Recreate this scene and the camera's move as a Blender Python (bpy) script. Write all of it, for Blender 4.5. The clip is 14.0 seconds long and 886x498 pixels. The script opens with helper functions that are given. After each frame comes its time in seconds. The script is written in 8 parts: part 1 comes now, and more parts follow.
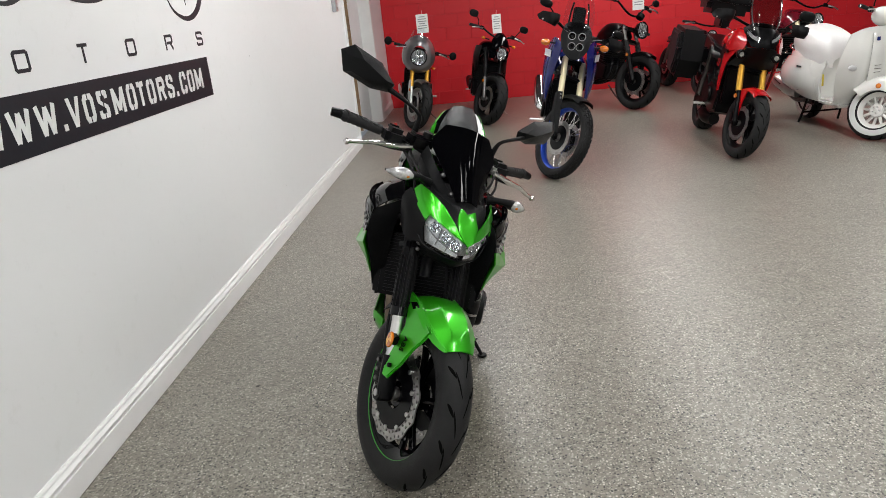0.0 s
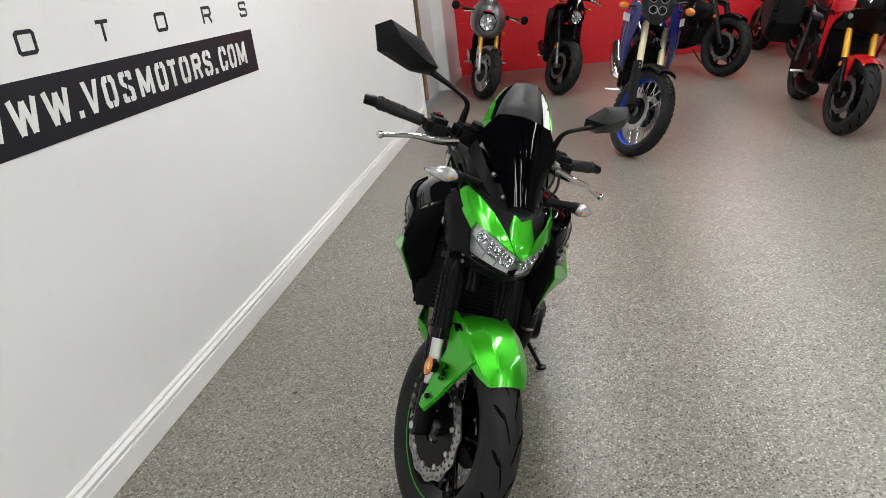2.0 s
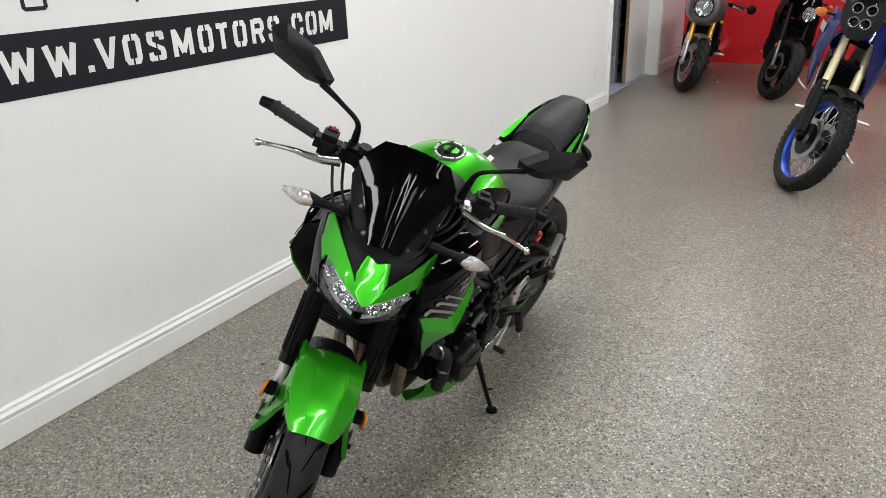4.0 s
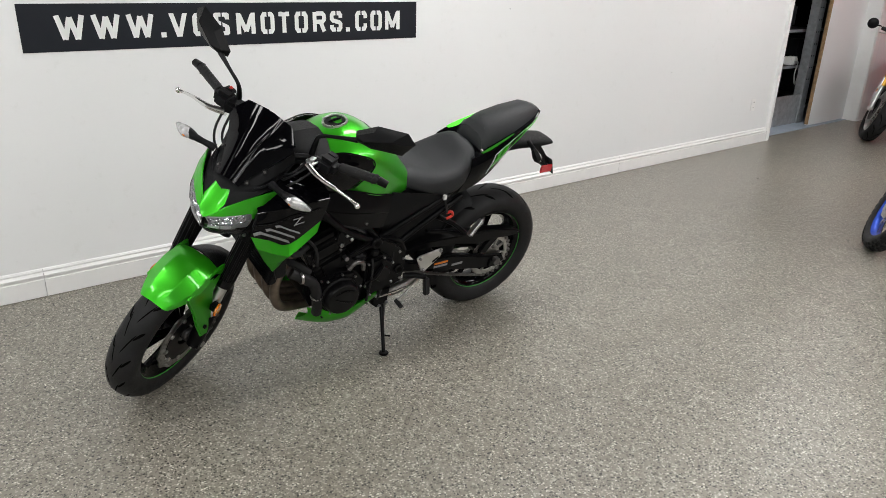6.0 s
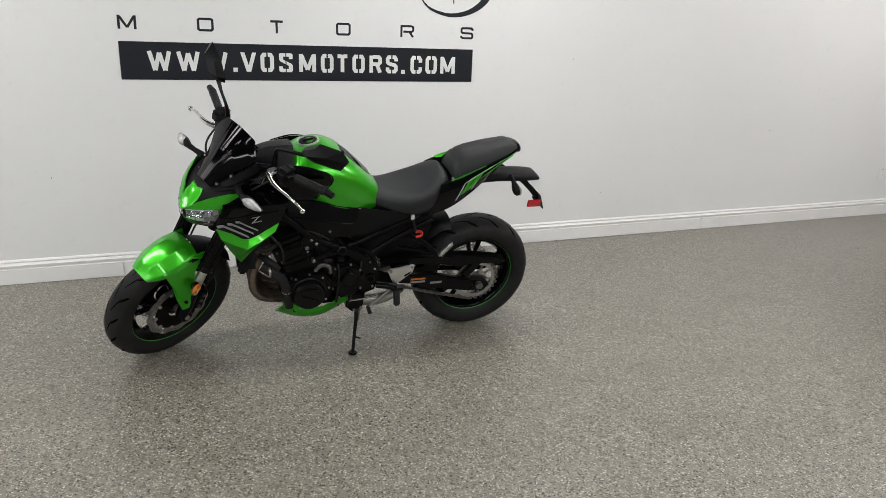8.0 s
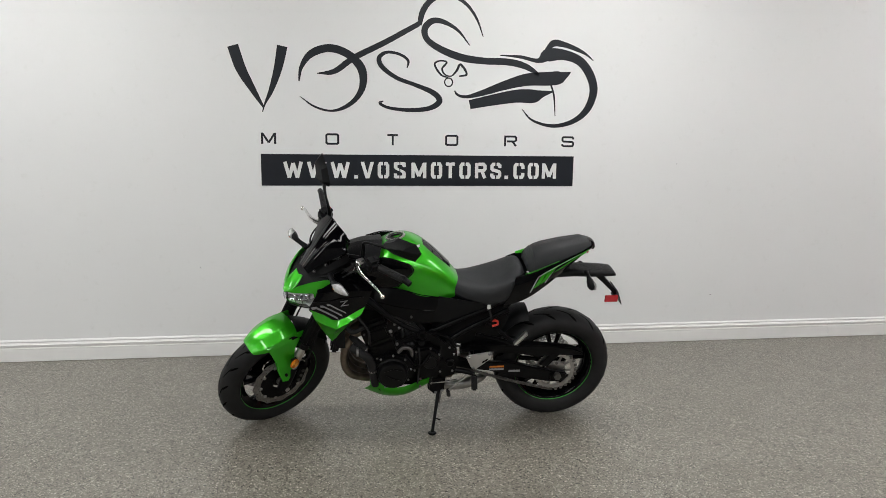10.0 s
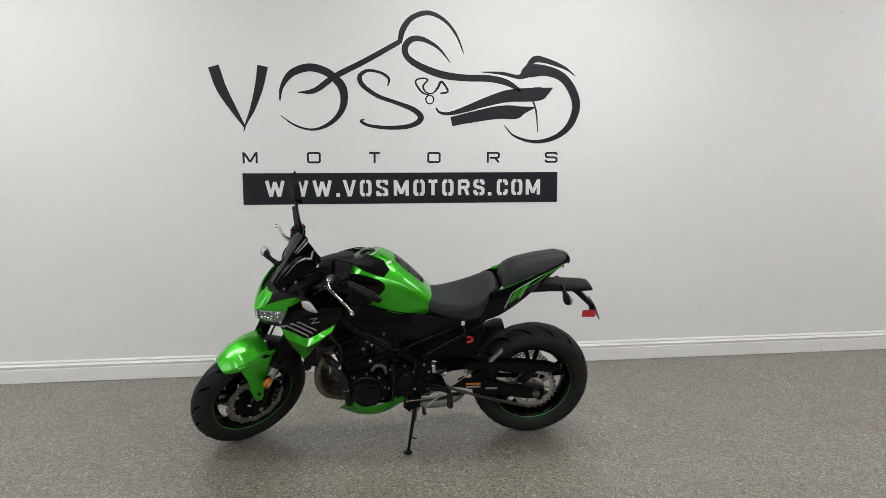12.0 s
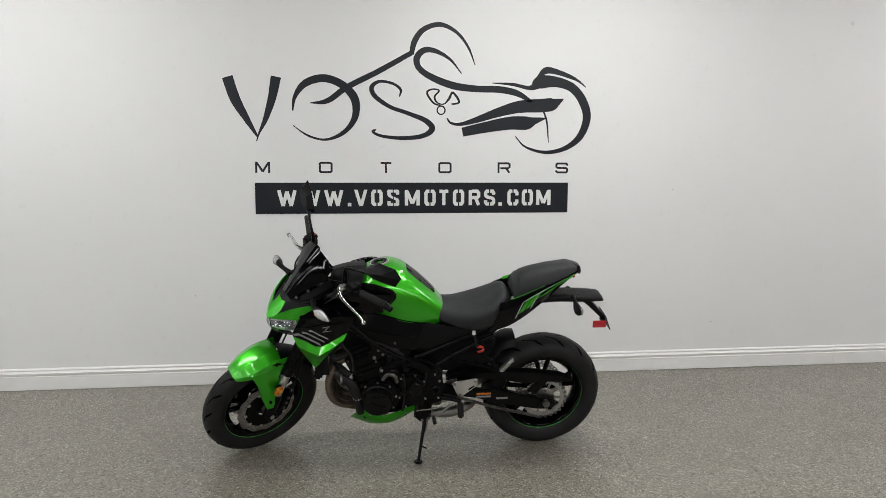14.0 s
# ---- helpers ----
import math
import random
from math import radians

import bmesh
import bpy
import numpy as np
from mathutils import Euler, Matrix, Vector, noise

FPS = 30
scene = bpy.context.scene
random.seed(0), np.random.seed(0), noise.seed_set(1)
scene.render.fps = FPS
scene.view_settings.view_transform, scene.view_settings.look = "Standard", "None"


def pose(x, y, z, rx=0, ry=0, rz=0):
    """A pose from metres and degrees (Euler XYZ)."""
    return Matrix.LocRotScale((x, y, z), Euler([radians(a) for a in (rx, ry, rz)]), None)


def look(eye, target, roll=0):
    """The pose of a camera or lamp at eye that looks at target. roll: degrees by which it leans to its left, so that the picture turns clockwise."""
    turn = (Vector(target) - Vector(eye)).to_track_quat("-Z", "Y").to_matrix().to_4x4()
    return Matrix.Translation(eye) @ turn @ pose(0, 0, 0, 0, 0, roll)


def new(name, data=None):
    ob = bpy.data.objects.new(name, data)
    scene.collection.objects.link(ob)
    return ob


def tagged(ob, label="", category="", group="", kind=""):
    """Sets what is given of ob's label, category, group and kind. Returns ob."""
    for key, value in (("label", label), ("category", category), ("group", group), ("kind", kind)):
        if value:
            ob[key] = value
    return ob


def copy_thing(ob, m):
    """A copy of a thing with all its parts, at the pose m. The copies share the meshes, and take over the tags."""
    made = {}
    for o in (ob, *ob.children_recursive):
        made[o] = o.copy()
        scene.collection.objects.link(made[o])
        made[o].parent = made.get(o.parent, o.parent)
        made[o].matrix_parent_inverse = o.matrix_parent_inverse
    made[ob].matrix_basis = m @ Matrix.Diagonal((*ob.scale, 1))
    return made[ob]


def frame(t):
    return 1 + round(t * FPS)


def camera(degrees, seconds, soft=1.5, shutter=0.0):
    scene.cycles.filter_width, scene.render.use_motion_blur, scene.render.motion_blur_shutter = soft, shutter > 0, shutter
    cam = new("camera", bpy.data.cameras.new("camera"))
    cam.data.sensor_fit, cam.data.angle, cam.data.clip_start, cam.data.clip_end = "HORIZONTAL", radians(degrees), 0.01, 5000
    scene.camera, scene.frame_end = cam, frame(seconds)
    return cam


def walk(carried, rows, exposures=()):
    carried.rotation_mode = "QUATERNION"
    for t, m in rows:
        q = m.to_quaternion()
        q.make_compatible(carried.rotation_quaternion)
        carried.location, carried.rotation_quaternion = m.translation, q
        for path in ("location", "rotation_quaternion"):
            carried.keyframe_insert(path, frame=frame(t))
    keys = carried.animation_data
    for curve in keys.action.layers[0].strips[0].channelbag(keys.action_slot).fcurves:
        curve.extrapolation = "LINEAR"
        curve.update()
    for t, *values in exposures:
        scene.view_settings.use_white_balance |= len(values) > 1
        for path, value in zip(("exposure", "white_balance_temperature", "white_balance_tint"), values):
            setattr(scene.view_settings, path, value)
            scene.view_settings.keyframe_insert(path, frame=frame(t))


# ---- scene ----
cam = camera(63.3, 14.0, soft=0.5)
PATH = [
    (0, (-0.036, 0.061, 1.524), (-0.189, 1.95, 0.887), -5.9),
    (0.5, (-0.05, 0.141, 1.533), (-0.213, 2.024, 0.881), -6.0),
    (1, (-0.076, 0.233, 1.536), (-0.262, 2.107, 0.865), -6.2),
    (1.5, (-0.099, 0.311, 1.533), (-0.339, 2.172, 0.841), -6.6),
    (2, (0.008, 0.446, 1.531), (-0.348, 2.283, 0.823), -7.1),
    (2.5, (0.19, 0.598, 1.558), (-0.28, 2.403, 0.834), -6.6),
    (5, (1.485, 1.255, 1.593), (0.225, 2.608, 0.833), 0.7),
    (5.5, (1.844, 1.374, 1.582), (0.467, 2.622, 0.842), 1.3),
    (6, (2.175, 1.497, 1.585), (0.711, 2.648, 0.855), 1.7),
    (6.5, (2.438, 1.713, 1.581), (0.884, 2.758, 0.878), 1.9),
    (7, (2.714, 1.888, 1.573), (1.065, 2.802, 0.906), 2.1),
    (7.5, (2.93, 2.046, 1.578), (1.203, 2.825, 0.939), 2.1),
    (8, (2.956, 2.218, 1.567), (1.187, 2.927, 0.959), 2.3),
    (8.5, (3.109, 2.331, 1.563), (1.256, 2.848, 1.017), 2.3),
    (9, (3.248, 2.379, 1.585), (1.337, 2.767, 1.14), 2.3),
    (11.5, (3.375, 2.719, 1.547), (1.413, 2.988, 1.265), -0.1),
    (12, (3.347, 2.722, 1.543), (1.384, 2.985, 1.268), 0.0),
    (12.5, (3.343, 2.723, 1.553), (1.378, 2.982, 1.282), 0.2),
    (13, (3.35, 2.721, 1.545), (1.383, 2.975, 1.286), 0.2),
    (13.5, (3.365, 2.702, 1.54), (1.396, 2.953, 1.289), 0.3),
    (14, (3.362, 2.706, 1.545), (1.392, 2.946, 1.297), 0.2),
]
walk(cam, [(t, look(eye, target, roll)) for t, eye, target, roll in PATH], [(0, 0.26), (2.7, 0.28), (5, 0.40), (5.6, 0.38), (6.5, 0.27), (7.5, 0.16), (9.2, 0.0), (14, -0.08)])
# ---- end of walk ----

# ---- world and light ----
world = bpy.data.worlds.new("world")
scene.world = world
world.use_nodes = True
world.node_tree.nodes["Background"].inputs["Color"].default_value = (0.9, 0.95, 1.0, 1)
world.node_tree.nodes["Background"].inputs["Strength"].default_value = 0.02
scene.view_settings.exposure = 0.0

CEILING = 2.95
LAMP_STRENGTH = 15.8
LAMPS = [(x, y) for x, ys in ((-0.2, (-3.4, 0.3, 4.2, 7.9)), (2.3, (-3.4, 0.3, 4.2, 7.2, 10.2)), (4.9, (-3.4, 0.3, 4.2, 7.9)), (7.2, (-3.4, 0.3))) for y in ys]

# ---- materials ----
def nodes_of(name):
    m = bpy.data.materials.new(name)
    m.use_nodes = True
    nt = m.node_tree
    return m, nt, nt.nodes["Principled BSDF"]


def add(nt, kind, **values):
    n = nt.nodes.new(kind)
    for key, value in values.items():
        if key in n.inputs:
            n.inputs[key].default_value = value
    return n


def ramp(nt, fac, stops, constant=False):
    r = nt.nodes.new("ShaderNodeValToRGB")
    r.color_ramp.interpolation = "CONSTANT" if constant else "LINEAR"
    el = r.color_ramp.elements
    while len(el) < len(stops):
        el.new(0.5)
    for e, (p, c) in zip(el, stops):
        e.position, e.color = p, (*c, 1) if len(c) == 3 else c
    nt.links.new(fac, r.inputs["Fac"])
    return r


def pbr(name, base, rough, metal=0.0, coat=0.0, var=0.12, scale=6.0, bump=0.0, bscale=200.0, rvar=0.1, flake=0.0, spec=0.5):
    """A painted, plastic, rubber or metal surface: colour, its slow variation and wear, and fine relief."""
    m, nt, b = nodes_of(name)
    L = nt.links.new
    co = nt.nodes.new("ShaderNodeTexCoord").outputs["Object"]
    slow = add(nt, "ShaderNodeTexNoise", Scale=scale, Detail=6.0, Roughness=0.6)
    L(co, slow.inputs["Vector"])
    lo = tuple(c * (1 - var) for c in base)
    hi = tuple(min(1, c * (1 + var)) for c in base)
    col = ramp(nt, slow.outputs["Fac"], [(0.3, lo), (0.7, hi)])
    last = col.outputs["Color"]
    if flake:
        v = add(nt, "ShaderNodeTexVoronoi", Scale=900.0)
        L(co, v.inputs["Vector"])
        mix = add(nt, "ShaderNodeMixRGB")
        mix.blend_type = "ADD"
        bright = ramp(nt, v.outputs["Color"], [(0.6, (0, 0, 0)), (1.0, tuple(c * flake for c in base))])
        mix.inputs["Fac"].default_value = 1
        L(last, mix.inputs["Color1"])
        L(bright.outputs["Color"], mix.inputs["Color2"])
        last = mix.outputs["Color"]
    L(last, b.inputs["Base Color"])
    b.inputs["Metallic"].default_value = metal
    b.inputs["Specular IOR Level"].default_value = spec
    b.inputs["Coat Weight"].default_value = coat
    b.inputs["Coat Roughness"].default_value = 0.03
    fine = add(nt, "ShaderNodeTexNoise", Scale=scale * 7, Detail=4.0)
    L(co, fine.inputs["Vector"])
    rr = add(nt, "ShaderNodeMapRange")
    rr.inputs["To Min"].default_value = max(0.02, rough - rvar * 0.5)
    rr.inputs["To Max"].default_value = min(1, rough + rvar * 0.5)
    L(fine.outputs["Fac"], rr.inputs["Value"])
    L(rr.outputs["Result"], b.inputs["Roughness"])
    if bump:
        grain = add(nt, "ShaderNodeTexNoise", Scale=bscale, Detail=3.0)
        L(co, grain.inputs["Vector"])
        bp = add(nt, "ShaderNodeBump", Strength=bump, Distance=0.002)
        L(grain.outputs["Fac"], bp.inputs["Height"])
        L(bp.outputs["Normal"], b.inputs["Normal"])
    return m


def lens_glass(name, tint, rough=0.03):
    """A thin clear or tinted sheet: light goes straight through, and its face shines."""
    mt = bpy.data.materials.new(name)
    mt.use_nodes = True
    nt = mt.node_tree
    nt.nodes.remove(nt.nodes["Principled BSDF"])
    see = add(nt, "ShaderNodeBsdfTransparent", Color=(*tint, 1))
    shine = add(nt, "ShaderNodeBsdfGlossy", Roughness=rough)
    edge = add(nt, "ShaderNodeLayerWeight", Blend=0.5)
    steep = nt.nodes.new("ShaderNodeMath")
    steep.operation = "POWER"
    steep.inputs[1].default_value = 4.0
    nt.links.new(edge.outputs["Facing"], steep.inputs[0])
    lift = nt.nodes.new("ShaderNodeMath")
    lift.operation = "MULTIPLY_ADD"
    lift.inputs[1].default_value, lift.inputs[2].default_value = 0.80, 0.04
    nt.links.new(steep.outputs["Value"], lift.inputs[0])
    mix = add(nt, "ShaderNodeMixShader")
    nt.links.new(lift.outputs["Value"], mix.inputs["Fac"])
    nt.links.new(see.outputs["BSDF"], mix.inputs[1])
    nt.links.new(shine.outputs["BSDF"], mix.inputs[2])
    nt.links.new(mix.outputs["Shader"], nt.nodes["Material Output"].inputs["Surface"])
    return mt


def floor_material():
    """Grey epoxy with pale, dark and brown chips, satin, with broad dull and dirty patches."""
    m, nt, b = nodes_of("chip_epoxy")
    L = nt.links.new
    co = nt.nodes.new("ShaderNodeTexCoord").outputs["Object"]
    broad = add(nt, "ShaderNodeTexNoise", Scale=0.9, Detail=7.0, Roughness=0.62)
    L(co, broad.inputs["Vector"])
    base = ramp(nt, broad.outputs["Fac"], [(0.3, (0.224, 0.209, 0.173)), (0.7, (0.284, 0.265, 0.222))])
    last = base.outputs["Color"]
    # broad flakes a little off the ground tone, then dark flakes, then pale ones
    for scale, lo, hi, stops, seed in (
        (105.0, 0.35, 0.65, [(0.0, (0, 0, 0, 0)), (0.40, (0.145, 0.135, 0.112, 1)), (0.70, (0.42, 0.398, 0.345, 1))], 7.1),
        (88.0, 0.20, 0.44, [(0.0, (0, 0, 0, 0)), (0.54, (0.014, 0.013, 0.011, 1)), (0.86, (0.070, 0.058, 0.045, 1))], 0.0),
        (98.0, 0.18, 0.42, [(0.0, (0, 0, 0, 0)), (0.70, (0.72, 0.70, 0.63, 1)), (0.92, (0.55, 0.52, 0.45, 1))], 3.7),
        (190.0, 0.22, 0.48, [(0.0, (0, 0, 0, 0)), (0.72, (0.66, 0.64, 0.57, 1)), (0.84, (0.02, 0.019, 0.016, 1))], 5.3),
    ):
        shift = add(nt, "ShaderNodeMapping")
        shift.inputs["Location"].default_value = (seed, seed, 0)
        L(co, shift.inputs["Vector"])
        v = add(nt, "ShaderNodeTexVoronoi", Scale=scale)
        L(shift.outputs["Vector"], v.inputs["Vector"])
        sep = add(nt, "ShaderNodeSeparateColor")
        L(v.outputs["Color"], sep.inputs["Color"])
        chips = ramp(nt, sep.outputs["Red"], stops, True)
        near = add(nt, "ShaderNodeMath")
        near.operation = "LESS_THAN"
        L(v.outputs["Distance"], near.inputs[0])
        size = add(nt, "ShaderNodeMapRange")
        size.inputs["To Min"].default_value, size.inputs["To Max"].default_value = lo, hi
        L(sep.outputs["Green"], size.inputs["Value"])
        L(size.outputs["Result"], near.inputs[1])
        fac = add(nt, "ShaderNodeMath")
        fac.operation = "MULTIPLY"
        L(near.outputs["Value"], fac.inputs[0])
        L(chips.outputs["Alpha"], fac.inputs[1])
        mix = add(nt, "ShaderNodeMixRGB")
        L(fac.outputs["Value"], mix.inputs["Fac"])
        L(last, mix.inputs["Color1"])
        L(chips.outputs["Color"], mix.inputs["Color2"])
        last = mix.outputs["Color"]
    # scuffs and stains
    stain = add(nt, "ShaderNodeTexNoise", Scale=3.2, Detail=9.0, Roughness=0.7)
    L(co, stain.inputs["Vector"])
    dirt = ramp(nt, stain.outputs["Fac"], [(0.35, (0.74, 0.72, 0.68)), (0.6, (1, 1, 1))])
    mul = add(nt, "ShaderNodeMixRGB", Fac=0.55)
    mul.blend_type = "MULTIPLY"
    L(last, mul.inputs["Color1"])
    L(dirt.outputs["Color"], mul.inputs["Color2"])
    mott = add(nt, "ShaderNodeTexNoise", Scale=34.0, Detail=5.0, Roughness=0.7)
    L(co, mott.inputs["Vector"])
    tone = ramp(nt, mott.outputs["Fac"], [(0.32, (0.70, 0.69, 0.67)), (0.68, (1.0, 1.0, 1.0))])
    mul2 = add(nt, "ShaderNodeMixRGB", Fac=0.8)
    mul2.blend_type = "MULTIPLY"
    L(mul.outputs["Color"], mul2.inputs["Color1"])
    L(tone.outputs["Color"], mul2.inputs["Color2"])
    L(mul2.outputs["Color"], b.inputs["Base Color"])
    rr = add(nt, "ShaderNodeMapRange")
    rr.inputs["To Min"].default_value, rr.inputs["To Max"].default_value = 0.34, 0.50
    L(stain.outputs["Fac"], rr.inputs["Value"])
    L(rr.outputs["Result"], b.inputs["Roughness"])
    b.inputs["Coat Weight"].default_value = 0.5
    b.inputs["Coat Roughness"].default_value = 0.36
    ripple = add(nt, "ShaderNodeTexNoise", Scale=90.0, Detail=3.0)
    L(co, ripple.inputs["Vector"])
    bp = add(nt, "ShaderNodeBump", Strength=0.12, Distance=0.002)
    L(ripple.outputs["Fac"], bp.inputs["Height"])
    L(bp.outputs["Normal"], b.inputs["Normal"])
    return m


def wall_material(name, tone, rough=0.5, bump=0.15):
    """Rolled wall paint with slight unevenness and faint scuffs."""
    m, nt, b = nodes_of(name)
    L = nt.links.new
    co = nt.nodes.new("ShaderNodeTexCoord").outputs["Object"]
    broad = add(nt, "ShaderNodeTexNoise", Scale=0.8, Detail=6.0, Roughness=0.55)
    L(co, broad.inputs["Vector"])
    c = ramp(nt, broad.outputs["Fac"], [(0.3, tuple(t * 0.965 for t in tone)), (0.7, tone)])
    marks = add(nt, "ShaderNodeTexNoise", Scale=14.0, Detail=8.0, Roughness=0.75)
    L(co, marks.inputs["Vector"])
    dull = ramp(nt, marks.outputs["Fac"], [(0.28, (0.93, 0.93, 0.92)), (0.42, (1, 1, 1))])
    mul = add(nt, "ShaderNodeMixRGB", Fac=0.8)
    mul.blend_type = "MULTIPLY"
    L(c.outputs["Color"], mul.inputs["Color1"])
    L(dull.outputs["Color"], mul.inputs["Color2"])
    L(mul.outputs["Color"], b.inputs["Base Color"])
    b.inputs["Roughness"].default_value = rough
    nap = add(nt, "ShaderNodeTexNoise", Scale=260.0, Detail=3.0)
    L(co, nap.inputs["Vector"])
    bp = add(nt, "ShaderNodeBump", Strength=bump, Distance=0.001)
    L(nap.outputs["Fac"], bp.inputs["Height"])
    L(bp.outputs["Normal"], b.inputs["Normal"])
    return m


FLOOR = floor_material()
WHITE = wall_material("white_wall_paint", (0.79, 0.80, 0.80))
TRIM = pbr("white_trim_paint", (0.82, 0.82, 0.81), 0.36, var=0.03, rvar=0.1)
RED_BLOCK = wall_material("red_block_paint", (0.74, 0.012, 0.022), 0.42, 0.5)
RED_JOINT = wall_material("red_joint_paint", (0.58, 0.010, 0.018), 0.45, 0.4)
CEIL = wall_material("dark_ceiling_paint", (0.05, 0.05, 0.052), 0.8)
# tone picked to hold down fill and reflections from walls out of view
UNSEEN_GREY = wall_material("grey_wall_paint", (0.14, 0.14, 0.14), 0.6)
# dark tone carries the shade of the unlit store room
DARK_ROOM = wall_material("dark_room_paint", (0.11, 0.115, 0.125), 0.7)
VINYL = pbr("black_vinyl", (0.009, 0.011, 0.016), 0.45, spec=0.3, var=0.15)
VINYL_WHITE = pbr("white_vinyl", (0.78, 0.79, 0.78), 0.42, var=0.03)
GREEN = pbr("candy_green_paint", (0.038, 0.45, 0.010), 0.34, metal=0.74, coat=0.7, var=0.04, rvar=0.05)
GLOSS_BLACK = pbr("gloss_black_paint", (0.0012, 0.0012, 0.0018), 0.05, var=0.2, rvar=0.03, spec=0.22)
SATIN_BLACK = pbr("satin_black_paint", (0.0022, 0.0022, 0.0027), 0.30, var=0.25, rvar=0.08, spec=0.14)
PLASTIC = pbr("textured_black_plastic", (0.0050, 0.0052, 0.0058), 0.42, var=0.2, bump=0.25, bscale=900, spec=0.14)
DARK_PLASTIC = pbr("dark_grey_plastic", (0.016, 0.017, 0.019), 0.5, var=0.2, bump=0.2, bscale=700, spec=0.2)
RUBBER = pbr("tyre_rubber", (0.0150, 0.0150, 0.0156), 0.55, var=0.3, bump=0.3, bscale=350, rvar=0.2, spec=0.2)
GROOVE = pbr("tyre_groove", (0.002, 0.002, 0.002), 0.9, spec=0.05)
VINYL_SEAT = pbr("seat_vinyl", (0.0165, 0.0178, 0.0198), 0.48, var=0.15, bump=0.4, bscale=650, rvar=0.1, spec=0.32)
ENGINE = pbr("black_engine_coat", (0.0026, 0.0026, 0.003), 0.33, metal=0.0, var=0.35, bump=0.15, bscale=160, spec=0.2)
ALUMINIUM = pbr("aluminium", (0.62, 0.62, 0.61), 0.33, metal=1.0, var=0.1)
CHROME = pbr("polished_metal", (0.78, 0.78, 0.77), 0.14, metal=1.0, var=0.05, rvar=0.06)
STEEL = pbr("brake_steel", (0.42, 0.41, 0.40), 0.34, metal=1.0, var=0.15, scale=30)
EXHAUST = pbr("heat_stained_steel", (0.20, 0.16, 0.125), 0.42, metal=0.85, var=0.45, scale=14)
DARK_STEEL = pbr("dark_chain_steel", (0.16, 0.155, 0.15), 0.42, metal=0.9, var=0.3, scale=40)
PINSTRIPE = pbr("green_pinstripe", (0.025, 0.30, 0.02), 0.35, var=0.05)
GREY_DECAL = pbr("grey_decal", (0.22, 0.22, 0.225), 0.35, var=0.06)
LIGHT_DECAL = pbr("silver_decal", (0.55, 0.55, 0.56), 0.36, var=0.05)
AMBER = pbr("amber_reflector", (0.62, 0.16, 0.008), 0.18, coat=1.0, var=0.2, scale=60)
AMBER_LIGHT = pbr("pale_amber_facet", (0.85, 0.36, 0.04), 0.2, coat=1.0, var=0.2, scale=60)
RED_LENS = pbr("red_reflector", (0.5, 0.012, 0.02), 0.15, coat=1.0, var=0.2, scale=60)
RED_PART = pbr("red_anodised", (0.55, 0.03, 0.015), 0.35, var=0.1)
CLEAR = lens_glass("clear_lens", (0.96, 0.97, 0.98))
REFLECTOR = pbr("lamp_reflector", (0.82, 0.83, 0.85), 0.12, metal=1.0, var=0.05)
MIRROR = pbr("mirror_glass", (0.85, 0.86, 0.87), 0.03, metal=1.0, var=0.01, rvar=0.01)
BLUE = pbr("racing_blue_paint", (0.003, 0.009, 0.12), 0.15, coat=0.35, var=0.06)
BLUE_RIM = pbr("blue_anodised_rim", (0.012, 0.06, 0.42), 0.35, metal=0.5, var=0.08)
GOLD = pbr("gold_fork_tube", (0.66, 0.36, 0.05), 0.42, metal=0.8, var=0.06)
PALE_GOLD = pbr("pale_gold_fork_tube", (0.74, 0.66, 0.44), 0.45, metal=0.6, var=0.05)
RED_PAINT = pbr("gloss_red_paint", (0.52, 0.005, 0.008), 0.20, coat=0.6, var=0.06)
MAROON = pbr("maroon_paint", (0.14, 0.006, 0.015), 0.2, coat=1.0, var=0.08)
SILVER_PAINT = pbr("graphite_paint", (0.16, 0.16, 0.165), 0.34, metal=0.6, coat=1.0, var=0.06)
CREAM = pbr("cream_white_paint", (0.76, 0.76, 0.73), 0.2, coat=1.0, var=0.02)
WHITEWALL = pbr("whitewall_rubber", (0.62, 0.63, 0.62), 0.5, var=0.05)
COVER = pbr("white_plastic_film", (0.78, 0.77, 0.76), 0.36, var=0.03, bump=0.5, bscale=25)
PAPER = pbr("white_paper", (0.75, 0.75, 0.74), 0.6, var=0.03)
INK = pbr("grey_print", (0.28, 0.28, 0.29), 0.6, var=0.05)
SMOKE = lens_glass("smoked_screen", (0.55, 0.53, 0.53))
YELLOW = pbr("yellow_tag", (0.75, 0.60, 0.03), 0.4, var=0.05)
WOOD = pbr("raw_door_edge", (0.30, 0.19, 0.10), 0.7, var=0.4, scale=25, bump=0.3, bscale=120)
GALV = pbr("galvanised_steel", (0.42, 0.44, 0.46), 0.45, metal=0.6, var=0.2, scale=18)
BLUE_FLOOR = pbr("blue_grey_floor", (0.36, 0.42, 0.50), 0.5, var=0.1)
LAMP_SKIN = pbr("white_fixture", (0.8, 0.8, 0.8), 0.4, var=0.02)
SIGNAL_LENS = pbr("silvery_signal_lens", (0.50, 0.50, 0.50), 0.14, metal=0.35, coat=1.0, var=0.35, scale=60)
LAMP_BOWL = pbr("lamp_bowl", (0.80, 0.81, 0.83), 0.30, metal=0.6, var=0.1, scale=50)
EMBLEM = pbr("brushed_emblem", (0.34, 0.34, 0.35), 0.35, metal=0.6, var=0.1)
BOLT_STEEL = pbr("plated_bolt", (0.30, 0.30, 0.30), 0.36, metal=1.0, var=0.15)
MARK = pbr("dull_floor_mark", (0.055, 0.052, 0.046), 0.6, var=0.3, scale=80)

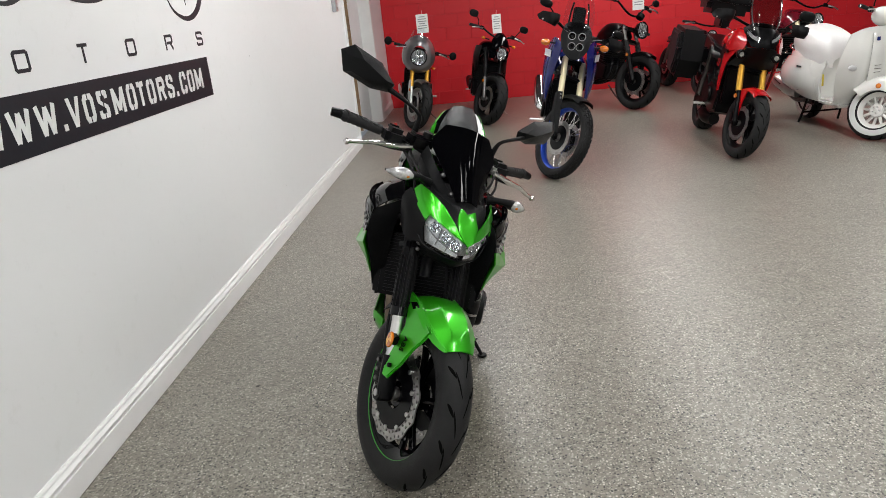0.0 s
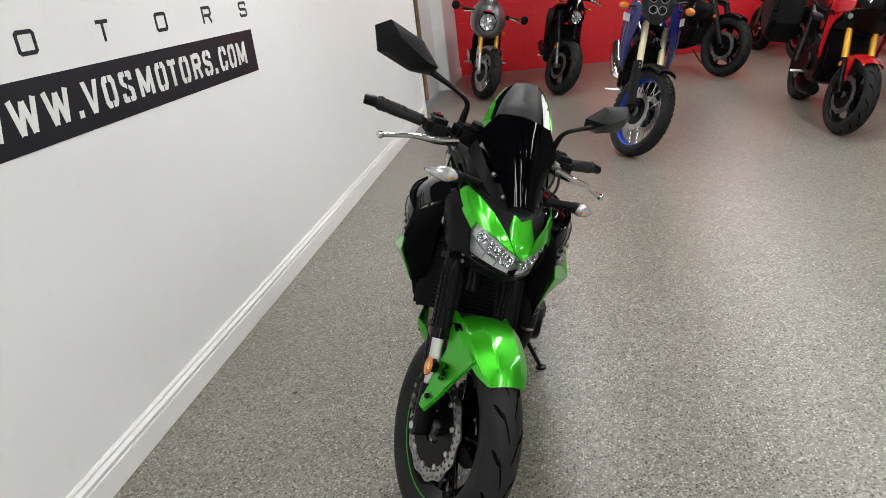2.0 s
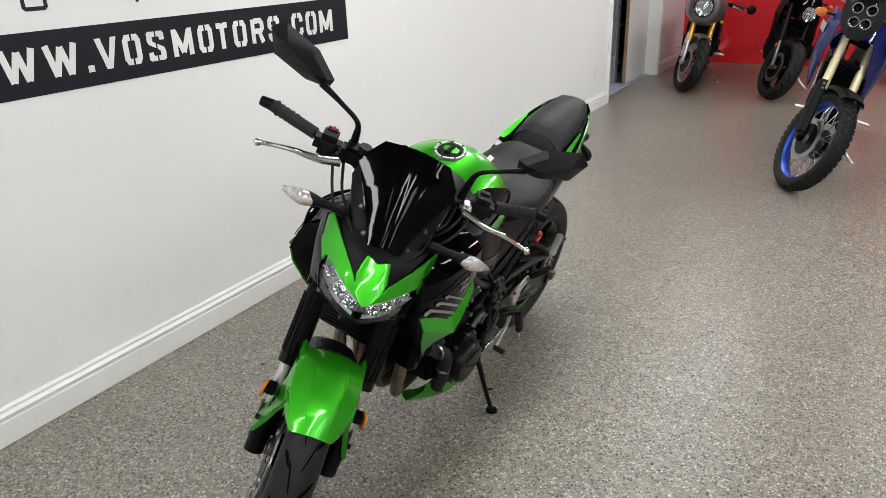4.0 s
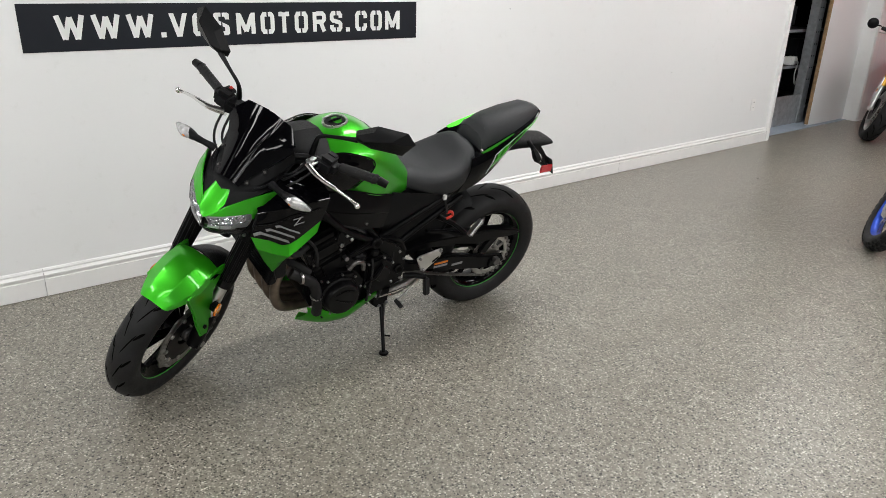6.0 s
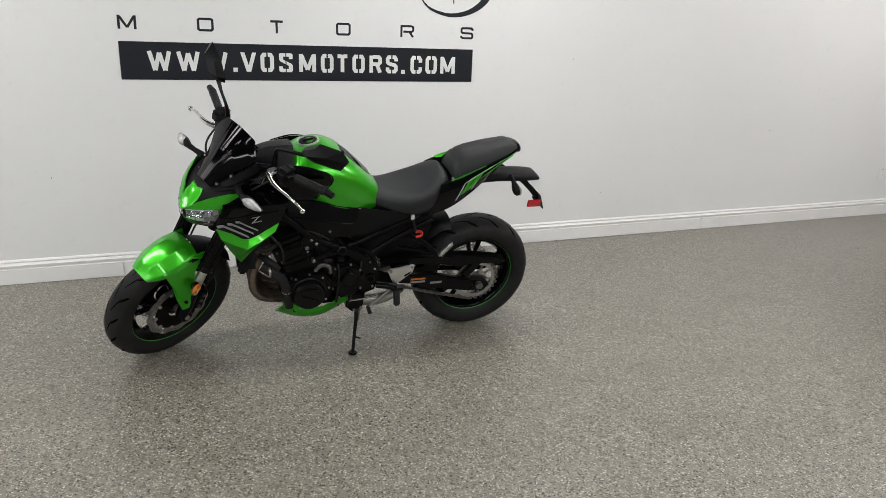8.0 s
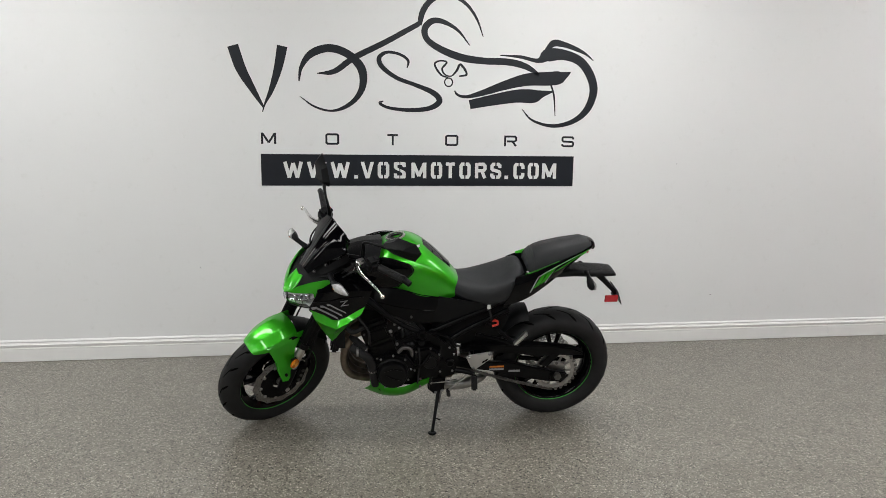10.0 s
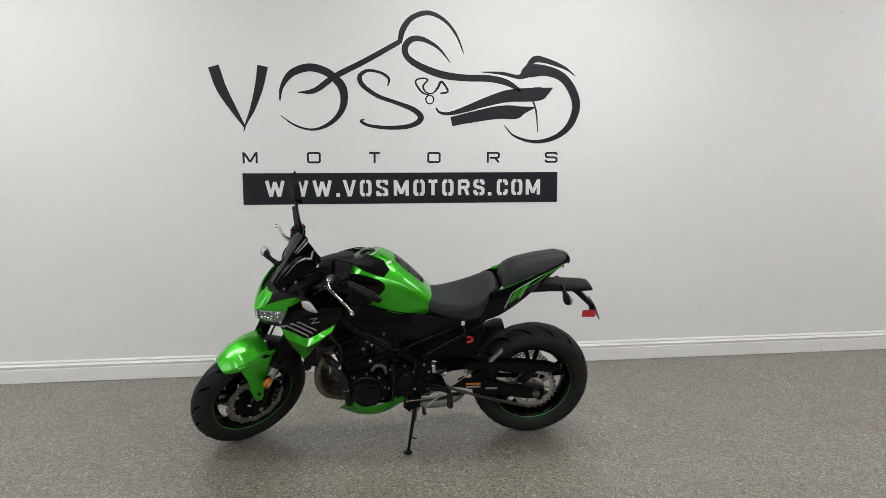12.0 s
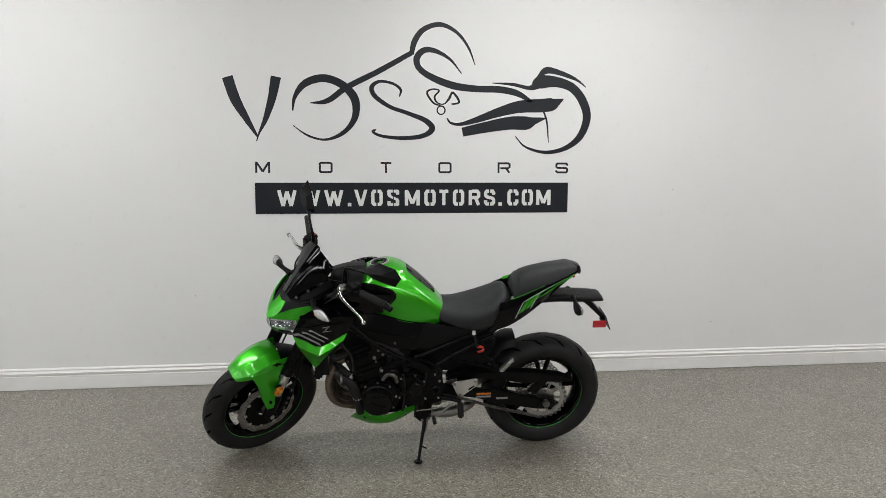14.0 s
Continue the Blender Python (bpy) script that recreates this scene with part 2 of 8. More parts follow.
# ---- shaping tools ----
def curve_points(pts, k=4, closed=False):
    """Points of a smooth line through pts, k steps to a span."""
    pts = [Vector(p) for p in pts]
    n = len(pts)
    if k <= 1 or n < 3:
        return pts
    out = []
    for i in range(n if closed else n - 1):
        p1, p2 = pts[i], pts[(i + 1) % n]
        p0 = pts[i - 1] if (i or closed) else p1 + (p1 - p2)
        p3 = pts[(i + 2) % n] if (closed or i + 2 < n) else p2 + (p2 - p1)
        for j in range(k):
            t = j / k
            out.append(0.5 * (2 * p1 + (p2 - p0) * t + (2 * p0 - 5 * p1 + 4 * p2 - p3) * t * t + (3 * p1 - p0 - 3 * p2 + p3) * t ** 3))
    if not closed:
        out.append(pts[-1])
    return out


def add_grid(bm, rows, wrap_u=False, wrap_v=False, cap=False):
    vs = [[bm.verts.new(p) for p in r] for r in rows]
    nr, nc = len(vs), len(vs[0])
    for i in range(nr if wrap_v else nr - 1):
        for j in range(nc if wrap_u else nc - 1):
            a, b, c, d = vs[i][j], vs[i][(j + 1) % nc], vs[(i + 1) % nr][(j + 1) % nc], vs[(i + 1) % nr][j]
            bm.faces.new((a, b, c, d))
    if cap:
        bm.faces.new(list(reversed(vs[0])))
        bm.faces.new(vs[-1])
    return bm


def fresh(bm):
    return bmesh.new() if bm is None else bm


def tube(pts, r, n=8, k=4, bm=None, flat=1.0):
    """A round bar along a smooth line; r is one radius or one for each point."""
    bm = fresh(bm)
    radii = list(r) if isinstance(r, (list, tuple)) else [r] * len(pts)
    path = curve_points(pts, k)
    rad = [v.x for v in curve_points([(q, 0, 0) for q in radii], k)]
    side = None
    rows = []
    for i, p in enumerate(path):
        d = (path[min(i + 1, len(path) - 1)] - path[max(i - 1, 0)]).normalized()
        if side is None:
            side = d.orthogonal().normalized()
        side = (side - d * side.dot(d)).normalized()
        up = d.cross(side)
        rows.append([p + (side * math.cos(a) + up * math.sin(a) * flat) * rad[i] for a in (2 * math.pi * j / n for j in range(n))])
    return add_grid(bm, rows, wrap_u=True, cap=True)


def lathe(profile, n=48, bm=None, m=None, closed=False):
    """Turns (radius, y) round the y axis."""
    bm = fresh(bm)
    m = m or Matrix()
    rows = [[m @ Vector((r * math.cos(a), y, r * math.sin(a))) for r, y in profile] for a in (2 * math.pi * i / n for i in range(n))]
    return add_grid(bm, rows, wrap_u=closed, wrap_v=True)


def disc(r, y0, y1, n=24, bm=None, m=None, bevel=0.0):
    """A solid turned disc along y, with softened rims."""
    b = bevel
    return lathe([(0.0001, y0), (r - b, y0), (r, y0 + b), (r, y1 - b), (r - b, y1), (0.0001, y1)] if b else [(0.0001, y0), (r, y0), (r, y1), (0.0001, y1)], n, bm, m)


def prism(outline, y0, y1, bm=None, bevel=0.0, m=None, k=1):
    """An outline in x and z, given thickness along y."""
    bm = fresh(bm)
    tmp = bmesh.new()
    pts = curve_points([(x, 0, z) for x, z in outline], k, True)
    f = tmp.faces.new([tmp.verts.new((p.x, y0, p.z)) for p in pts])
    res = bmesh.ops.extrude_face_region(tmp, geom=[f])
    for v in res["geom"]:
        if isinstance(v, bmesh.types.BMVert):
            v.co.y = y1
    if bevel:
        bmesh.ops.bevel(tmp, geom=[e for e in tmp.edges if abs(e.verts[0].co.y - e.verts[1].co.y) < 1e-6], offset=bevel, segments=2, affect="EDGES", clamp_overlap=True)
    bmesh.ops.recalc_face_normals(tmp, faces=tmp.faces)
    return merge(bm, tmp, m)


def merge(bm, other, m=None):
    if m is not None:
        other.transform(m)
    me = bpy.data.meshes.new("tmp")
    other.to_mesh(me)
    other.free()
    bm.from_mesh(me)
    bpy.data.meshes.remove(me)
    return bm


def box(c, s, bevel=0.0, bm=None, m=None, seg=2):
    tmp = bmesh.new()
    bmesh.ops.create_cube(tmp, size=1, matrix=Matrix.Translation(c) @ Matrix.Diagonal((*s, 1)))
    if bevel:
        bmesh.ops.bevel(tmp, geom=tmp.edges[:], offset=bevel, segments=seg, affect="EDGES", clamp_overlap=True)
    return merge(fresh(bm), tmp, m)


def skin(rows, thick=0.0, ku=4, kv=4, bm=None, cap=False, wrap=False):
    """A smooth sheet through rows of points; thick gives it a body inwards."""
    fine = [curve_points(r, ku, wrap) for r in rows]
    cols = [curve_points([r[j] for r in fine], kv) for j in range(len(fine[0]))]
    grid = [[c[i] for c in cols] for i in range(len(cols[0]))]
    tmp = add_grid(bmesh.new(), grid, wrap_u=wrap, cap=cap)
    bmesh.ops.recalc_face_normals(tmp, faces=tmp.faces)
    if thick:
        bmesh.ops.solidify(tmp, geom=tmp.faces[:], thickness=thick)
        bmesh.ops.recalc_face_normals(tmp, faces=tmp.faces)
    return merge(fresh(bm), tmp)


def mirrored(stations):
    """Rows across the whole width from (x, [(y, z) from the middle outwards]) stations."""
    rows = []
    for x, half in stations:
        h = [(x + (q[2] if len(q) > 2 else 0), q[0], q[1]) for q in half]
        rows.append([(a, -b, c) for a, b, c in reversed(h[1:])] + h)
    return rows


def lowered(stations, d):
    """The same stations, d metres lower."""
    return [(x, [(q[0], q[1] - d, *q[2:]) for q in half]) for x, half in stations]


def flip_y(bm):
    out = bm.copy()
    out.transform(Matrix.Diagonal((1, -1, 1, 1)))
    bmesh.ops.reverse_faces(out, faces=out.faces)
    return out


def part(name, bm, material, parent=None, label="", m=None, sharp=38):
    """Links a bmesh as one mesh object under a thing or a part."""
    me = bpy.data.meshes.new(name)
    bm.to_mesh(me)
    bm.free()
    me.materials.append(material)
    me.polygons.foreach_set("use_smooth", [True] * len(me.polygons))
    me.set_sharp_from_angle(angle=radians(sharp))
    ob = new(name, me)
    if parent is not None:
        ob.parent = parent
    if m is not None:
        ob.matrix_local = m
    if label:
        ob["label"] = label
    return ob


def again(ob, m, parent=None):
    """The same mesh once more, as an object of its own, with its own sub-parts."""
    o = new(ob.name.split(".")[0], ob.data)
    o.parent = parent or ob.parent
    o.matrix_local = m
    if "label" in ob:
        o["label"] = ob["label"]
    for c in ob.children:
        again(c, c.matrix_local.copy(), o)
    return o


def thing(name, label, category, m=None, group=""):
    ob = new(name)
    ob.empty_display_size = 0.2
    if m is not None:
        ob.matrix_world = m
    return tagged(ob, label, category, group)


def ribbon(pts, depth, material, name, parent, k=6):
    """A flat swelling stroke on the white wall: (y, z, width) along its middle line."""
    mid = curve_points(pts, k)
    bm = bmesh.new()
    a, b = [], []
    for i, p in enumerate(mid):
        d = mid[min(i + 1, len(mid) - 1)] - mid[max(i - 1, 0)]
        n = Vector((-d.y, d.x)).normalized() * max(p.z, 0.002) / 2
        a.append((0, p.x + n.x, p.y + n.y))
        b.append((0, p.x - n.x, p.y - n.y))
    add_grid(bm, [[(0.0, q[1], q[2]) for q in a], [(depth, q[1], q[2]) for q in a], [(depth, q[1], q[2]) for q in b], [(0.0, q[1], q[2]) for q in b]])
    bmesh.ops.recalc_face_normals(bm, faces=bm.faces)
    return part(name, bm, material, parent)


def letters(text, height, material, name, parent, m, bold=0.0, width=None, extrude=0.001):
    """Raised lettering in the built-in font, as a mesh."""
    cu = bpy.data.curves.new(name, "FONT")
    cu.body, cu.size, cu.extrude, cu.offset = text, 1.0, extrude, bold
    cu.align_x, cu.align_y, cu.resolution_u = "CENTER", "CENTER", 3
    tmp = new("lettering", cu)
    bpy.context.view_layer.update()
    me = bpy.data.meshes.new_from_object(tmp.evaluated_get(bpy.context.evaluated_depsgraph_get()))
    bpy.data.objects.remove(tmp)
    bpy.data.curves.remove(cu)
    co = np.zeros(len(me.vertices) * 3)
    me.vertices.foreach_get("co", co)
    co = co.reshape(-1, 3)
    lo, hi = co.min(0), co.max(0)
    s = height / (hi[1] - lo[1])
    sx = s if width is None else width / (hi[0] - lo[0])
    co -= (lo + hi) / 2
    co[:, 0] *= sx
    co[:, 1] *= s
    me.vertices.foreach_set("co", co.ravel())
    me.materials.clear()
    me.materials.append(material)
    ob = new(name, me)
    ob.parent = parent
    ob.matrix_local = m
    return ob

# ---- the showroom ----
WALL_X, RED_Y, EAST_X, SOUTH_Y = -1.6, 12.05, 9.0, -5.0
DOOR_A, DOOR_B = 8.715, 10.70


def structure(name, bm, material, label, sharp=30):
    return tagged(part(name, bm, material, sharp=sharp), label, "structure", kind="structure")


bm = box(((EAST_X - 6.0) / 2, 4.0, -0.06), (EAST_X + 6.0, 19.0, 0.12))
floor = structure("floor", bm, FLOOR, "satin grey epoxy floor with pale and dark chips")
for x, y, r in ((-1.154, 2.862, 0.009), (-0.82, 7.20, 0.010), (0.456, 2.993, 0.006)):
    part("floor_mark", disc(r, 0.0, 0.0008, 14, m=Matrix.Translation((x, y, 0.0004)) @ pose(0, 0, 0, 90)), MARK, floor, "small dark mark")
structure("ceiling", box((3.7, 3.6, CEILING + 0.06), (11.4, 17.6, 0.12)), CEIL, "dark painted ceiling")

# the white wall, with the opening of the sliding door
bm = box((WALL_X - 0.08, (SOUTH_Y + DOOR_A) / 2, CEILING / 2), (0.16, DOOR_A - SOUTH_Y, CEILING))
box((WALL_X - 0.08, (DOOR_A + DOOR_B) / 2, 2.6), (0.16, DOOR_B - DOOR_A, 0.7), bm=bm)
box((WALL_X - 0.08, (DOOR_B + RED_Y) / 2, CEILING / 2), (0.16, RED_Y - DOOR_B, CEILING), bm=bm)
west = structure("wall_west", bm, WHITE, "long white painted drywall behind the green motorcycle")
for y, z, w, h in ((5.32, 0.355, 0.010, 0.004), (4.98, 1.336, 0.006, 0.006), (1.62, 0.62, 0.004, 0.009), (6.9, 0.80, 0.012, 0.003)):
    part("wall_mark", box((WALL_X + 0.0006, y, z), (0.0012, w, h), 0.0), INK, west, "tiny grey scuff")
# two added walls, never in view: their grey keeps bounce and reflections low
structure("wall_east", box((EAST_X + 0.08, 3.6, CEILING / 2), (0.16, 17.6, CEILING)), UNSEEN_GREY, "added side wall out of view, grey to dim reflections")
structure("wall_south", box((3.7, SOUTH_Y - 0.08, CEILING / 2), (10.7, 0.16, CEILING)), UNSEEN_GREY, "added end wall out of view, grey to dim reflections")


def skirting(y0, y1, x=WALL_X):
    """A moulded skirting board along the wall: flat face, ogee and cap."""
    profile = [(0.0, 0.003), (0.017, 0.003), (0.018, 0.092), (0.012, 0.096), (0.012, 0.101), (0.019, 0.105), (0.021, 0.116), (0.014, 0.122), (0.009, 0.129), (0.012, 0.133), (0.012, 0.138), (0.006, 0.146), (0.0, 0.147)]
    bm = bmesh.new()
    add_grid(bm, [[(x + a, y, b) for a, b in profile] for y in (y0, y1)], cap=True)
    bmesh.ops.recalc_face_normals(bm, faces=bm.faces)
    return structure("baseboard", bm, TRIM, "white moulded skirting board", 25)


skirting(SOUTH_Y, 1.949)
skirting(1.952, 6.316)
skirting(6.3185, DOOR_A - 0.075)
skirting(DOOR_B + 0.10, RED_Y - 0.01)
# casings of the opening
bm = box((WALL_X + 0.006, DOOR_A - 0.037, 1.13), (0.022, 0.074, 2.26), 0.004)
box((WALL_X + 0.012, DOOR_A - 0.064, 1.13), (0.030, 0.020, 2.26), 0.004, bm=bm)
structure("trim", bm, TRIM, "white door casing")
bm = box((WALL_X + 0.010, DOOR_B + 0.05, 1.13), (0.026, 0.10, 2.26), 0.004)
box((WALL_X - 0.07, DOOR_B - 0.008, 1.13), (0.17, 0.022, 2.26), 0.003, bm=bm)
structure("trim", bm, TRIM, "white door casing")
# the leaf that slides behind the casing
door = structure("door_1", box((-1.765, 10.395, 1.12), (0.042, 1.10, 2.22), 0.003), WHITE, "white sliding door leaf, half open")
part("door_edge", box((-1.765, 9.839, 1.12), (0.040, 0.012, 2.20), 0.003), WOOD, door, "raw chipped wooden edge")

# the unlit store room behind, its gloom partly put into the wall colour
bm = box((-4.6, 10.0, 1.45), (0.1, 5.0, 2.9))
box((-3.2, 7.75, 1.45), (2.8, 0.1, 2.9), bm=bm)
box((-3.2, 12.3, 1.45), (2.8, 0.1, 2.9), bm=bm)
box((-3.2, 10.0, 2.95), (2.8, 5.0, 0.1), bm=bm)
structure("wall_store", bm, DARK_ROOM, "store room walls, coloured dark for the unlit room")
structure("floor_store", box((-2.55, 9.9, -0.02), (1.70, 2.6, 0.052)), BLUE_FLOOR, "pale blue-grey store room floor")

post = thing("steel_post", "grey perforated steel post beside the sliding door", "post", pose(-1.95, 9.945, 0.006))
bm = box((0, 0, 1.2), (0.10, 0.13, 2.4), 0.004)
part("upright", bm, GALV, post)
hole = None
for i in range(14):
    for k in (-0.022, 0.022):
        z = 0.50 + i * 0.13
        m = pose(0.051, k + (0.006 if i % 2 else -0.006), z, 0, 0, 90)
        if hole is None:
            hole = part("hole", disc(0.008, -0.002, 0.002, 10), SATIN_BLACK, post, m=m)
        else:
            again(hole, m)
part("kick_panel", box((0.02, -0.62, 0.165), (0.03, 1.11, 0.33), 0.004), GALV, post, "grey painted steel kick panel")

cab = thing("storage_rack", "dark steel storage rack full of black gear", "rack", pose(-2.38, 9.95, 0.006))
for z in (0.14, 0.62, 1.02, 1.42, 1.86):
    part("shelf", box((0, 0, z), (0.6, 1.6, 0.035), 0.006), DARK_PLASTIC, cab)
    part("shelf_edge", box((0.304, 0, z), (0.008, 1.6, 0.030), 0.002), GALV, cab, "bare steel shelf edge")
for sx in (-0.27, 0.27):
    for sy in (-0.77, 0.77):
        part("upright", box((sx, sy, 0.96), (0.04, 0.04, 1.92), 0.005), SATIN_BLACK, cab)
part("back_panel", box((-0.29, 0, 0.95), (0.02, 1.56, 1.86), 0.004), SATIN_BLACK, cab)
for i, (y, z, s, h, mt) in enumerate(((-0.5, 1.42, 0.42, 0.26, GLOSS_BLACK), (0.05, 1.42, 0.36, 0.22, DARK_PLASTIC), (0.5, 1.02, 0.36, 0.3, GLOSS_BLACK), (-0.2, 1.02, 0.5, 0.27, DARK_PLASTIC), (0.45, 0.62, 0.4, 0.3, DARK_PLASTIC))):
    rack_box = tagged(part("storage_box", box((-2.42, 9.95 + y, z + h / 2 + 0.0245), (0.45, s, h), 0.03), mt), "black lidded storage box on the dark rack", "box")
router = thing("adapter", "small white plastic adapter with a looped cable", "adapter", pose(-2.14, 9.93, 0.6445))
part("body", box((0, 0, 0.045), (0.10, 0.16, 0.09), 0.012), TRIM, router)
part("cable", tube([(0.05, 0, 0.05), (0.08, 0.03, 0.03), (0.09, -0.02, -0.10), (0.09, 0.03, -0.22), (0.09, 0.07, -0.10), (0.07, 0.05, 0.0)], 0.006, 6), TRIM, router)


def wall_plate(y, z):
    o = thing("wall_outlet", "white plastic socket outlet low on the white wall", "outlet", pose(WALL_X, y, z))
    part("cover_plate", box((0.003, 0, 0), (0.006, 0.072, 0.118), 0.002), TRIM, o)
    for dz in (-0.026, 0.026):
        part("socket", box((0.0065, 0, dz), (0.004, 0.034, 0.030), 0.003), TRIM, o)
        part("slot", box((0.0085, -0.007, dz), (0.0008, 0.003, 0.009)), DARK_PLASTIC, o)
        part("slot", box((0.0085, 0.007, dz), (0.0008, 0.003, 0.009)), DARK_PLASTIC, o)
    return o


wall_plate(8.31, 0.399)
sw = thing("switch_box", "grey surface-mounted switch box on the white wall", "switch", pose(WALL_X, 8.123, 1.640))
part("body", box((0.022, 0, 0), (0.044, 0.115, 0.12), 0.005), GALV, sw)
part("cover_plate", box((0.0455, 0, 0), (0.003, 0.105, 0.112), 0.001), ALUMINIUM, sw)
part("toggle", box((0.053, 0.02, 0), (0.014, 0.010, 0.024), 0.002), TRIM, sw)
part("toggle", box((0.053, -0.02, 0), (0.014, 0.010, 0.024), 0.002), TRIM, sw)
for y, z in ((4.384, 2.507), (6.287, 2.532)):
    hook = thing("wall_hook", "tiny clear hook stuck on the white wall", "hook", pose(WALL_X, y, z))
    part("pad", box((0.002, 0, 0), (0.004, 0.020, 0.035), 0.002), TRIM, hook)
    part("hook", tube([(0.004, 0, -0.008), (0.016, 0, -0.014), (0.018, 0, 0.002)], 0.003, 6), TRIM, hook)

# ceiling fixtures
GLOW, nt, b = nodes_of("lit_diffuser")
b.inputs["Base Color"].default_value = (0.9, 0.9, 0.88, 1)
b.inputs["Emission Color"].default_value = (1.0, 0.99, 0.975, 1)
b.inputs["Emission Strength"].default_value = LAMP_STRENGTH
first = None
for lx, ly in LAMPS:
    m = pose(lx, ly, CEILING)
    if first is None:
        first = thing("ceiling_light", "white linear ceiling light with a glowing diffuser", "light", m, "ceiling lights")
        part("housing", box((0, 0, -0.022), (0.31, 2.4, 0.044), 0.006), LAMP_SKIN, first)
        bm = bmesh.new()
        arc = [(0.145 * math.cos(a), -0.044 - 0.10 * math.sin(a)) for a in (math.pi * i / 8 for i in range(9))]
        add_grid(bm, [[(x, y, z) for x, z in arc] for y in (-1.18, 1.18)], cap=True)
        bmesh.ops.recalc_face_normals(bm, faces=bm.faces)
        part("diffuser", bm, GLOW, first, "glowing diffuser")
    else:
        copy_thing(first, m)

# ---- the painted sign ----
LOGO = [
    ("letter_stroke", [(1.878, 2.079, 0.071), (1.924, 1.936, 0.067), (1.995, 1.805, 0.042), (2.064, 1.687, 0.013)]),
    ("letter_stroke", [(2.192, 2.084, 0.068), (2.163, 1.946, 0.055), (2.117, 1.806, 0.034), (2.074, 1.715, 0.013), (2.055, 1.659, 0.006)]),
    ("wheel_ring", [(2.295, 1.862, 0.009), (2.312, 1.954, 0.026), (2.378, 2.041, 0.047), (2.497, 2.079, 0.052), (2.616, 2.044, 0.052), (2.702, 1.959, 0.057), (2.716, 1.856, 0.048), (2.678, 1.768, 0.035), (2.600, 1.702, 0.026), (2.501, 1.673, 0.015), (2.393, 1.700, 0.013), (2.297, 1.765, 0.004)]),
    ("fork_stroke", [(2.413, 1.915, 0.006), (2.527, 1.931, 0.035), (2.659, 2.023, 0.039), (2.868, 2.130, 0.037), (3.091, 2.255, 0.033)]),
    ("bar_arc", [(3.091, 2.246, 0.031), (3.115, 2.337, 0.040), (3.177, 2.413, 0.035), (3.288, 2.446, 0.031), (3.399, 2.397, 0.022), (3.478, 2.302, 0.016), (3.527, 2.183, 0.005)]),
    ("tank_stroke", [(3.435, 2.123, 0.005), (3.355, 2.217, 0.018), (3.255, 2.271, 0.031), (3.177, 2.274, 0.040), (3.128, 2.223, 0.044), (3.144, 2.155, 0.040), (3.233, 2.095, 0.045), (3.379, 2.043, 0.050), (3.537, 2.024, 0.045), (3.697, 2.022, 0.046), (3.824, 1.997, 0.042), (3.929, 1.940, 0.019)]),
    ("curl_stroke", [(3.010, 1.964, 0.007), (3.017, 2.012, 0.018), (2.966, 2.050, 0.018), (2.878, 2.064, 0.020), (2.823, 2.026, 0.031), (2.844, 1.966, 0.031), (2.943, 1.897, 0.027), (3.065, 1.855, 0.027), (3.188, 1.806, 0.036), (3.233, 1.751, 0.041), (3.166, 1.702, 0.032), (3.031, 1.687, 0.027), (2.887, 1.700, 0.020), (2.827, 1.730, 0.018), (2.851, 1.743, 0.007)]),
    ("rear_arc", [(3.646, 2.065, 0.005), (3.788, 2.058, 0.021), (3.915, 2.036, 0.032), (3.984, 2.075, 0.088), (4.100, 2.079, 0.070), (4.218, 2.038, 0.061), (4.296, 1.941, 0.061), (4.323, 1.828, 0.057), (4.275, 1.703, 0.047), (4.170, 1.623, 0.033), (4.029, 1.595, 0.024), (3.888, 1.632, 0.014), (3.812, 1.706, 0.005)]),
    ("tail_stroke", [(3.967, 2.103, 0.023), (4.022, 2.155, 0.046), (4.099, 2.148, 0.037), (4.193, 2.118, 0.028), (4.257, 2.088, 0.016), (4.312, 2.046, 0.005)]),
    ("upper_swoosh", [(3.335, 1.823, 0.009), (3.362, 1.792, 0.016), (3.426, 1.784, 0.023), (3.539, 1.814, 0.041), (3.676, 1.862, 0.060), (3.837, 1.906, 0.083), (3.999, 1.917, 0.093), (4.070, 1.926, 0.088), (4.105, 1.940, 0.055), (4.152, 1.964, 0.006)]),
    ("lower_swoosh", [(3.442, 1.730, 0.062), (3.586, 1.761, 0.073), (3.769, 1.794, 0.088), (3.890, 1.796, 0.092), (3.950, 1.812, 0.050), (4.034, 1.832, 0.006)]),
    ("spoke_stroke", [(4.007, 1.892, 0.012), (4.037, 1.803, 0.012), (4.051, 1.663, 0.005)]),
    ("figure_loop", [(3.294, 1.906, 0.007), (3.240, 1.927, 0.013), (3.197, 1.992, 0.013), (3.231, 2.017, 0.011), (3.280, 2.009, 0.011), (3.249, 1.967, 0.013), (3.267, 1.928, 0.011), (3.312, 1.919, 0.009), (3.348, 1.955, 0.016), (3.375, 1.997, 0.016), (3.418, 1.934, 0.014), (3.366, 1.918, 0.011)]),
    ("figure_ring", [(3.294 + 0.027 * math.sin(radians(40 * i)), 1.8775 + 0.0285 * math.cos(radians(40 * i)), 0.009) for i in range(10)]),
]
sign = thing("wall_logo", "black painted emblem of sweeping motorcycle strokes on the white wall", "sign", pose(WALL_X, 0, 0))
for i, (kind, pts) in enumerate(LOGO):
    ribbon(pts, 0.0012 + 0.0004 * (i % 4), VINYL, kind, sign)
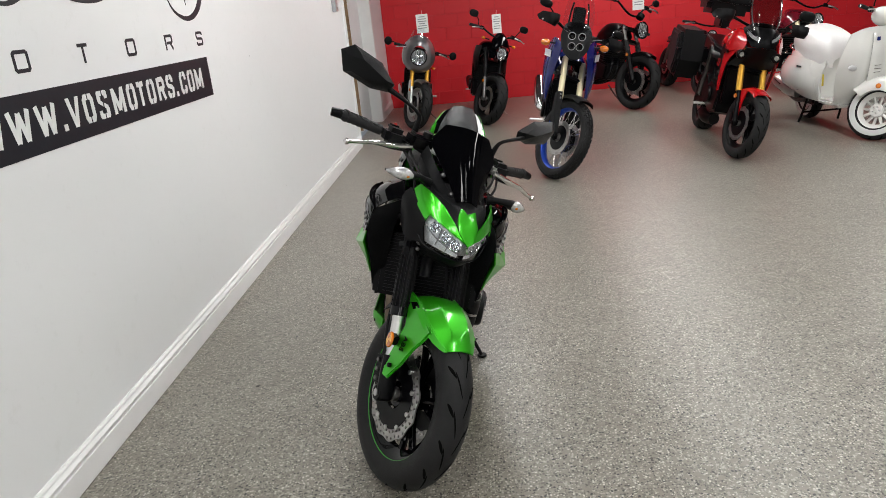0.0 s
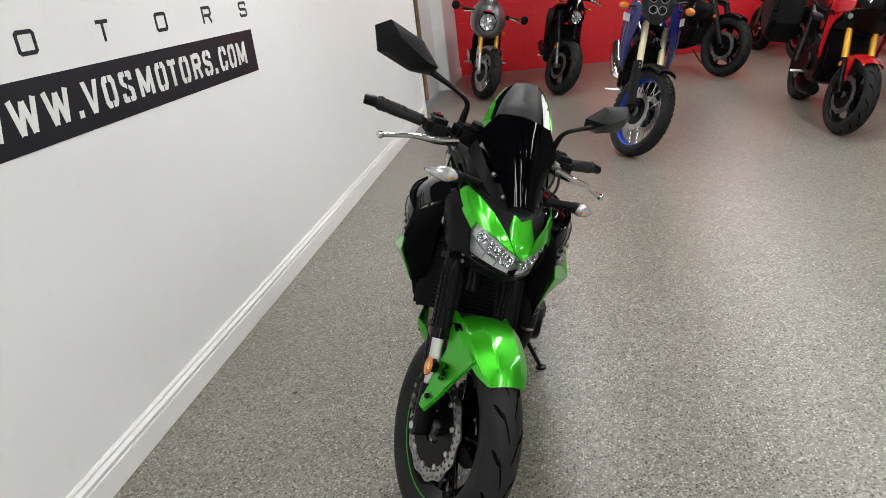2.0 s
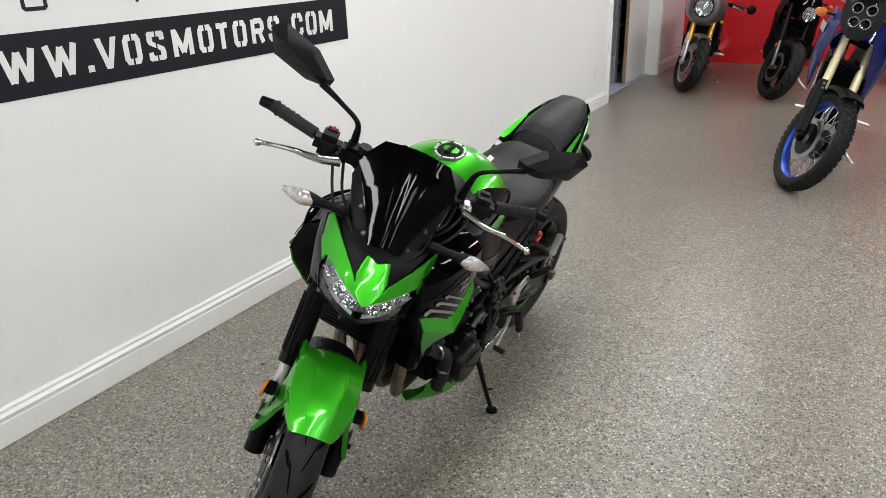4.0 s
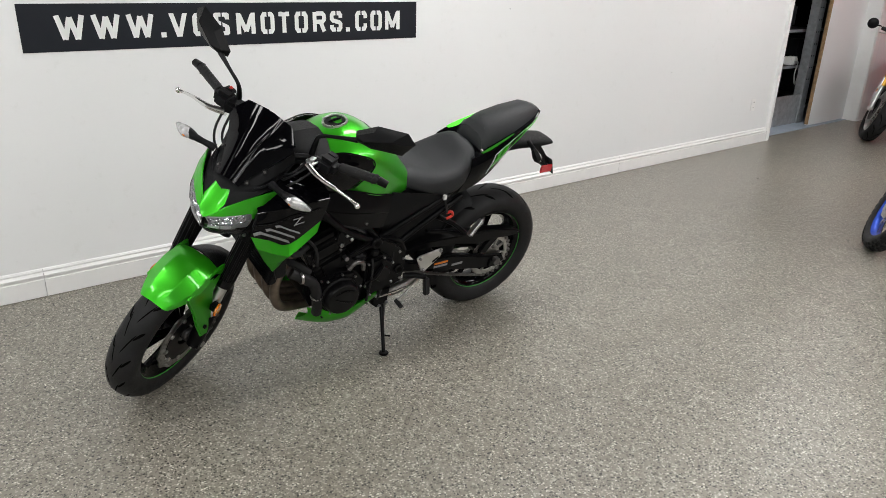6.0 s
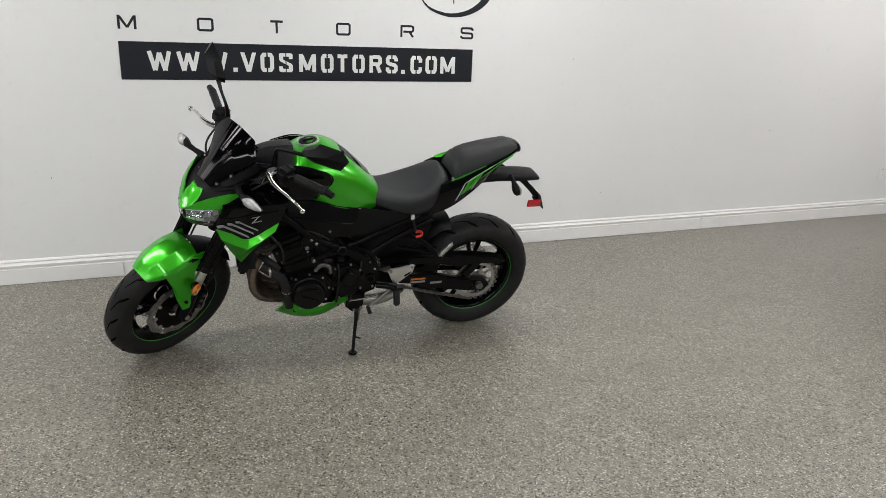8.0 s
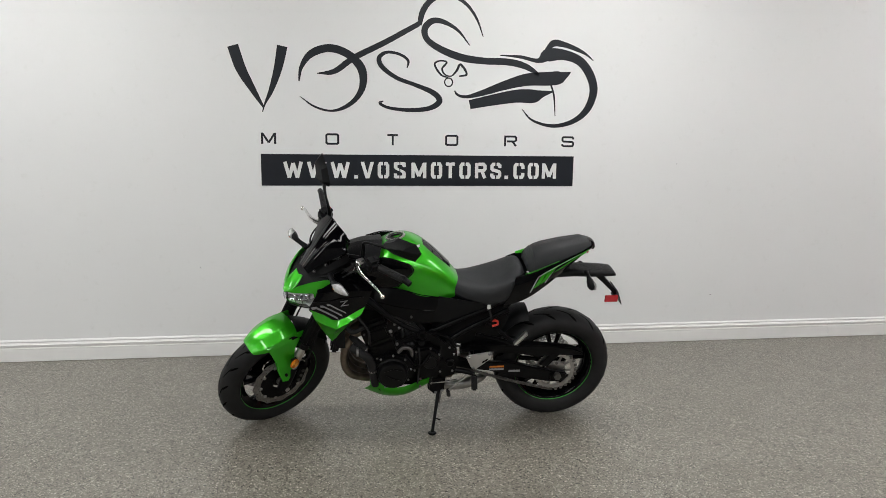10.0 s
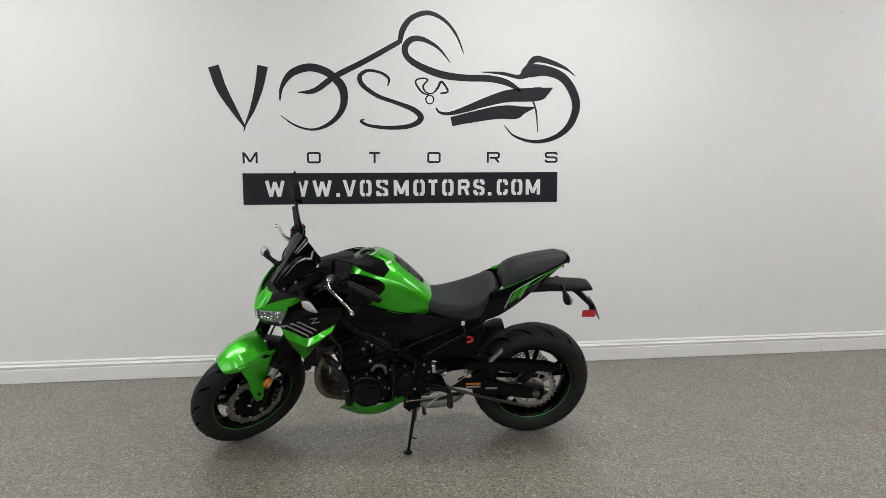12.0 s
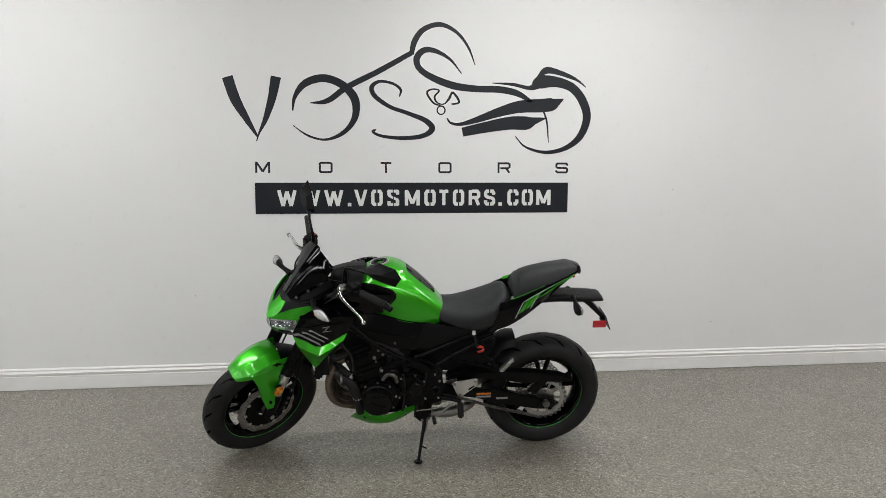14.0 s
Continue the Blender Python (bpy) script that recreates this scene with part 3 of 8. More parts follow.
# capitals drawn as strokes in a unit box: lists of lines
STROKES = {
    "W": [[(0, 1.1), (0.25, -0.1)], [(0.25, -0.1), (0.5, 1.0)], [(0.5, 1.0), (0.75, -0.1)], [(0.75, -0.1), (1, 1.1)]],
    "M": [[(0, -0.1), (0, 1.1)], [(0.05, 1.0), (0.5, 0.05)], [(0.5, 0.05), (0.95, 1.0)], [(1, 1.1), (1, -0.1)]],
    "O": [[(0.42, 1), (0.14, 1), (0, 0.86), (0, 0.14), (0.14, 0), (0.42, 0)], [(0.58, 0), (0.86, 0), (1, 0.14), (1, 0.86), (0.86, 1), (0.58, 1)]],
    "C": [[(0.42, 1), (0.14, 1), (0, 0.86), (0, 0.14), (0.14, 0), (0.42, 0)], [(0.58, 0), (0.86, 0), (1, 0.14), (1, 0.34)], [(1, 0.66), (1, 0.86), (0.86, 1), (0.58, 1)]],
    "T": [[(-0.05, 1), (0.38, 1)], [(0.62, 1), (1.05, 1)], [(0.5, 1.09), (0.5, -0.09)]],
    "R": [[(0, -0.09), (0, 1.09)], [(0.2, 1), (0.82, 1), (1, 0.86), (1, 0.62), (0.82, 0.5), (0.2, 0.5)], [(0.62, 0.5), (1, -0.09)]],
    "S": [[(1, 0.72), (1, 0.88), (0.86, 1), (0.58, 1)], [(0.42, 1), (0.14, 1), (0, 0.88), (0, 0.66), (0.14, 0.56), (0.86, 0.44), (1, 0.34), (1, 0.12), (0.86, 0), (0.58, 0)], [(0.42, 0), (0.14, 0), (0, 0.12), (0, 0.28)]],
}


def stroke_letter(ch, y, z, w, h, t, depth, material, parent):
    """One capital, its strokes t wide, standing on the wall with its middle at y, z."""
    bm = bmesh.new()
    for k, line in enumerate(STROKES[ch]):
        pts = [Vector((y - w / 2 + t / 2 + a * (w - t), z - h / 2 + t / 2 + b * (h - t))) for a, b in line]
        rows = []
        for i, p in enumerate(pts):
            d0 = (pts[i] - pts[i - 1]).normalized() if i else (pts[1] - pts[0]).normalized()
            d1 = (pts[i + 1] - pts[i]).normalized() if i + 1 < len(pts) else d0
            n = Vector((-(d0 + d1).y, (d0 + d1).x)).normalized()
            n = n * (t / 2) / max(0.5, n.dot(Vector((-d0.y, d0.x))))
            e = depth + 0.00015 * k
            rows.append([(0, p.x + n.x, p.y + n.y), (e, p.x + n.x, p.y + n.y), (e, p.x - n.x, p.y - n.y), (0, p.x - n.x, p.y - n.y)])
        add_grid(bm, rows, wrap_u=True, cap=True)
    bmesh.ops.recalc_face_normals(bm, faces=bm.faces)
    return part("letter", bm, material, parent)


# the spaced word under the emblem, in unbroken strokes
STROKES.update({
    "o": [[(0.5, 1), (0.10, 1), (0, 0.90), (0, 0.10), (0.10, 0), (0.90, 0), (1, 0.10), (1, 0.90), (0.90, 1), (0.5, 1)]],
    "t": [[(-0.05, 1), (1.05, 1)], [(0.5, 0.95), (0.5, -0.09)]],
    "r": [[(0, -0.09), (0, 1), (0.88, 1), (1, 0.90), (1, 0.58), (0.88, 0.46), (0.16, 0.46)], [(0.66, 0.46), (1, -0.05)]],
    "s": [[(1, 0.76), (1, 0.90), (0.90, 1), (0.10, 1), (0, 0.90), (0, 0.62), (0.10, 0.52), (0.90, 0.48), (1, 0.38), (1, 0.10), (0.90, 0), (0.10, 0), (0, 0.10), (0, 0.24)]],
})
word = thing("wall_lettering", "spaced black capital letters on the white wall", "lettering", pose(WALL_X, 0, 0))
for ch, y in zip("Motors", (2.090, 2.508, 2.915, 3.322, 3.738, 4.152)):
    stroke_letter(ch, y, 1.4865, 0.080 if ch == "t" else 0.098 if ch == "M" else 0.092, 0.076, 0.0135, 0.0015, VINYL, word)
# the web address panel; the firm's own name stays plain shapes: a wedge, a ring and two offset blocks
panel = thing("banner", "long black panel with white stencil capitals", "banner", pose(WALL_X, 0, 0))
part("panel", box((0.0015, 3.118, 1.2785), (0.003, 2.163, 0.211), 0.0006), VINYL, panel)
ADDRESS = [("W", 60, 54), ("W", 125, 54), ("W", 190, 54), (".", 256, 10), ("wedge", 274, 38), ("ring", 322, 33), ("blocks", 368, 34), ("M", 418, 43), ("O", 474, 33), ("T", 514, 33), ("O", 557, 33), ("R", 603, 34), ("S", 648, 33), (".", 691, 10), ("C", 717, 33), ("O", 760, 33), ("M", 803, 43)]
for ch, left, wide in ADDRESS:
    w = wide * 0.002409
    yc = 2.0365 + left * 0.002409 + w / 2
    flat = Matrix.Translation((0, yc, 1.280)) @ Matrix.Rotation(radians(90), 4, "Z")
    if ch == ".":
        part("dot", box((0.0035, yc, 1.2345), (0.0016, 0.025, 0.024), 0.0), VINYL_WHITE, panel)
    elif ch == "wedge":
        part("plain_wedge", prism([(-w / 2, 0.056), (-w * 0.24, 0.056), (0, -0.020), (w * 0.24, 0.056), (w / 2, 0.056), (w * 0.14, -0.056), (-w * 0.14, -0.056)], -0.0043, -0.003, m=flat), VINYL_WHITE, panel)
    elif ch == "ring":
        stroke_letter("O", yc, 1.280, w, 0.112, 0.023, 0.0043, VINYL_WHITE, panel)
    elif ch == "blocks":
        part("plain_block", prism([(-w / 2, 0.050), (-w * 0.40, 0.056), (w * 0.40, 0.056), (w / 2, 0.048), (w / 2, 0.022), (w * 0.24, 0.022), (w * 0.20, 0.036), (-w * 0.20, 0.036), (-w * 0.20, 0.018), (w * 0.42, -0.006), (w / 2, -0.018), (w / 2, -0.048), (w * 0.40, -0.056), (-w * 0.40, -0.056), (-w / 2, -0.048), (-w / 2, -0.022), (-w * 0.24, -0.022), (-w * 0.20, -0.036), (w * 0.20, -0.036), (w * 0.20, -0.018), (-w * 0.42, 0.008), (-w / 2, 0.020)], -0.0043, -0.003, m=flat), VINYL_WHITE, panel)
        part("stencil_gap", box((0.0042, yc, 1.280), (0.0018, 0.006, 0.118), 0.0), VINYL, panel)
    else:
        stroke_letter(ch, yc, 1.280, w, 0.112, 0.023, 0.0043, VINYL_WHITE, panel)

# ---- parts that several motorcycles share ----
def tyre_profile(R, w, bead):
    """Half-round tyre section from bead to bead, as (radius, y)."""
    h = R - bead
    half = [(bead - 0.004, 0.37 * w), (bead + 0.10 * h, 0.43 * w), (bead + 0.34 * h, 0.495 * w), (bead + 0.56 * h, 0.49 * w), (bead + 0.76 * h, 0.42 * w), (bead + 0.90 * h, 0.29 * w), (bead + 0.975 * h, 0.145 * w), (R, 0.0)]
    return half + [(r, -y) for r, y in reversed(half[:-1])]


def crown(R, w, bead, y):
    """Radius of the tyre's outside at the distance y from its middle."""
    pr = tyre_profile(R, w, bead)
    for (r0, y0), (r1, y1) in zip(pr[3:], pr[4:]):
        if y1 <= y <= y0:
            return r0 + (r1 - r0) * (y0 - y) / max(1e-6, y0 - y1)
    return R


def make_tyre(R, w, bead, wheel, knobs=False, n=72):
    ob = part("tyre", lathe(tyre_profile(R, w, bead), n, closed=True), RUBBER, wheel, "black rubber tyre", sharp=60)
    bm = bmesh.new()
    if knobs:
        for i in range(46):
            for j, y in enumerate((-0.40, -0.2, 0.0, 0.2, 0.40)):
                a = 2 * math.pi * (i + (0.5 if j % 2 else 0)) / 46
                r = crown(R, w, bead, y * w) + 0.002
                tilt = math.asin(max(-1, min(1, y * 1.9)))
                m = Matrix.Rotation(-a, 4, "Y") @ Matrix.Translation((r, y * w, 0)) @ Matrix.Rotation(-tilt, 4, "Z").inverted()
                box((0, 0, 0), (0.012, w * 0.15, R * 0.085), 0.0, bm, m)
        part("tread", bm, RUBBER, wheel, "chunky tread blocks")
        return ob
    # slanting grooves, in pairs either side
    for i in range(16):
        for side in (1, -1):
            a0 = 2 * math.pi * (i + (0.5 if side < 0 else 0)) / 16
            for turn, y0, y1, span in ((0.0, 0.05, 0.24, 0.26), (0.20, 0.22, 0.40, 0.12)):
                rows = []
                for s in range(7):
                    t = s / 6
                    y = side * (y0 + (y1 - y0) * t) * w
                    r = crown(R, w, bead, y) + 0.0009
                    a = a0 + turn + span * t
                    d = 0.0095 / R * math.sin(math.pi * min(0.97, max(0.06, t))) ** 0.5
                    rows.append([(r * math.cos(a - d), y, r * math.sin(a - d)), ((r + 0.0002) * math.cos(a), y, (r + 0.0002) * math.sin(a)), (r * math.cos(a + d), y, r * math.sin(a + d))])
                add_grid(bm, rows)
    part("tread_groove", bm, GROOVE, wheel, "sipes of the tread")
    return ob


def rim_profile(bead, w, lip=0.020):
    a = 0.36 * w
    return [(bead + 0.008, a), (bead + 0.008, a - 0.006), (bead - 0.004, a - 0.012), (bead - lip * 1.3, 0.25 * a), (bead - lip * 1.3, -0.25 * a), (bead - 0.004, -a + 0.012), (bead + 0.008, -a + 0.006), (bead + 0.008, -a), (bead - 0.002, -a), (bead - lip * 0.9, -a + 0.010), (bead - lip * 2.0, -0.25 * a), (bead - lip * 2.0, 0.25 * a), (bead - lip * 0.9, a - 0.010), (bead - 0.002, a)]


def petal_disc(r0, r1, th, y, cells=36, waves=12):
    """A perforated brake disc with a wavy rim."""
    bm = bmesh.new()
    rm = (r0 + r1) / 2

    def at(r, a):
        w = 1 + 0.028 * math.cos(waves * a) * (1 if r > rm else 0.6 if r < rm - 1e-5 else 0)
        return Vector((r * w * math.cos(a), y, r * w * math.sin(a)))

    for i in range(cells):
        for ra, rb in ((r0, rm), (rm, r1)):
            off = 0.5 if ra == r0 else 0.0
            a0, a1 = 2 * math.pi * (i + off) / cells, 2 * math.pi * (i + 1 + off) / cells
            am, rc = (a0 + a1) / 2, (ra + rb) / 2
            ring = [at(ra, a0), at(ra, am), at(ra, a1), at(rc, a1), at(rb, a1), at(rb, am), at(rb, a0), at(rc, a0)]
            c = at(rc, am)
            hr = (rb - ra) * 0.27
            vs = [bm.verts.new(p) for p in ring]
            hs = [bm.verts.new(c + (p - c).normalized() * hr) for p in ring]
            for j in range(8):
                k = (j + 1) % 8
                bm.faces.new((vs[j], vs[k], hs[k], hs[j]))
    bmesh.ops.remove_doubles(bm, verts=bm.verts, dist=0.0002)
    bmesh.ops.recalc_face_normals(bm, faces=bm.faces)
    bmesh.ops.solidify(bm, geom=bm.faces[:], thickness=th)
    return bm


def cast_wheel(name, R, w, bead, centre, parent, material, spokes=5, hub=0.045, split=True, m=None, label="", knobs=False):
    """A cast wheel: rim, hub and forked spokes, with its tyre under it."""
    bm = lathe(rim_profile(bead, w), 72, closed=True)
    wheel = part(name, bm, material, parent, label, (m or Matrix()) @ Matrix.Translation(centre))
    hb = disc(hub, -0.055, 0.055, 24, bevel=0.006)
    part("hub", hb, material, wheel)
    part("axle", disc(hub * 0.55, -0.075, 0.075, 20, bevel=0.004), DARK_STEEL, wheel)
    first = None
    for i in range(spokes):
        a = 2 * math.pi * (i + 0.25) / spokes
        for s in ((-1, 1) if split else (0,)):
            turn = Matrix.Rotation(-a, 4, "Y") @ Matrix.Diagonal((1, 1, s or 1, 1))
            if first is None or (s == 1 and split and i == 0):
                q = 0.20 if split else 0.0
                bm = tube([(hub * 0.8, 0.016, 0.0), (bead * 0.5 * math.cos(q * 0.65), 0.010, bead * 0.5 * math.sin(q * 0.65) * (s or 1)), (bead * 0.95 * math.cos(q), 0.0, bead * 0.95 * math.sin(q) * (s or 1))], [0.015, 0.0115, 0.015], 8, 3)
                one = part("spoke", bm, material, wheel, "forked cast spoke", Matrix.Rotation(-a, 4, "Y"))
                first = {**(first or {}), s: one}
            else:
                again(first[s], Matrix.Rotation(-a, 4, "Y"))
    make_tyre(R, w, bead, wheel, knobs)
    return wheel


def spoke_wheel(name, R, w, bead, centre, parent, rim_mat, m=None, knobs=False, label="", count=36):
    """A wire wheel."""
    bm = lathe(rim_profile(bead, w, 0.012), 72, closed=True)
    wheel = part(name, bm, rim_mat, parent, label, (m or Matrix()) @ Matrix.Translation(centre))
    hb = disc(0.028, -0.06, 0.06, 20, bevel=0.004)
    disc(0.05, -0.052, -0.040, 24, hb, bevel=0.003)
    disc(0.05, 0.040, 0.052, 24, hb, bevel=0.003)
    part("hub", hb, DARK_STEEL, wheel)
    sp = bmesh.new()
    for i in range(count):
        a = 2 * math.pi * i / count
        s = 1 if i % 2 else -1
        b = a + (0.9 if (i // 2) % 2 else -0.9)
        tube([(0.047 * math.cos(b), s * 0.046, 0.047 * math.sin(b)), (bead * 0.94 * math.cos(a), s * 0.006, bead * 0.94 * math.sin(a))], 0.0022, 5, 1, sp)
    part("spokes", sp, CHROME, wheel, "wire spokes")
    make_tyre(R, w, bead, wheel, knobs)
    return wheel


def bolt(p, r, parent, axis="Y", material=None, depth=0.006):
    turn = {"Y": Matrix(), "X": Matrix.Rotation(radians(-90), 4, "Z"), "Z": Matrix.Rotation(radians(90), 4, "X")}[axis]
    bm = disc(r, -depth, depth, 12, bevel=min(r, depth) * 0.3)
    disc(r * 0.45, depth - 0.0005, depth + 0.0006, 6, bm)
    return part("bolt", bm, material or BOLT_STEEL, parent, m=Matrix.Translation(p) @ turn)


def blob(c, s, bm=None, m=None, seg=20, rings=12, power=1.0):
    """A rounded body about c."""
    tmp = bmesh.new()
    bmesh.ops.create_uvsphere(tmp, u_segments=seg, v_segments=rings, radius=1.0)
    for v in tmp.verts:
        v.co = Vector([math.copysign(abs(q) ** power, q) * h for q, h in zip(v.co, s)]) + Vector(c)
    return merge(fresh(bm), tmp, m)


# ---- the green motorcycle ----
LEAN, HEADING, STEER = 14.6, -1.6, 33.8
bike = thing("motorcycle", "bright green and black naked sport motorcycle leaning on its side stand", "motorcycle", pose(-0.427, 3.714, 0.003) @ pose(0, 0, 0, 0, 0, -90 + HEADING) @ pose(0, 0, 0, -LEAN) @ Matrix.Scale(1.018, 4))
RAKE = Vector((-0.42, 0, 0.9075)).normalized()
AHEAD = Vector((0.9075, 0, 0.42)).normalized()
FRONT = Vector((1.487, 0, 0.296))
PIVOT = FRONT - AHEAD * 0.04
STEERED = Matrix.Translation(PIVOT) @ Matrix.Rotation(radians(STEER), 4, RAKE) @ Matrix.Translation(-PIVOT)


def b_part(name, bm, material, label="", parent=None, sharp=38):
    return part(name, bm, material, parent or bike, label, sharp=sharp)


def f_part(name, bm, material, label="", parent=None, sharp=38):
    """A part that turns with the handlebar."""
    return part(name, bm, material, parent or bike, label, None if parent else STEERED, sharp)


def both(name, bm, material, maker, label="", sharp=38):
    """A part and its mirror image on the other side."""
    other = flip_y(bm)
    return maker(name, bm, material, label, None, sharp), maker(name, other, material, label, None, sharp)


def along(t, side, ahead=0.0):
    """A point t metres up the fork from the axle's height, side metres out."""
    return FRONT + AHEAD * (0.012 + ahead) + RAKE * t + Vector((0, side, 0))


# wheels
fw = cast_wheel("front_wheel", 0.305, 0.114, 0.216, FRONT, bike, GLOSS_BLACK, m=STEERED, label="black cast front wheel with a green pinstripe")
rw = cast_wheel("rear_wheel", 0.314, 0.180, 0.216, (0.020, 0, 0.314), bike, GLOSS_BLACK, label="black cast rear wheel with a green pinstripe")
for wheel, w in ((fw, 0.114), (rw, 0.180)):
    for s in (-1, 1):
        y = s * 0.36 * w
        part("pinstripe", lathe([(0.2100, y - s * 0.0060), (0.2100, y - s * 0.0015), (0.2132, y + s * 0.0015), (0.2132, y - s * 0.0030)], 72), PINSTRIPE, wheel, "green rim tape")
for s in (-1, 1):
    d = part("brake_disc", petal_disc(0.112, 0.150, 0.005, s * 0.062), STEEL, fw, "drilled wavy brake disc")
    bm = lathe([(0.048, s * 0.056), (0.100, s * 0.060), (0.114, s * 0.060), (0.114, s * 0.064), (0.098, s * 0.064), (0.048, s * 0.062)], 40, closed=True)
    part("disc_carrier", bm, SATIN_BLACK, fw)
    for i in range(10):
        a = 2 * math.pi * i / 10
        part("disc_button", disc(0.0085, s * 0.066 - 0.003, s * 0.066 + 0.003, 10, bevel=0.001), ALUMINIUM, fw, m=Matrix.Translation((0.113 * math.cos(a), 0, 0.113 * math.sin(a))))
part("brake_disc", petal_disc(0.085, 0.125, 0.005, -0.075), STEEL, rw, "drilled wavy brake disc")
# rear sprocket, left
bm = bmesh.new()
teeth = 44
ring = []
for i in range(teeth * 2):
    a = math.pi * i / teeth
    ring.append((0.112 + (0.004 if i % 2 else -0.004), a))
rows = [[(r * math.cos(a), 0.098, r * math.sin(a)) for r, a in ring], [(r * math.cos(a), 0.104, r * math.sin(a)) for r, a in ring], [(0.088 * math.cos(a), 0.104, 0.088 * math.sin(a)) for r, a in ring], [(0.088 * math.cos(a), 0.098, 0.088 * math.sin(a)) for r, a in ring]]
add_grid(bm, rows, wrap_u=True, wrap_v=True)
for i in range(10):
    a = 2 * math.pi * i / 10
    tube([(0.05 * math.cos(a), 0.101, 0.05 * math.sin(a)), (0.092 * math.cos(a), 0.101, 0.092 * math.sin(a))], 0.0065, 6, 1, bm)
disc(0.058, 0.095, 0.106, 28, bm, bevel=0.002)
part("sprocket", bm, STEEL, rw, "steel chain sprocket")
for i in range(5):
    a = 2 * math.pi * (i + 0.3) / 5
    part("bolt", disc(0.008, 0.104, 0.114, 8, bevel=0.001), DARK_STEEL, rw, m=Matrix.Translation((0.05 * math.cos(a), 0, 0.05 * math.sin(a))))

# front fork
for s in (-1, 1):
    y = s * 0.105
    leg = f_part("fork_leg", tube([along(0.27, y), along(0.62, y)], 0.0285, 20, 1), SATIN_BLACK, "black upside-down fork leg")
    for k in range(12):
        a = 2 * math.pi * k / 12
        off = AHEAD * (0.0285 * math.cos(a)) + Vector((0, 0.0285 * math.sin(a), 0))
        part("flute", tube([along(0.285, y) + off, along(0.455, y) + off], 0.0042, 6, 1), SATIN_BLACK, leg)
    part("slider", tube([along(0.09, y), along(0.272, y)], 0.0205, 18, 1), ALUMINIUM, leg, "bright fork slider")
    part("seal", tube([along(0.255, y), along(0.285, y)], 0.0315, 20, 1), GLOSS_BLACK, leg)
    part("top_cap", tube([along(0.62, y), along(0.638, y)], 0.022, 16, 1), ALUMINIUM, leg)
    foot = tube([along(-0.015, y, 0.0), along(0.05, y), along(0.125, y)], [0.026, 0.030, 0.027], 14, 3)
    disc(0.028, y - 0.026, y + 0.026, 18, foot, Matrix.Translation((FRONT.x, 0, FRONT.z)), 0.004)
    part("axle_foot", foot, SATIN_BLACK, leg)
    part("axle_nut", disc(0.013, s * 0.130 - 0.005, s * 0.130 + 0.005, 6, m=Matrix.Translation((FRONT.x, 0, FRONT.z))), ALUMINIUM, leg)
    # reflector on a tab ahead of the slider
    c = Vector((1.452, s * 0.140, 0.474))
    part("reflector", disc(0.026, -0.004, 0.004, 28, m=Matrix.Translation(c) @ pose(0, 0, 0, 0, 0, 12 * s), bevel=0.002), AMBER, leg, "round amber reflector")
    part("reflector_tab", box((1.446, s * 0.124, 0.474), (0.03, 0.026, 0.03), 0.003), SATIN_BLACK, leg)
    for q in (45, 225):
        fan = prism([(0, 0)] + [(0.0225 * math.cos(radians(q + d)), 0.0225 * math.sin(radians(q + d))) for d in (-42, -14, 14, 42)], s * 0.0036, s * 0.0050)
        part("reflector_facet", fan, AMBER_LIGHT, leg, "paler amber facet", Matrix.Translation(c) @ pose(0, 0, 0, 0, 0, 12 * s))
    # caliper behind the leg
    cal = box((0, 0, 0), (0.062, 0.062, 0.115), 0.012, m=Matrix.Translation(along(0.07, s * 0.074, -0.075)) @ pose(0, 0, 0, 0, -20))
    cp = f_part("brake_caliper", cal, SATIN_BLACK, "black four-piston caliper")
    for k in (-0.03, 0.0, 0.03):
        bolt(along(0.07 + k, s * 0.107, -0.075), 0.008, cp, material=DARK_STEEL)
    f_part("brake_hose", tube([along(0.12, s * 0.09, -0.08), along(0.25, s * 0.105, -0.065), along(0.42, s * 0.085, -0.05), along(0.60, s * 0.04, -0.04)], 0.005, 6), RUBBER)
for t, th in ((0.490, 0.045), (0.60, 0.030)):
    bm = bmesh.new()
    c = along(t, 0)
    turn = Matrix.Translation(c) @ pose(0, 0, 0, 0, -24.8)
    box((-0.025, 0, 0), (0.085, 0.15, th), 0.012, bm, turn)
    for s in (-1, 1):
        box((0, s * 0.105, 0), (0.075, 0.07, th), 0.014, bm, turn)
    yk = f_part("fork_yoke", bm, SATIN_BLACK, "black fork yoke")
    for s in (-1, 1):
        for k in (-0.010, 0.010):
            if t < 0.5:
                bolt(along(t + k, s * 0.105, 0.040), 0.006, yk, "X")
f_part("steering_stem", tube([along(0.40, 0, -0.052), along(0.62, 0, -0.052)], 0.022, 14, 1), SATIN_BLACK)

# front fender: flat faces meeting in two long creases
bm = skin(mirrored([
    (1.640, [(0, 0.566), (0.026, 0.564), (0.048, 0.556, -0.004), (0.058, 0.548, -0.012)]),
    (1.600, [(0, 0.600), (0.034, 0.597), (0.070, 0.572, -0.004), (0.079, 0.552, -0.016)]),
    (1.545, [(0, 0.630), (0.040, 0.627), (0.084, 0.594), (0.092, 0.566, -0.006)]),
    (1.490, [(0, 0.643), (0.043, 0.640), (0.088, 0.612), (0.097, 0.582)]),
    (1.445, [(0, 0.643), (0.040, 0.641), (0.084, 0.622), (0.094, 0.596)]),
    (1.404, [(0, 0.630), (0.034, 0.629), (0.074, 0.624, 0.006), (0.087, 0.604, 0.010)]),
]), 0.005, 1, 2)
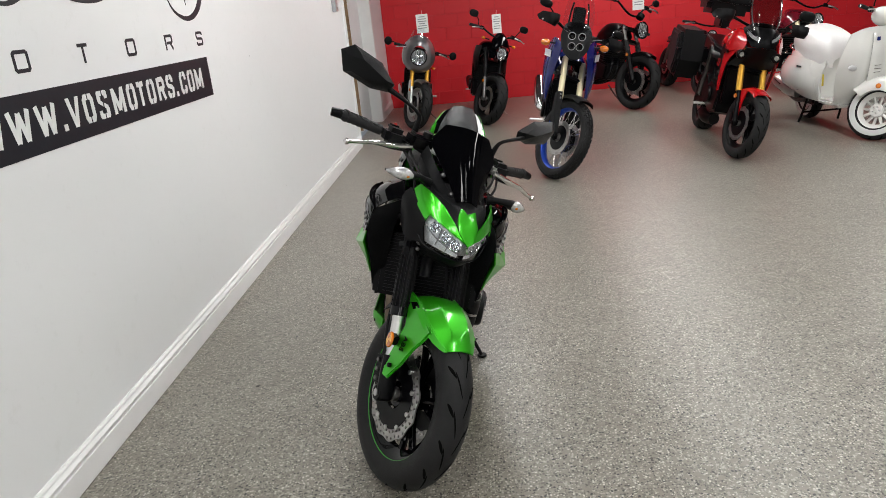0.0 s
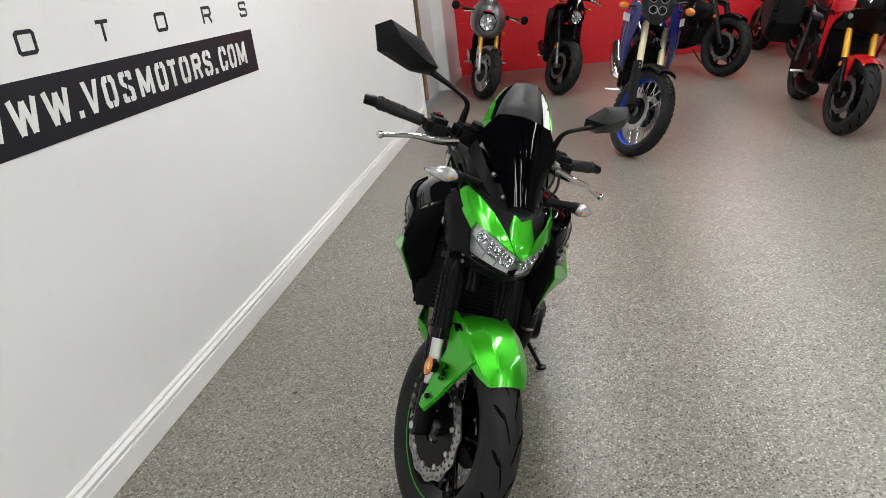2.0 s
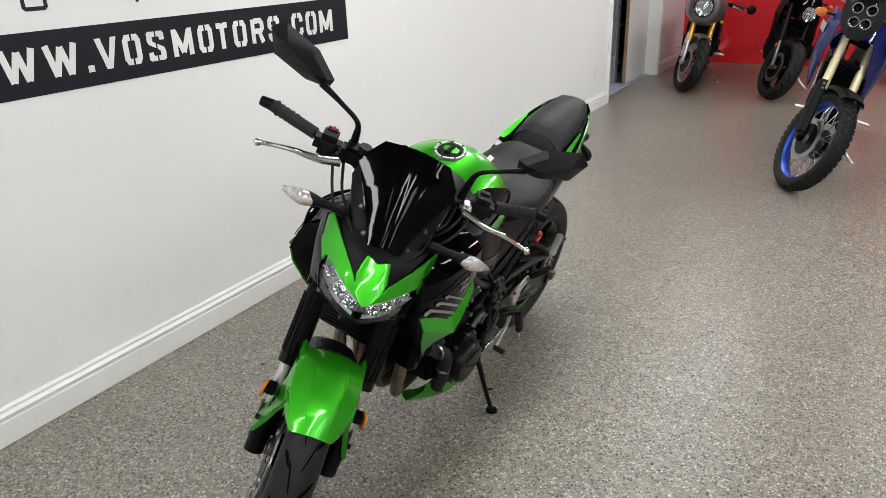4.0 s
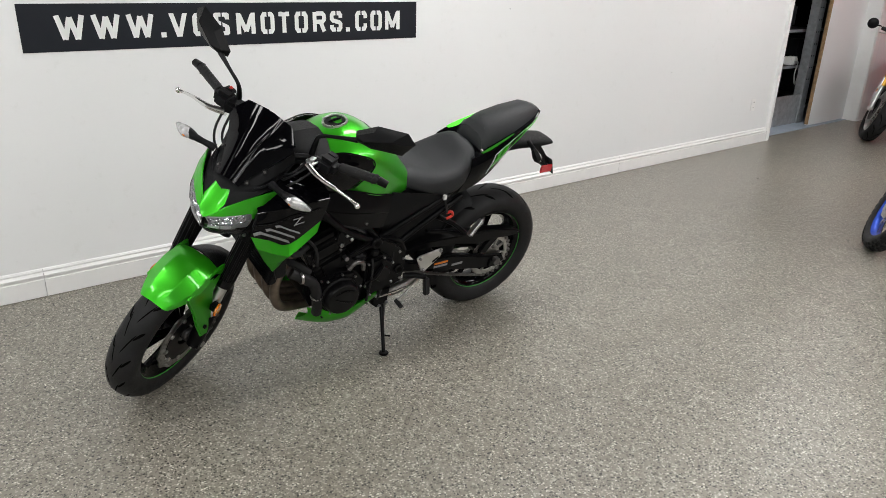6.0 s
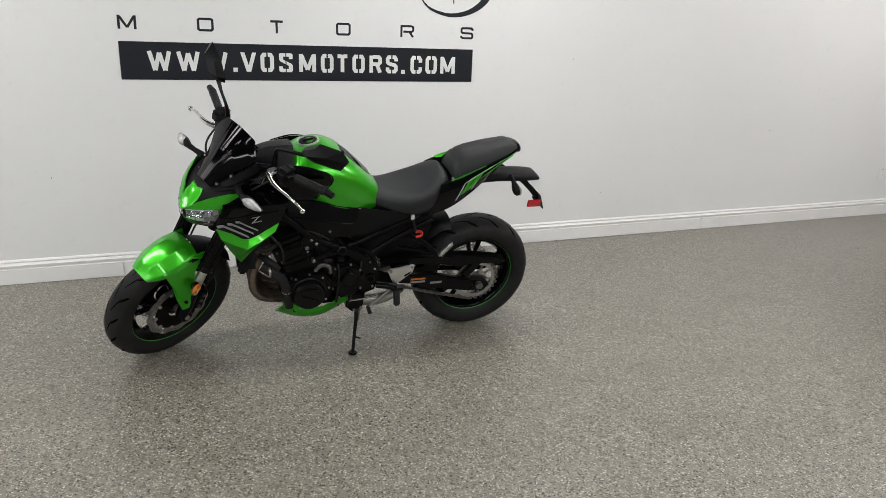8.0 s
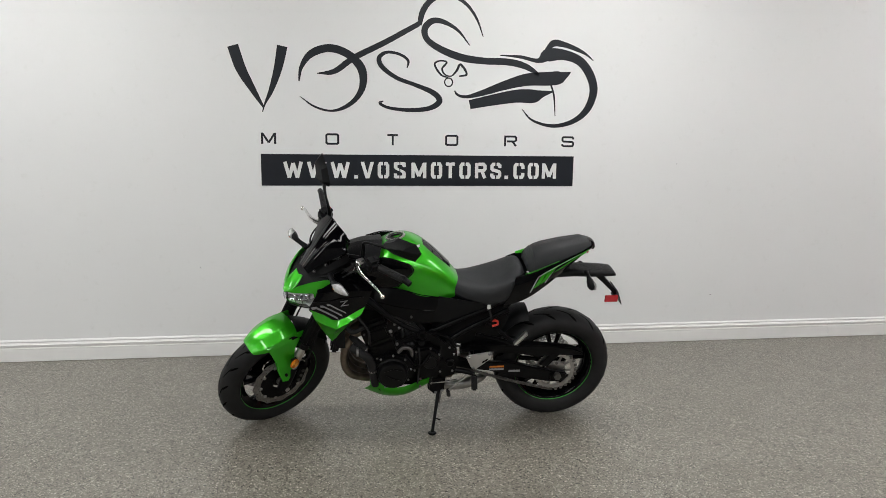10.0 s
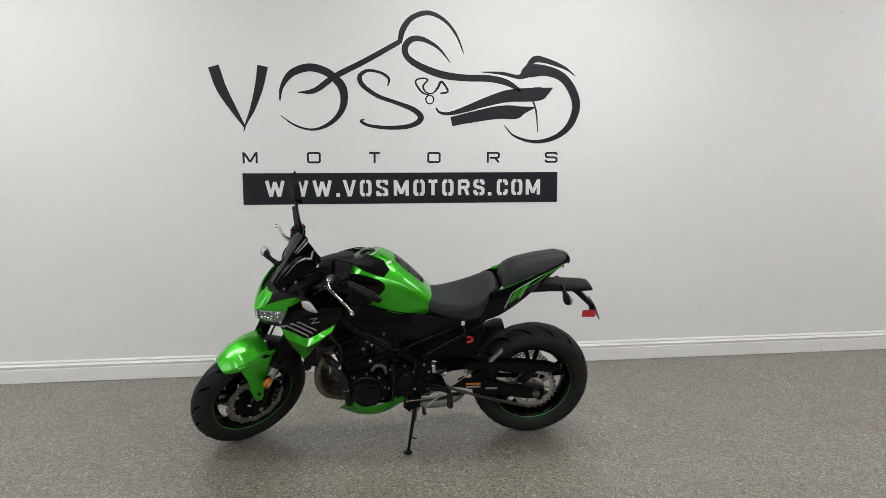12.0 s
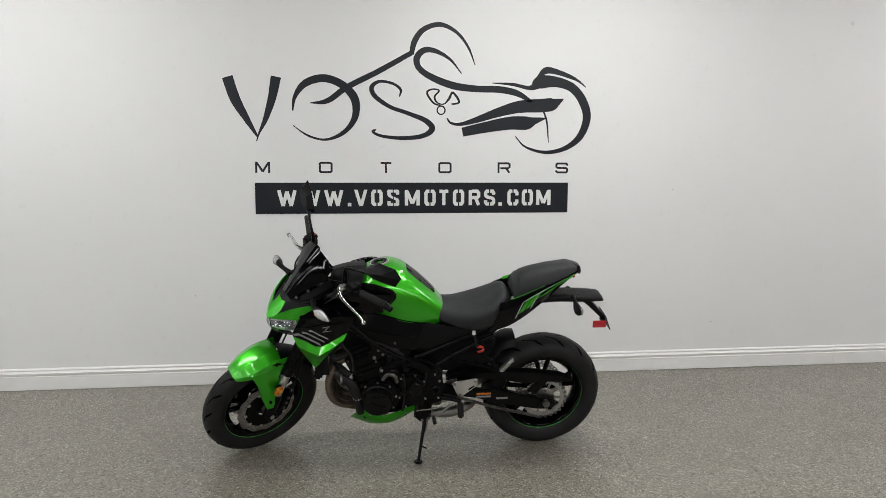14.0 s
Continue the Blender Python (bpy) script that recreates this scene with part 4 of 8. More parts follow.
crease = [e for e in bm.edges if len(e.link_faces) == 2 and e.calc_face_angle(0) > 0.25]
bmesh.ops.bevel(bm, geom=crease, offset=0.004, segments=2, affect="EDGES", clamp_overlap=True)
f_part("front_fender", bm, GREEN, "candy green creased front mudguard", sharp=24)
bm = prism([(1.570, 0.578), (1.50, 0.600), (1.43, 0.620), (1.378, 0.620), (1.366, 0.592), (1.405, 0.560), (1.428, 0.520), (1.436, 0.470), (1.455, 0.400), (1.480, 0.362), (1.512, 0.366), (1.530, 0.430), (1.536, 0.490), (1.552, 0.535)], 0.076, 0.090, bevel=0.005)
for v in bm.verts:
    v.co.y += max(0, 0.54 - v.co.z) * 0.27
l, r = both("fender_side", bm, GREEN, f_part, "green mudguard arm")
for o, s in ((l, 1), (r, -1)):
    part("vent_slot", prism([(1.462, 0.606), (1.436, 0.613), (1.386, 0.585), (1.410, 0.568)], s * 0.0885, s * 0.0920), GLOSS_BLACK, o)
    bolt((1.492, s * 0.130, 0.404), 0.008, o, material=SATIN_BLACK)
down = Vector((0.35, -0.26, -0.94)).normalized()
out_ = Vector((0, -1, 0.27)).normalized()
lines = Matrix((down, out_.cross(down).normalized(), out_)).transposed().to_4x4()
letters("ABS", 0.020, SATIN_BLACK, "lettering", r, Matrix.Translation((1.487, -0.1085, 0.484)) @ lines, width=0.050)
bm = skin(mirrored([
    (1.400, [(0, 0.626), (0.05, 0.616), (0.074, 0.596)]),
    (1.310, [(0, 0.575), (0.05, 0.565), (0.072, 0.535)]),
    (1.235, [(0, 0.515), (0.05, 0.505), (0.070, 0.470)]),
]), 0.004, 3, 3)
f_part("fender_rear", bm, PLASTIC, "black rear of the mudguard")

# headlight cowl
bm = skin(mirrored([
    (1.424, [(0, 0.772), (0.040, 0.772, -0.012), (0.085, 0.776, -0.040), (0.112, 0.784, -0.060), (0.128, 0.800, -0.075)]),
    (1.400, [(0, 0.742), (0.040, 0.746, -0.015), (0.085, 0.760, -0.050), (0.125, 0.790, -0.095), (0.142, 0.830, -0.120)]),
    (1.335, [(0, 0.725), (0.045, 0.729), (0.085, 0.745, -0.02), (0.120, 0.780, -0.065), (0.145, 0.840, -0.110)]),
]), 0.005, 3, 3)
f_part("lower_cowl", bm, PLASTIC, "black plastic chin under the headlights")
bm = skin(mirrored([
    (1.290, [(0, 0.935), (0.05, 0.930), (0.105, 0.915), (0.140, 0.890)]),
    (1.270, [(0, 0.88), (0.05, 0.87), (0.11, 0.86), (0.145, 0.85)]),
    (1.300, [(0, 0.77), (0.05, 0.77), (0.10, 0.79), (0.135, 0.82)]),
]), 0.01, 3, 3)
f_part("headlight_bucket", bm, PLASTIC, "black headlight housing")
for s in (-1, 1):
    # lamp: bright bowl, chambers, and a clear raked lens
    rows = [[(1.435, s * 0.007, 0.842), (1.411, s * 0.055, 0.860), (1.382, s * 0.090, 0.874), (1.350, s * 0.121, 0.884)],
            [(1.441, s * 0.009, 0.812), (1.419, s * 0.055, 0.822), (1.390, s * 0.092, 0.832), (1.359, s * 0.123, 0.844)],
            [(1.434, s * 0.008, 0.781), (1.412, s * 0.055, 0.784), (1.386, s * 0.090, 0.786), (1.360, s * 0.116, 0.794)]]
    lamp = f_part("headlight", skin([[(x - 0.034, y - s * 0.006, z) for x, y, z in r] for r in rows], 0.003, 3, 3), LAMP_BOWL, "bright headlight behind a clear lens")
    part("lens", skin(rows, 0.002, 4, 4), CLEAR, lamp, "clear lens")
    for y, z, x, r in ((0.030, 0.822, 1.416, 0.020), (0.064, 0.836, 1.396, 0.021), (0.096, 0.852, 1.369, 0.017)):
        dish = lathe([(0.003, -0.020), (r * 0.45, -0.017), (r * 0.75, -0.010), (r, 0.0), (r + 0.002, 0.001), (r + 0.002, -0.006)], 7, m=Matrix.Translation((x, s * y, z)) @ pose(0, 0, 0, 0, 0, -58 if s > 0 else -122) @ pose(0, 0, 0, 14))
        part("lamp_cell", dish, REFLECTOR, lamp, "bright lamp chamber")
    for a, b in (((0.045, 0.866, 1.400), (0.050, 0.790, 1.404)), ((0.080, 0.872, 1.376), (0.082, 0.796, 1.384))):
        part("divider", tube([(a[2], s * a[0], a[1]), ((a[2] + b[2]) / 2 + 0.006, s * (a[0] + b[0]) / 2, (a[1] + b[1]) / 2), (b[2], s * b[0], b[1])], 0.0020, 6), GREY_DECAL, lamp)
    part("divider", tube([(1.424, s * 0.014, 0.798), (1.402, s * 0.055, 0.808), (1.376, s * 0.090, 0.822), (1.346, s * 0.120, 0.846)], 0.0026, 6), GREY_DECAL, lamp)
    part("light_bar", skin([[(1.427, s * 0.014, 0.838), (1.402, s * 0.056, 0.856), (1.372, s * 0.092, 0.870)], [(1.430, s * 0.014, 0.831), (1.406, s * 0.056, 0.848), (1.377, s * 0.092, 0.862)]], 0.002, 3, 1), LIGHT_DECAL, lamp)
    part("lamp_floor", skin([[(1.424, s * 0.014, 0.796), (1.402, s * 0.055, 0.804), (1.376, s * 0.088, 0.816)], [(1.424, s * 0.014, 0.784), (1.398, s * 0.055, 0.787), (1.366, s * 0.086, 0.790)]], 0.002, 3, 2), LAMP_BOWL, lamp, "bright lower lamp chamber")
    # dark ear beside the lamp
    bm = skin([[(1.345, s * 0.128, 0.872), (1.290, s * 0.150, 0.900), (1.235, s * 0.158, 0.925)],
               [(1.352, s * 0.130, 0.840), (1.275, s * 0.160, 0.858), (1.215, s * 0.166, 0.880)],
               [(1.366, s * 0.114, 0.792), (1.300, s * 0.142, 0.770), (1.240, s * 0.150, 0.800)]], 0.005, 3, 3)
    f_part("side_cowl", bm, SATIN_BLACK, "black cowl ear beside the lamp")
    # green brow over the lamp
    bm = skin([[(1.438, s * 0.008, 0.839), (1.414, s * 0.055, 0.856), (1.384, s * 0.092, 0.870), (1.352, s * 0.124, 0.881), (1.350, s * 0.130, 0.856)],
               [(1.416, s * 0.030, 0.862), (1.388, s * 0.074, 0.888), (1.348, s * 0.112, 0.907), (1.308, s * 0.142, 0.914), (1.300, s * 0.150, 0.884)],
               [(1.397, s * 0.046, 0.884), (1.356, s * 0.090, 0.924), (1.305, s * 0.124, 0.944), (1.262, s * 0.146, 0.950), (1.245, s * 0.154, 0.925)]], 0.005, 1, 1)
    bmesh.ops.bevel(bm, geom=[e for e in bm.edges if len(e.link_faces) == 2 and e.calc_face_angle(0) > 0.12], offset=0.003, segments=2, affect="EDGES", clamp_overlap=True)
    f_part("headlight_brow", bm, GREEN, "candy green headlight brow", sharp=40)
# green V between the lamps and the black inlay round it
bm = skin(mirrored([
    (1.440, [(0, 0.834), (0.008, 0.840), (0.014, 0.845)]),
    (1.421, [(0, 0.864), (0.020, 0.864), (0.033, 0.864, -0.004)]),
    (1.400, [(0, 0.890), (0.024, 0.891), (0.041, 0.889, -0.006)]),
    (1.380, [(0, 0.904), (0.020, 0.912), (0.036, 0.909, -0.006)]),
    (1.366, [(0, 0.917), (0.020, 0.929), (0.030, 0.930, -0.004)]),
]), 0.004, 1, 1)
f_part("nose_panel", bm, GREEN, "candy green pointed nose panel", sharp=40)
bm = skin(mirrored([
    (1.400, [(0, 0.876), (0.030, 0.876), (0.052, 0.872, -0.006)]),
    (1.366, [(0, 0.916), (0.035, 0.918), (0.080, 0.906, -0.012)]),
    (1.318, [(0, 0.942), (0.05, 0.943), (0.108, 0.930, -0.015)]),
    (1.250, [(0, 0.972), (0.055, 0.972), (0.130, 0.945, -0.010)]),
]), 0.004, 3, 3)
f_part("nose_inlay", bm, PLASTIC, "black inlay over the headlights")
# windscreen: flat raked faces with rounded ridges and cut corners
bm = add_grid(bmesh.new(), mirrored([
    (1.345, [(0, 0.955), (0.021, 0.951), (0.044, 0.942, -0.006)]),
    (1.304, [(0, 1.010), (0.026, 1.004), (0.062, 0.980, -0.006)]),
    (1.252, [(0, 1.077), (0.036, 1.070), (0.098, 1.030, -0.012)]),
    (1.207, [(0, 1.124), (0.044, 1.118), (0.138, 1.082, -0.018)]),
    (1.173, [(0, 1.157), (0.048, 1.152), (0.090, 1.144, -0.002)]),
]))
bmesh.ops.bevel(bm, geom=[e for e in bm.edges if not e.is_boundary], offset=0.009, segments=3, affect="EDGES")
bmesh.ops.recalc_face_normals(bm, faces=bm.faces)
bmesh.ops.solidify(bm, geom=bm.faces[:], thickness=0.004)
f_part("windscreen", bm, GLOSS_BLACK, "gloss black flyscreen with cut corners", sharp=40)
for s in (-1, 1):
    bm = skin([[(1.332, s * 0.022, 0.928), (1.286, s * 0.060, 0.962), (1.228, s * 0.094, 1.010), (1.180, s * 0.130, 1.062)],
               [(1.335, s * 0.050, 0.928), (1.285, s * 0.088, 0.950), (1.230, s * 0.116, 0.985), (1.170, s * 0.136, 1.020)],
               [(1.310, s * 0.072, 0.922), (1.262, s * 0.102, 0.938), (1.210, s * 0.118, 0.955), (1.150, s * 0.122, 0.985)]], 0.004, 2, 2)
    sp_ = f_part("screen_side", bm, PLASTIC, "black mount under the flyscreen", sharp=20)
    for x, y, z in ((1.270, 0.086, 0.998), (1.316, 0.058, 0.956)):
        part("bolt", disc(0.0085, -0.004, 0.004, 14, m=Matrix.Translation((x, s * y, z)) @ pose(0, 0, 0, 35 * s, 0, -50 * s), bevel=0.001), RUBBER, sp_)
        part("bolt_head", disc(0.0045, -0.006, 0.006, 10, m=Matrix.Translation((x, s * y, z)) @ pose(0, 0, 0, 35 * s, 0, -50 * s)), DARK_STEEL, sp_)
    f_part("screen_bracket", tube([(1.345, s * 0.045, 0.922), (1.300, s * 0.088, 0.935), (1.245, s * 0.112, 0.955), (1.180, s * 0.105, 0.990)], 0.007, 6), PLASTIC)
# dash
bm = box((0, 0, 0), (0.022, 0.165, 0.105), 0.014, m=Matrix.Translation((1.168, 0, 1.045)) @ pose(0, 0, 0, 0, -42))
dash = f_part("dash", bm, PLASTIC, "dark instrument panel")
part("dash_screen", box((0, 0, 0), (0.003, 0.125, 0.075), 0.001, m=Matrix.Translation((1.159, 0, 1.037)) @ pose(0, 0, 0, 0, -42)), GLOSS_BLACK, dash)

# handlebar and controls
bar = [(1.030, 0.405, 1.045), (1.084, 0.27, 1.044), (1.124, 0.17, 1.042), (1.170, 0.09, 1.026), (1.180, 0.0, 1.024), (1.170, -0.09, 1.026), (1.124, -0.17, 1.042), (1.084, -0.27, 1.044), (1.030, -0.405, 1.045)]
hb = f_part("handlebar", tube(bar, 0.0115, 12, 5), SATIN_BLACK, "black tapered handlebar")
for s in (-1, 1):
    g = tube([(1.036, s * 0.388, 1.0455), (1.087, s * 0.262, 1.044)], 0.0170, 16, 1)
    for k in range(4):
        disc(0.0190, -0.0035, 0.0035, 16, g, Matrix.Translation((1.046 + 0.006 * k, s * (0.364 - 0.0148 * k), 1.0452)) @ pose(0, 0, 0, 0, 0, -22 * s))
    for k in range(5):
        b0 = Vector((1.062, s * 0.324, 1.045)).lerp(Vector((1.086, s * 0.266, 1.044)), k / 5)
        disc(0.0182, -0.0030, 0.0030, 16, g, Matrix.Translation(b0) @ pose(0, 0, 0, 0, 0, -22 * s) @ pose(0, 0, 0, 24))
    disc(0.0205, -0.004, 0.004, 18, g, Matrix.Translation((1.040, s * 0.379, 1.0455)) @ pose(0, 0, 0, 0, 0, -22 * s))
    f_part("grip", g, RUBBER, "ribbed rubber grip")
    f_part("bar_end", tube([(1.0345, s * 0.392, 1.0455), (1.026, s * 0.425, 1.042)], [0.0165, 0.014], 14, 1), SATIN_BLACK, "black bar end weight")
    sw_ = box((1.106, s * 0.222, 1.040), (0.062, 0.074, 0.062), 0.016)
    box((1.085, s * 0.222, 1.067), (0.030, 0.040, 0.018), 0.006, sw_)
    swo = f_part("switch_box", sw_, PLASTIC, "black switch housing")
    if s < 0:
        part("kill_switch", box((1.084, -0.220, 1.078), (0.014, 0.012, 0.008), 0.003), RED_PART, swo, "red stop switch")
    perch = box((1.138, s * 0.178, 1.040), (0.046, 0.034, 0.026), 0.009)
    f_part("lever_perch", perch, SATIN_BLACK if s < 0 else ALUMINIUM, "lever perch")
    lev = tube([(1.156, s * 0.176, 1.030), (1.170, s * 0.235, 1.022), (1.162, s * 0.300, 1.014), (1.146, s * 0.352, 0.996), (1.145, s * 0.385, 0.988)], [0.018, 0.014, 0.0095, 0.0078, 0.0082], 12, 5, flat=0.75)
    blob((1.145, s * 0.389, 0.987), (0.011, 0.011, 0.011), lev)
    f_part("lever", lev, CHROME, "polished alloy lever")
    # mirror
    stalk = tube([(1.118, s * 0.160, 1.048), (1.118, s * 0.162, 1.095), (1.122, s * 0.172, 1.138), (1.108, s * 0.225, 1.162), (1.082, s * 0.290, 1.180)], [0.012, 0.0105, 0.007, 0.0065, 0.010], 10, 5)
    st = f_part("mirror_stalk", stalk, SATIN_BLACK, "black mirror stalk")
    # a faceted shell, seen as a long five-sided leaf
    out = [(0.272, 1.166), (0.264, 1.194), (0.326, 1.246), (0.425, 1.268), (0.460, 1.238), (0.432, 1.176), (0.335, 1.156)]
    bm = bmesh.new()
    back = [bm.verts.new((1.058 - 0.26 * (y - 0.28), s * y, z)) for y, z in out]
    bulge = [bm.verts.new((1.090 - 0.28 * (y - 0.28), s * (0.352 + (y - 0.352) * 0.80), 1.215 + (z - 1.215) * 0.72)) for y, z in out]
    ridge = [bm.verts.new((1.108, s * 0.318, 1.204)), bm.verts.new((1.076, s * 0.400, 1.238))]
    n = len(out)
    for i in range(n):
        bm.faces.new((back[i], back[(i + 1) % n], bulge[(i + 1) % n], bulge[i]))
    top = [ridge[0], ridge[0], ridge[1], ridge[1], ridge[1], ridge[1], ridge[0]]
    for i in range(n):
        j = (i + 1) % n
        vs = [bulge[i], bulge[j], top[j]] + ([top[i]] if top[i] is not top[j] else [])
        bm.faces.new(vs)
    bm.faces.new(back)
    bmesh.ops.recalc_face_normals(bm, faces=bm.faces)
    part("mirror_shell", bm, PLASTIC, st, "faceted black mirror shell", sharp=25)
    bm = bmesh.new()
    bm.faces.new([bm.verts.new((1.0565 - 0.26 * (y - 0.28), s * (0.352 + (y - 0.352) * 0.9), 1.215 + (z - 1.215) * 0.88)) for y, z in out])
    bmesh.ops.solidify(bm, geom=bm.faces[:], thickness=0.001)
    part("mirror_glass", bm, MIRROR, st, "mirror glass")
    # turn signal
    stem = tube([(1.262, s * 0.120, 0.960), (1.278, s * 0.155, 0.970), (1.286, s * 0.182, 0.974)], [0.015, 0.011, 0.013], 10, 3)
    sg = f_part("turn_signal", stem, PLASTIC, "black turn signal stalk with a clear lens")
    line = [(1.286, s * 0.176, 0.975), (1.284, s * 0.200, 0.972), (1.277, s * 0.226, 0.969), (1.268, s * 0.256, 0.965), (1.258, s * 0.284, 0.961)]
    part("signal_shell", tube(line, [0.010, 0.018, 0.019, 0.013, 0.003], 14, 4, flat=0.9), PLASTIC, sg)
    part("signal_lens", tube([(x + 0.008, y, z + 0.001) for x, y, z in line[1:]], [0.010, 0.0215, 0.0165, 0.004], 14, 4, flat=0.95), SIGNAL_LENS, sg, "clear silvery lens")
    part("signal_bulb", blob((1.3015, s * 0.222, 0.968), (0.005, 0.007, 0.005)), AMBER, sg, "amber bulb showing through the lens")
res = tube([(1.150, -0.128, 1.078), (1.152, -0.128, 1.098)], 0.017, 16, 1)
f_part("fluid_reservoir", res, PLASTIC, "brake fluid reservoir")
box_ = box((1.140, -0.142, 1.060), (0.062, 0.085, 0.046), 0.010)
f_part("master_cylinder", box_, SATIN_BLACK, "black master cylinder")
for y0, z0, y1, z1, bulge in ((0.19, 1.05, 0.05, 0.84, 0.0), (0.21, 1.035, 0.06, 0.82, 0.01), (-0.17, 1.03, -0.05, 0.84, 0.01), (-0.20, 1.03, -0.07, 0.80, 0.02), (0.16, 1.03, -0.03, 0.90, 0.0)):
    f_part("cable", tube([(1.125, y0, z0), (1.19 + bulge, y0 * 0.85, z0 - 0.05), (1.20 + bulge, (y0 + y1) / 2, (z0 + z1) / 2), (1.16, y1, z1)], 0.0045, 6), RUBBER)
f_part("key", box((1.150, 0.135, 0.935), (0.004, 0.018, 0.026), 0.002), CHROME, "key hanging on a cord")
f_part("key_cord", tube([(1.118, 0.150, 1.045), (1.135, 0.142, 1.000), (1.150, 0.135, 0.946)], 0.0018, 5), LIGHT_DECAL)

# tank
bm = skin(mirrored(lowered([
    (0.560, [(0, 0.858), (0.040, 0.856), (0.078, 0.838), (0.098, 0.806), (0.100, 0.785)]),
    (0.640, [(0, 0.950), (0.055, 0.943), (0.108, 0.900), (0.126, 0.835), (0.120, 0.768)]),
    (0.725, [(0, 1.026), (0.075, 1.012), (0.142, 0.955), (0.160, 0.880), (0.142, 0.785)]),
    (0.800, [(0, 1.066), (0.090, 1.048), (0.165, 0.990), (0.178, 0.925), (0.152, 0.808)]),
    (0.875, [(0, 1.066), (0.092, 1.048), (0.166, 0.998), (0.176, 0.950), (0.150, 0.835)]),
    (0.945, [(0, 1.028), (0.084, 1.017), (0.152, 0.982), (0.162, 0.950), (0.140, 0.865)]),
    (0.990, [(0, 0.990), (0.075, 0.982), (0.135, 0.956), (0.145, 0.935), (0.128, 0.880)]),
], 0.010)), 0.004, 4, 5)
tank = b_part("fuel_tank", bm, GREEN, "candy green sculpted fuel tank", sharp=50)
m = Matrix.Translation((0.872, 0, 1.048)) @ pose(0, 0, 0, 0, 12)
part("filler_ring", lathe([(0.040, -0.006), (0.047, -0.006), (0.049, 0.003), (0.047, 0.008), (0.041, 0.008)], 36, m=m @ pose(0, 0, 0, 90), closed=True), ALUMINIUM, tank)
part("filler_cap", disc(0.040, -0.006, 0.007, 32, m=m @ pose(0, 0, 0, 90), bevel=0.003), SATIN_BLACK, tank, "black filler cap")
part("cap_lever", box((0, 0, 0.010), (0.050, 0.014, 0.008), 0.003, m=m), SATIN_BLACK, tank)
for i in range(7):
    a = 2 * math.pi * i / 7
    part("bolt", disc(0.004, -0.002, 0.0095, 8, m=m @ Matrix.Translation((0.0445 * math.cos(a), 0.0445 * math.sin(a), 0)) @ pose(0, 0, 0, 90)), CHROME, tank)
bm = skin(mirrored([(0.600, [(0, 0.904), (0.036, 0.900)]), (0.650, [(0, 0.954), (0.050, 0.947)]), (0.700, [(0, 1.000), (0.056, 0.991)]), (0.740, [(0, 1.029), (0.040, 1.024)])]), 0.0025, 3, 3)
part("tank_pad", bm, GLOSS_BLACK, tank, "black tank pad")
part("warning_sticker", box((0, 0, 0), (0.022, 0.016, 0.001), 0.0, m=Matrix.Translation((0.770, 0.085, 1.034)) @ pose(0, 0, 0, -25, 18)), PAPER, tank, "small white sticker")
for s in (-1, 1):
    bm = skin([[(1.015, s * 0.145, 0.990), (0.930, s * 0.160, 1.006), (0.860, s * 0.176, 0.994), (0.808, s * 0.182, 0.975)],
               [(1.020, s * 0.160, 0.940), (0.930, s * 0.178, 0.955), (0.860, s * 0.185, 0.952), (0.800, s * 0.186, 0.945)],
               [(1.010, s * 0.160, 0.890), (0.935, s * 0.176, 0.895), (0.875, s * 0.180, 0.895), (0.835, s * 0.182, 0.905)],
               [(0.985, s * 0.150, 0.845), (0.935, s * 0.162, 0.850), (0.895, s * 0.168, 0.855), (0.868, s * 0.170, 0.862)]], 0.005, 4, 4)
    sc = b_part("tank_side", bm, GLOSS_BLACK, "gloss black tank side panel", sharp=50)
    part("panel_rim", tube([(1.015, s * 0.147, 0.993), (0.930, s * 0.162, 1.009), (0.860, s * 0.178, 0.997), (0.808, s * 0.184, 0.977), (0.797, s * 0.187, 0.945), (0.830, s * 0.183, 0.903), (0.866, s * 0.172, 0.860)], 0.0030, 8), GLOSS_BLACK, sc)
    for k in range(5):
        part("name_bar", box((0.985 - 0.022 * k, s * 0.1745, 0.962 - 0.002 * k), (0.012, 0.003, 0.014), 0.001), GREY_DECAL, sc)
    # ignition cover area before the tank
    bm = skin([[(1.105, s * 0.0, 1.010), (1.030, s * 0.0, 1.030), (0.938, s * 0.0, 1.034)], [(1.105, s * 0.07, 1.000), (1.030, s * 0.085, 1.016), (0.945, s * 0.09, 1.022)], [(1.100, s * 0.12, 0.965), (1.030, s * 0.145, 0.985), (0.960, s * 0.152, 0.990)]], 0.004, 3, 3)
    b_part("tank_front_cover", bm, PLASTIC, "black cover before the tank")

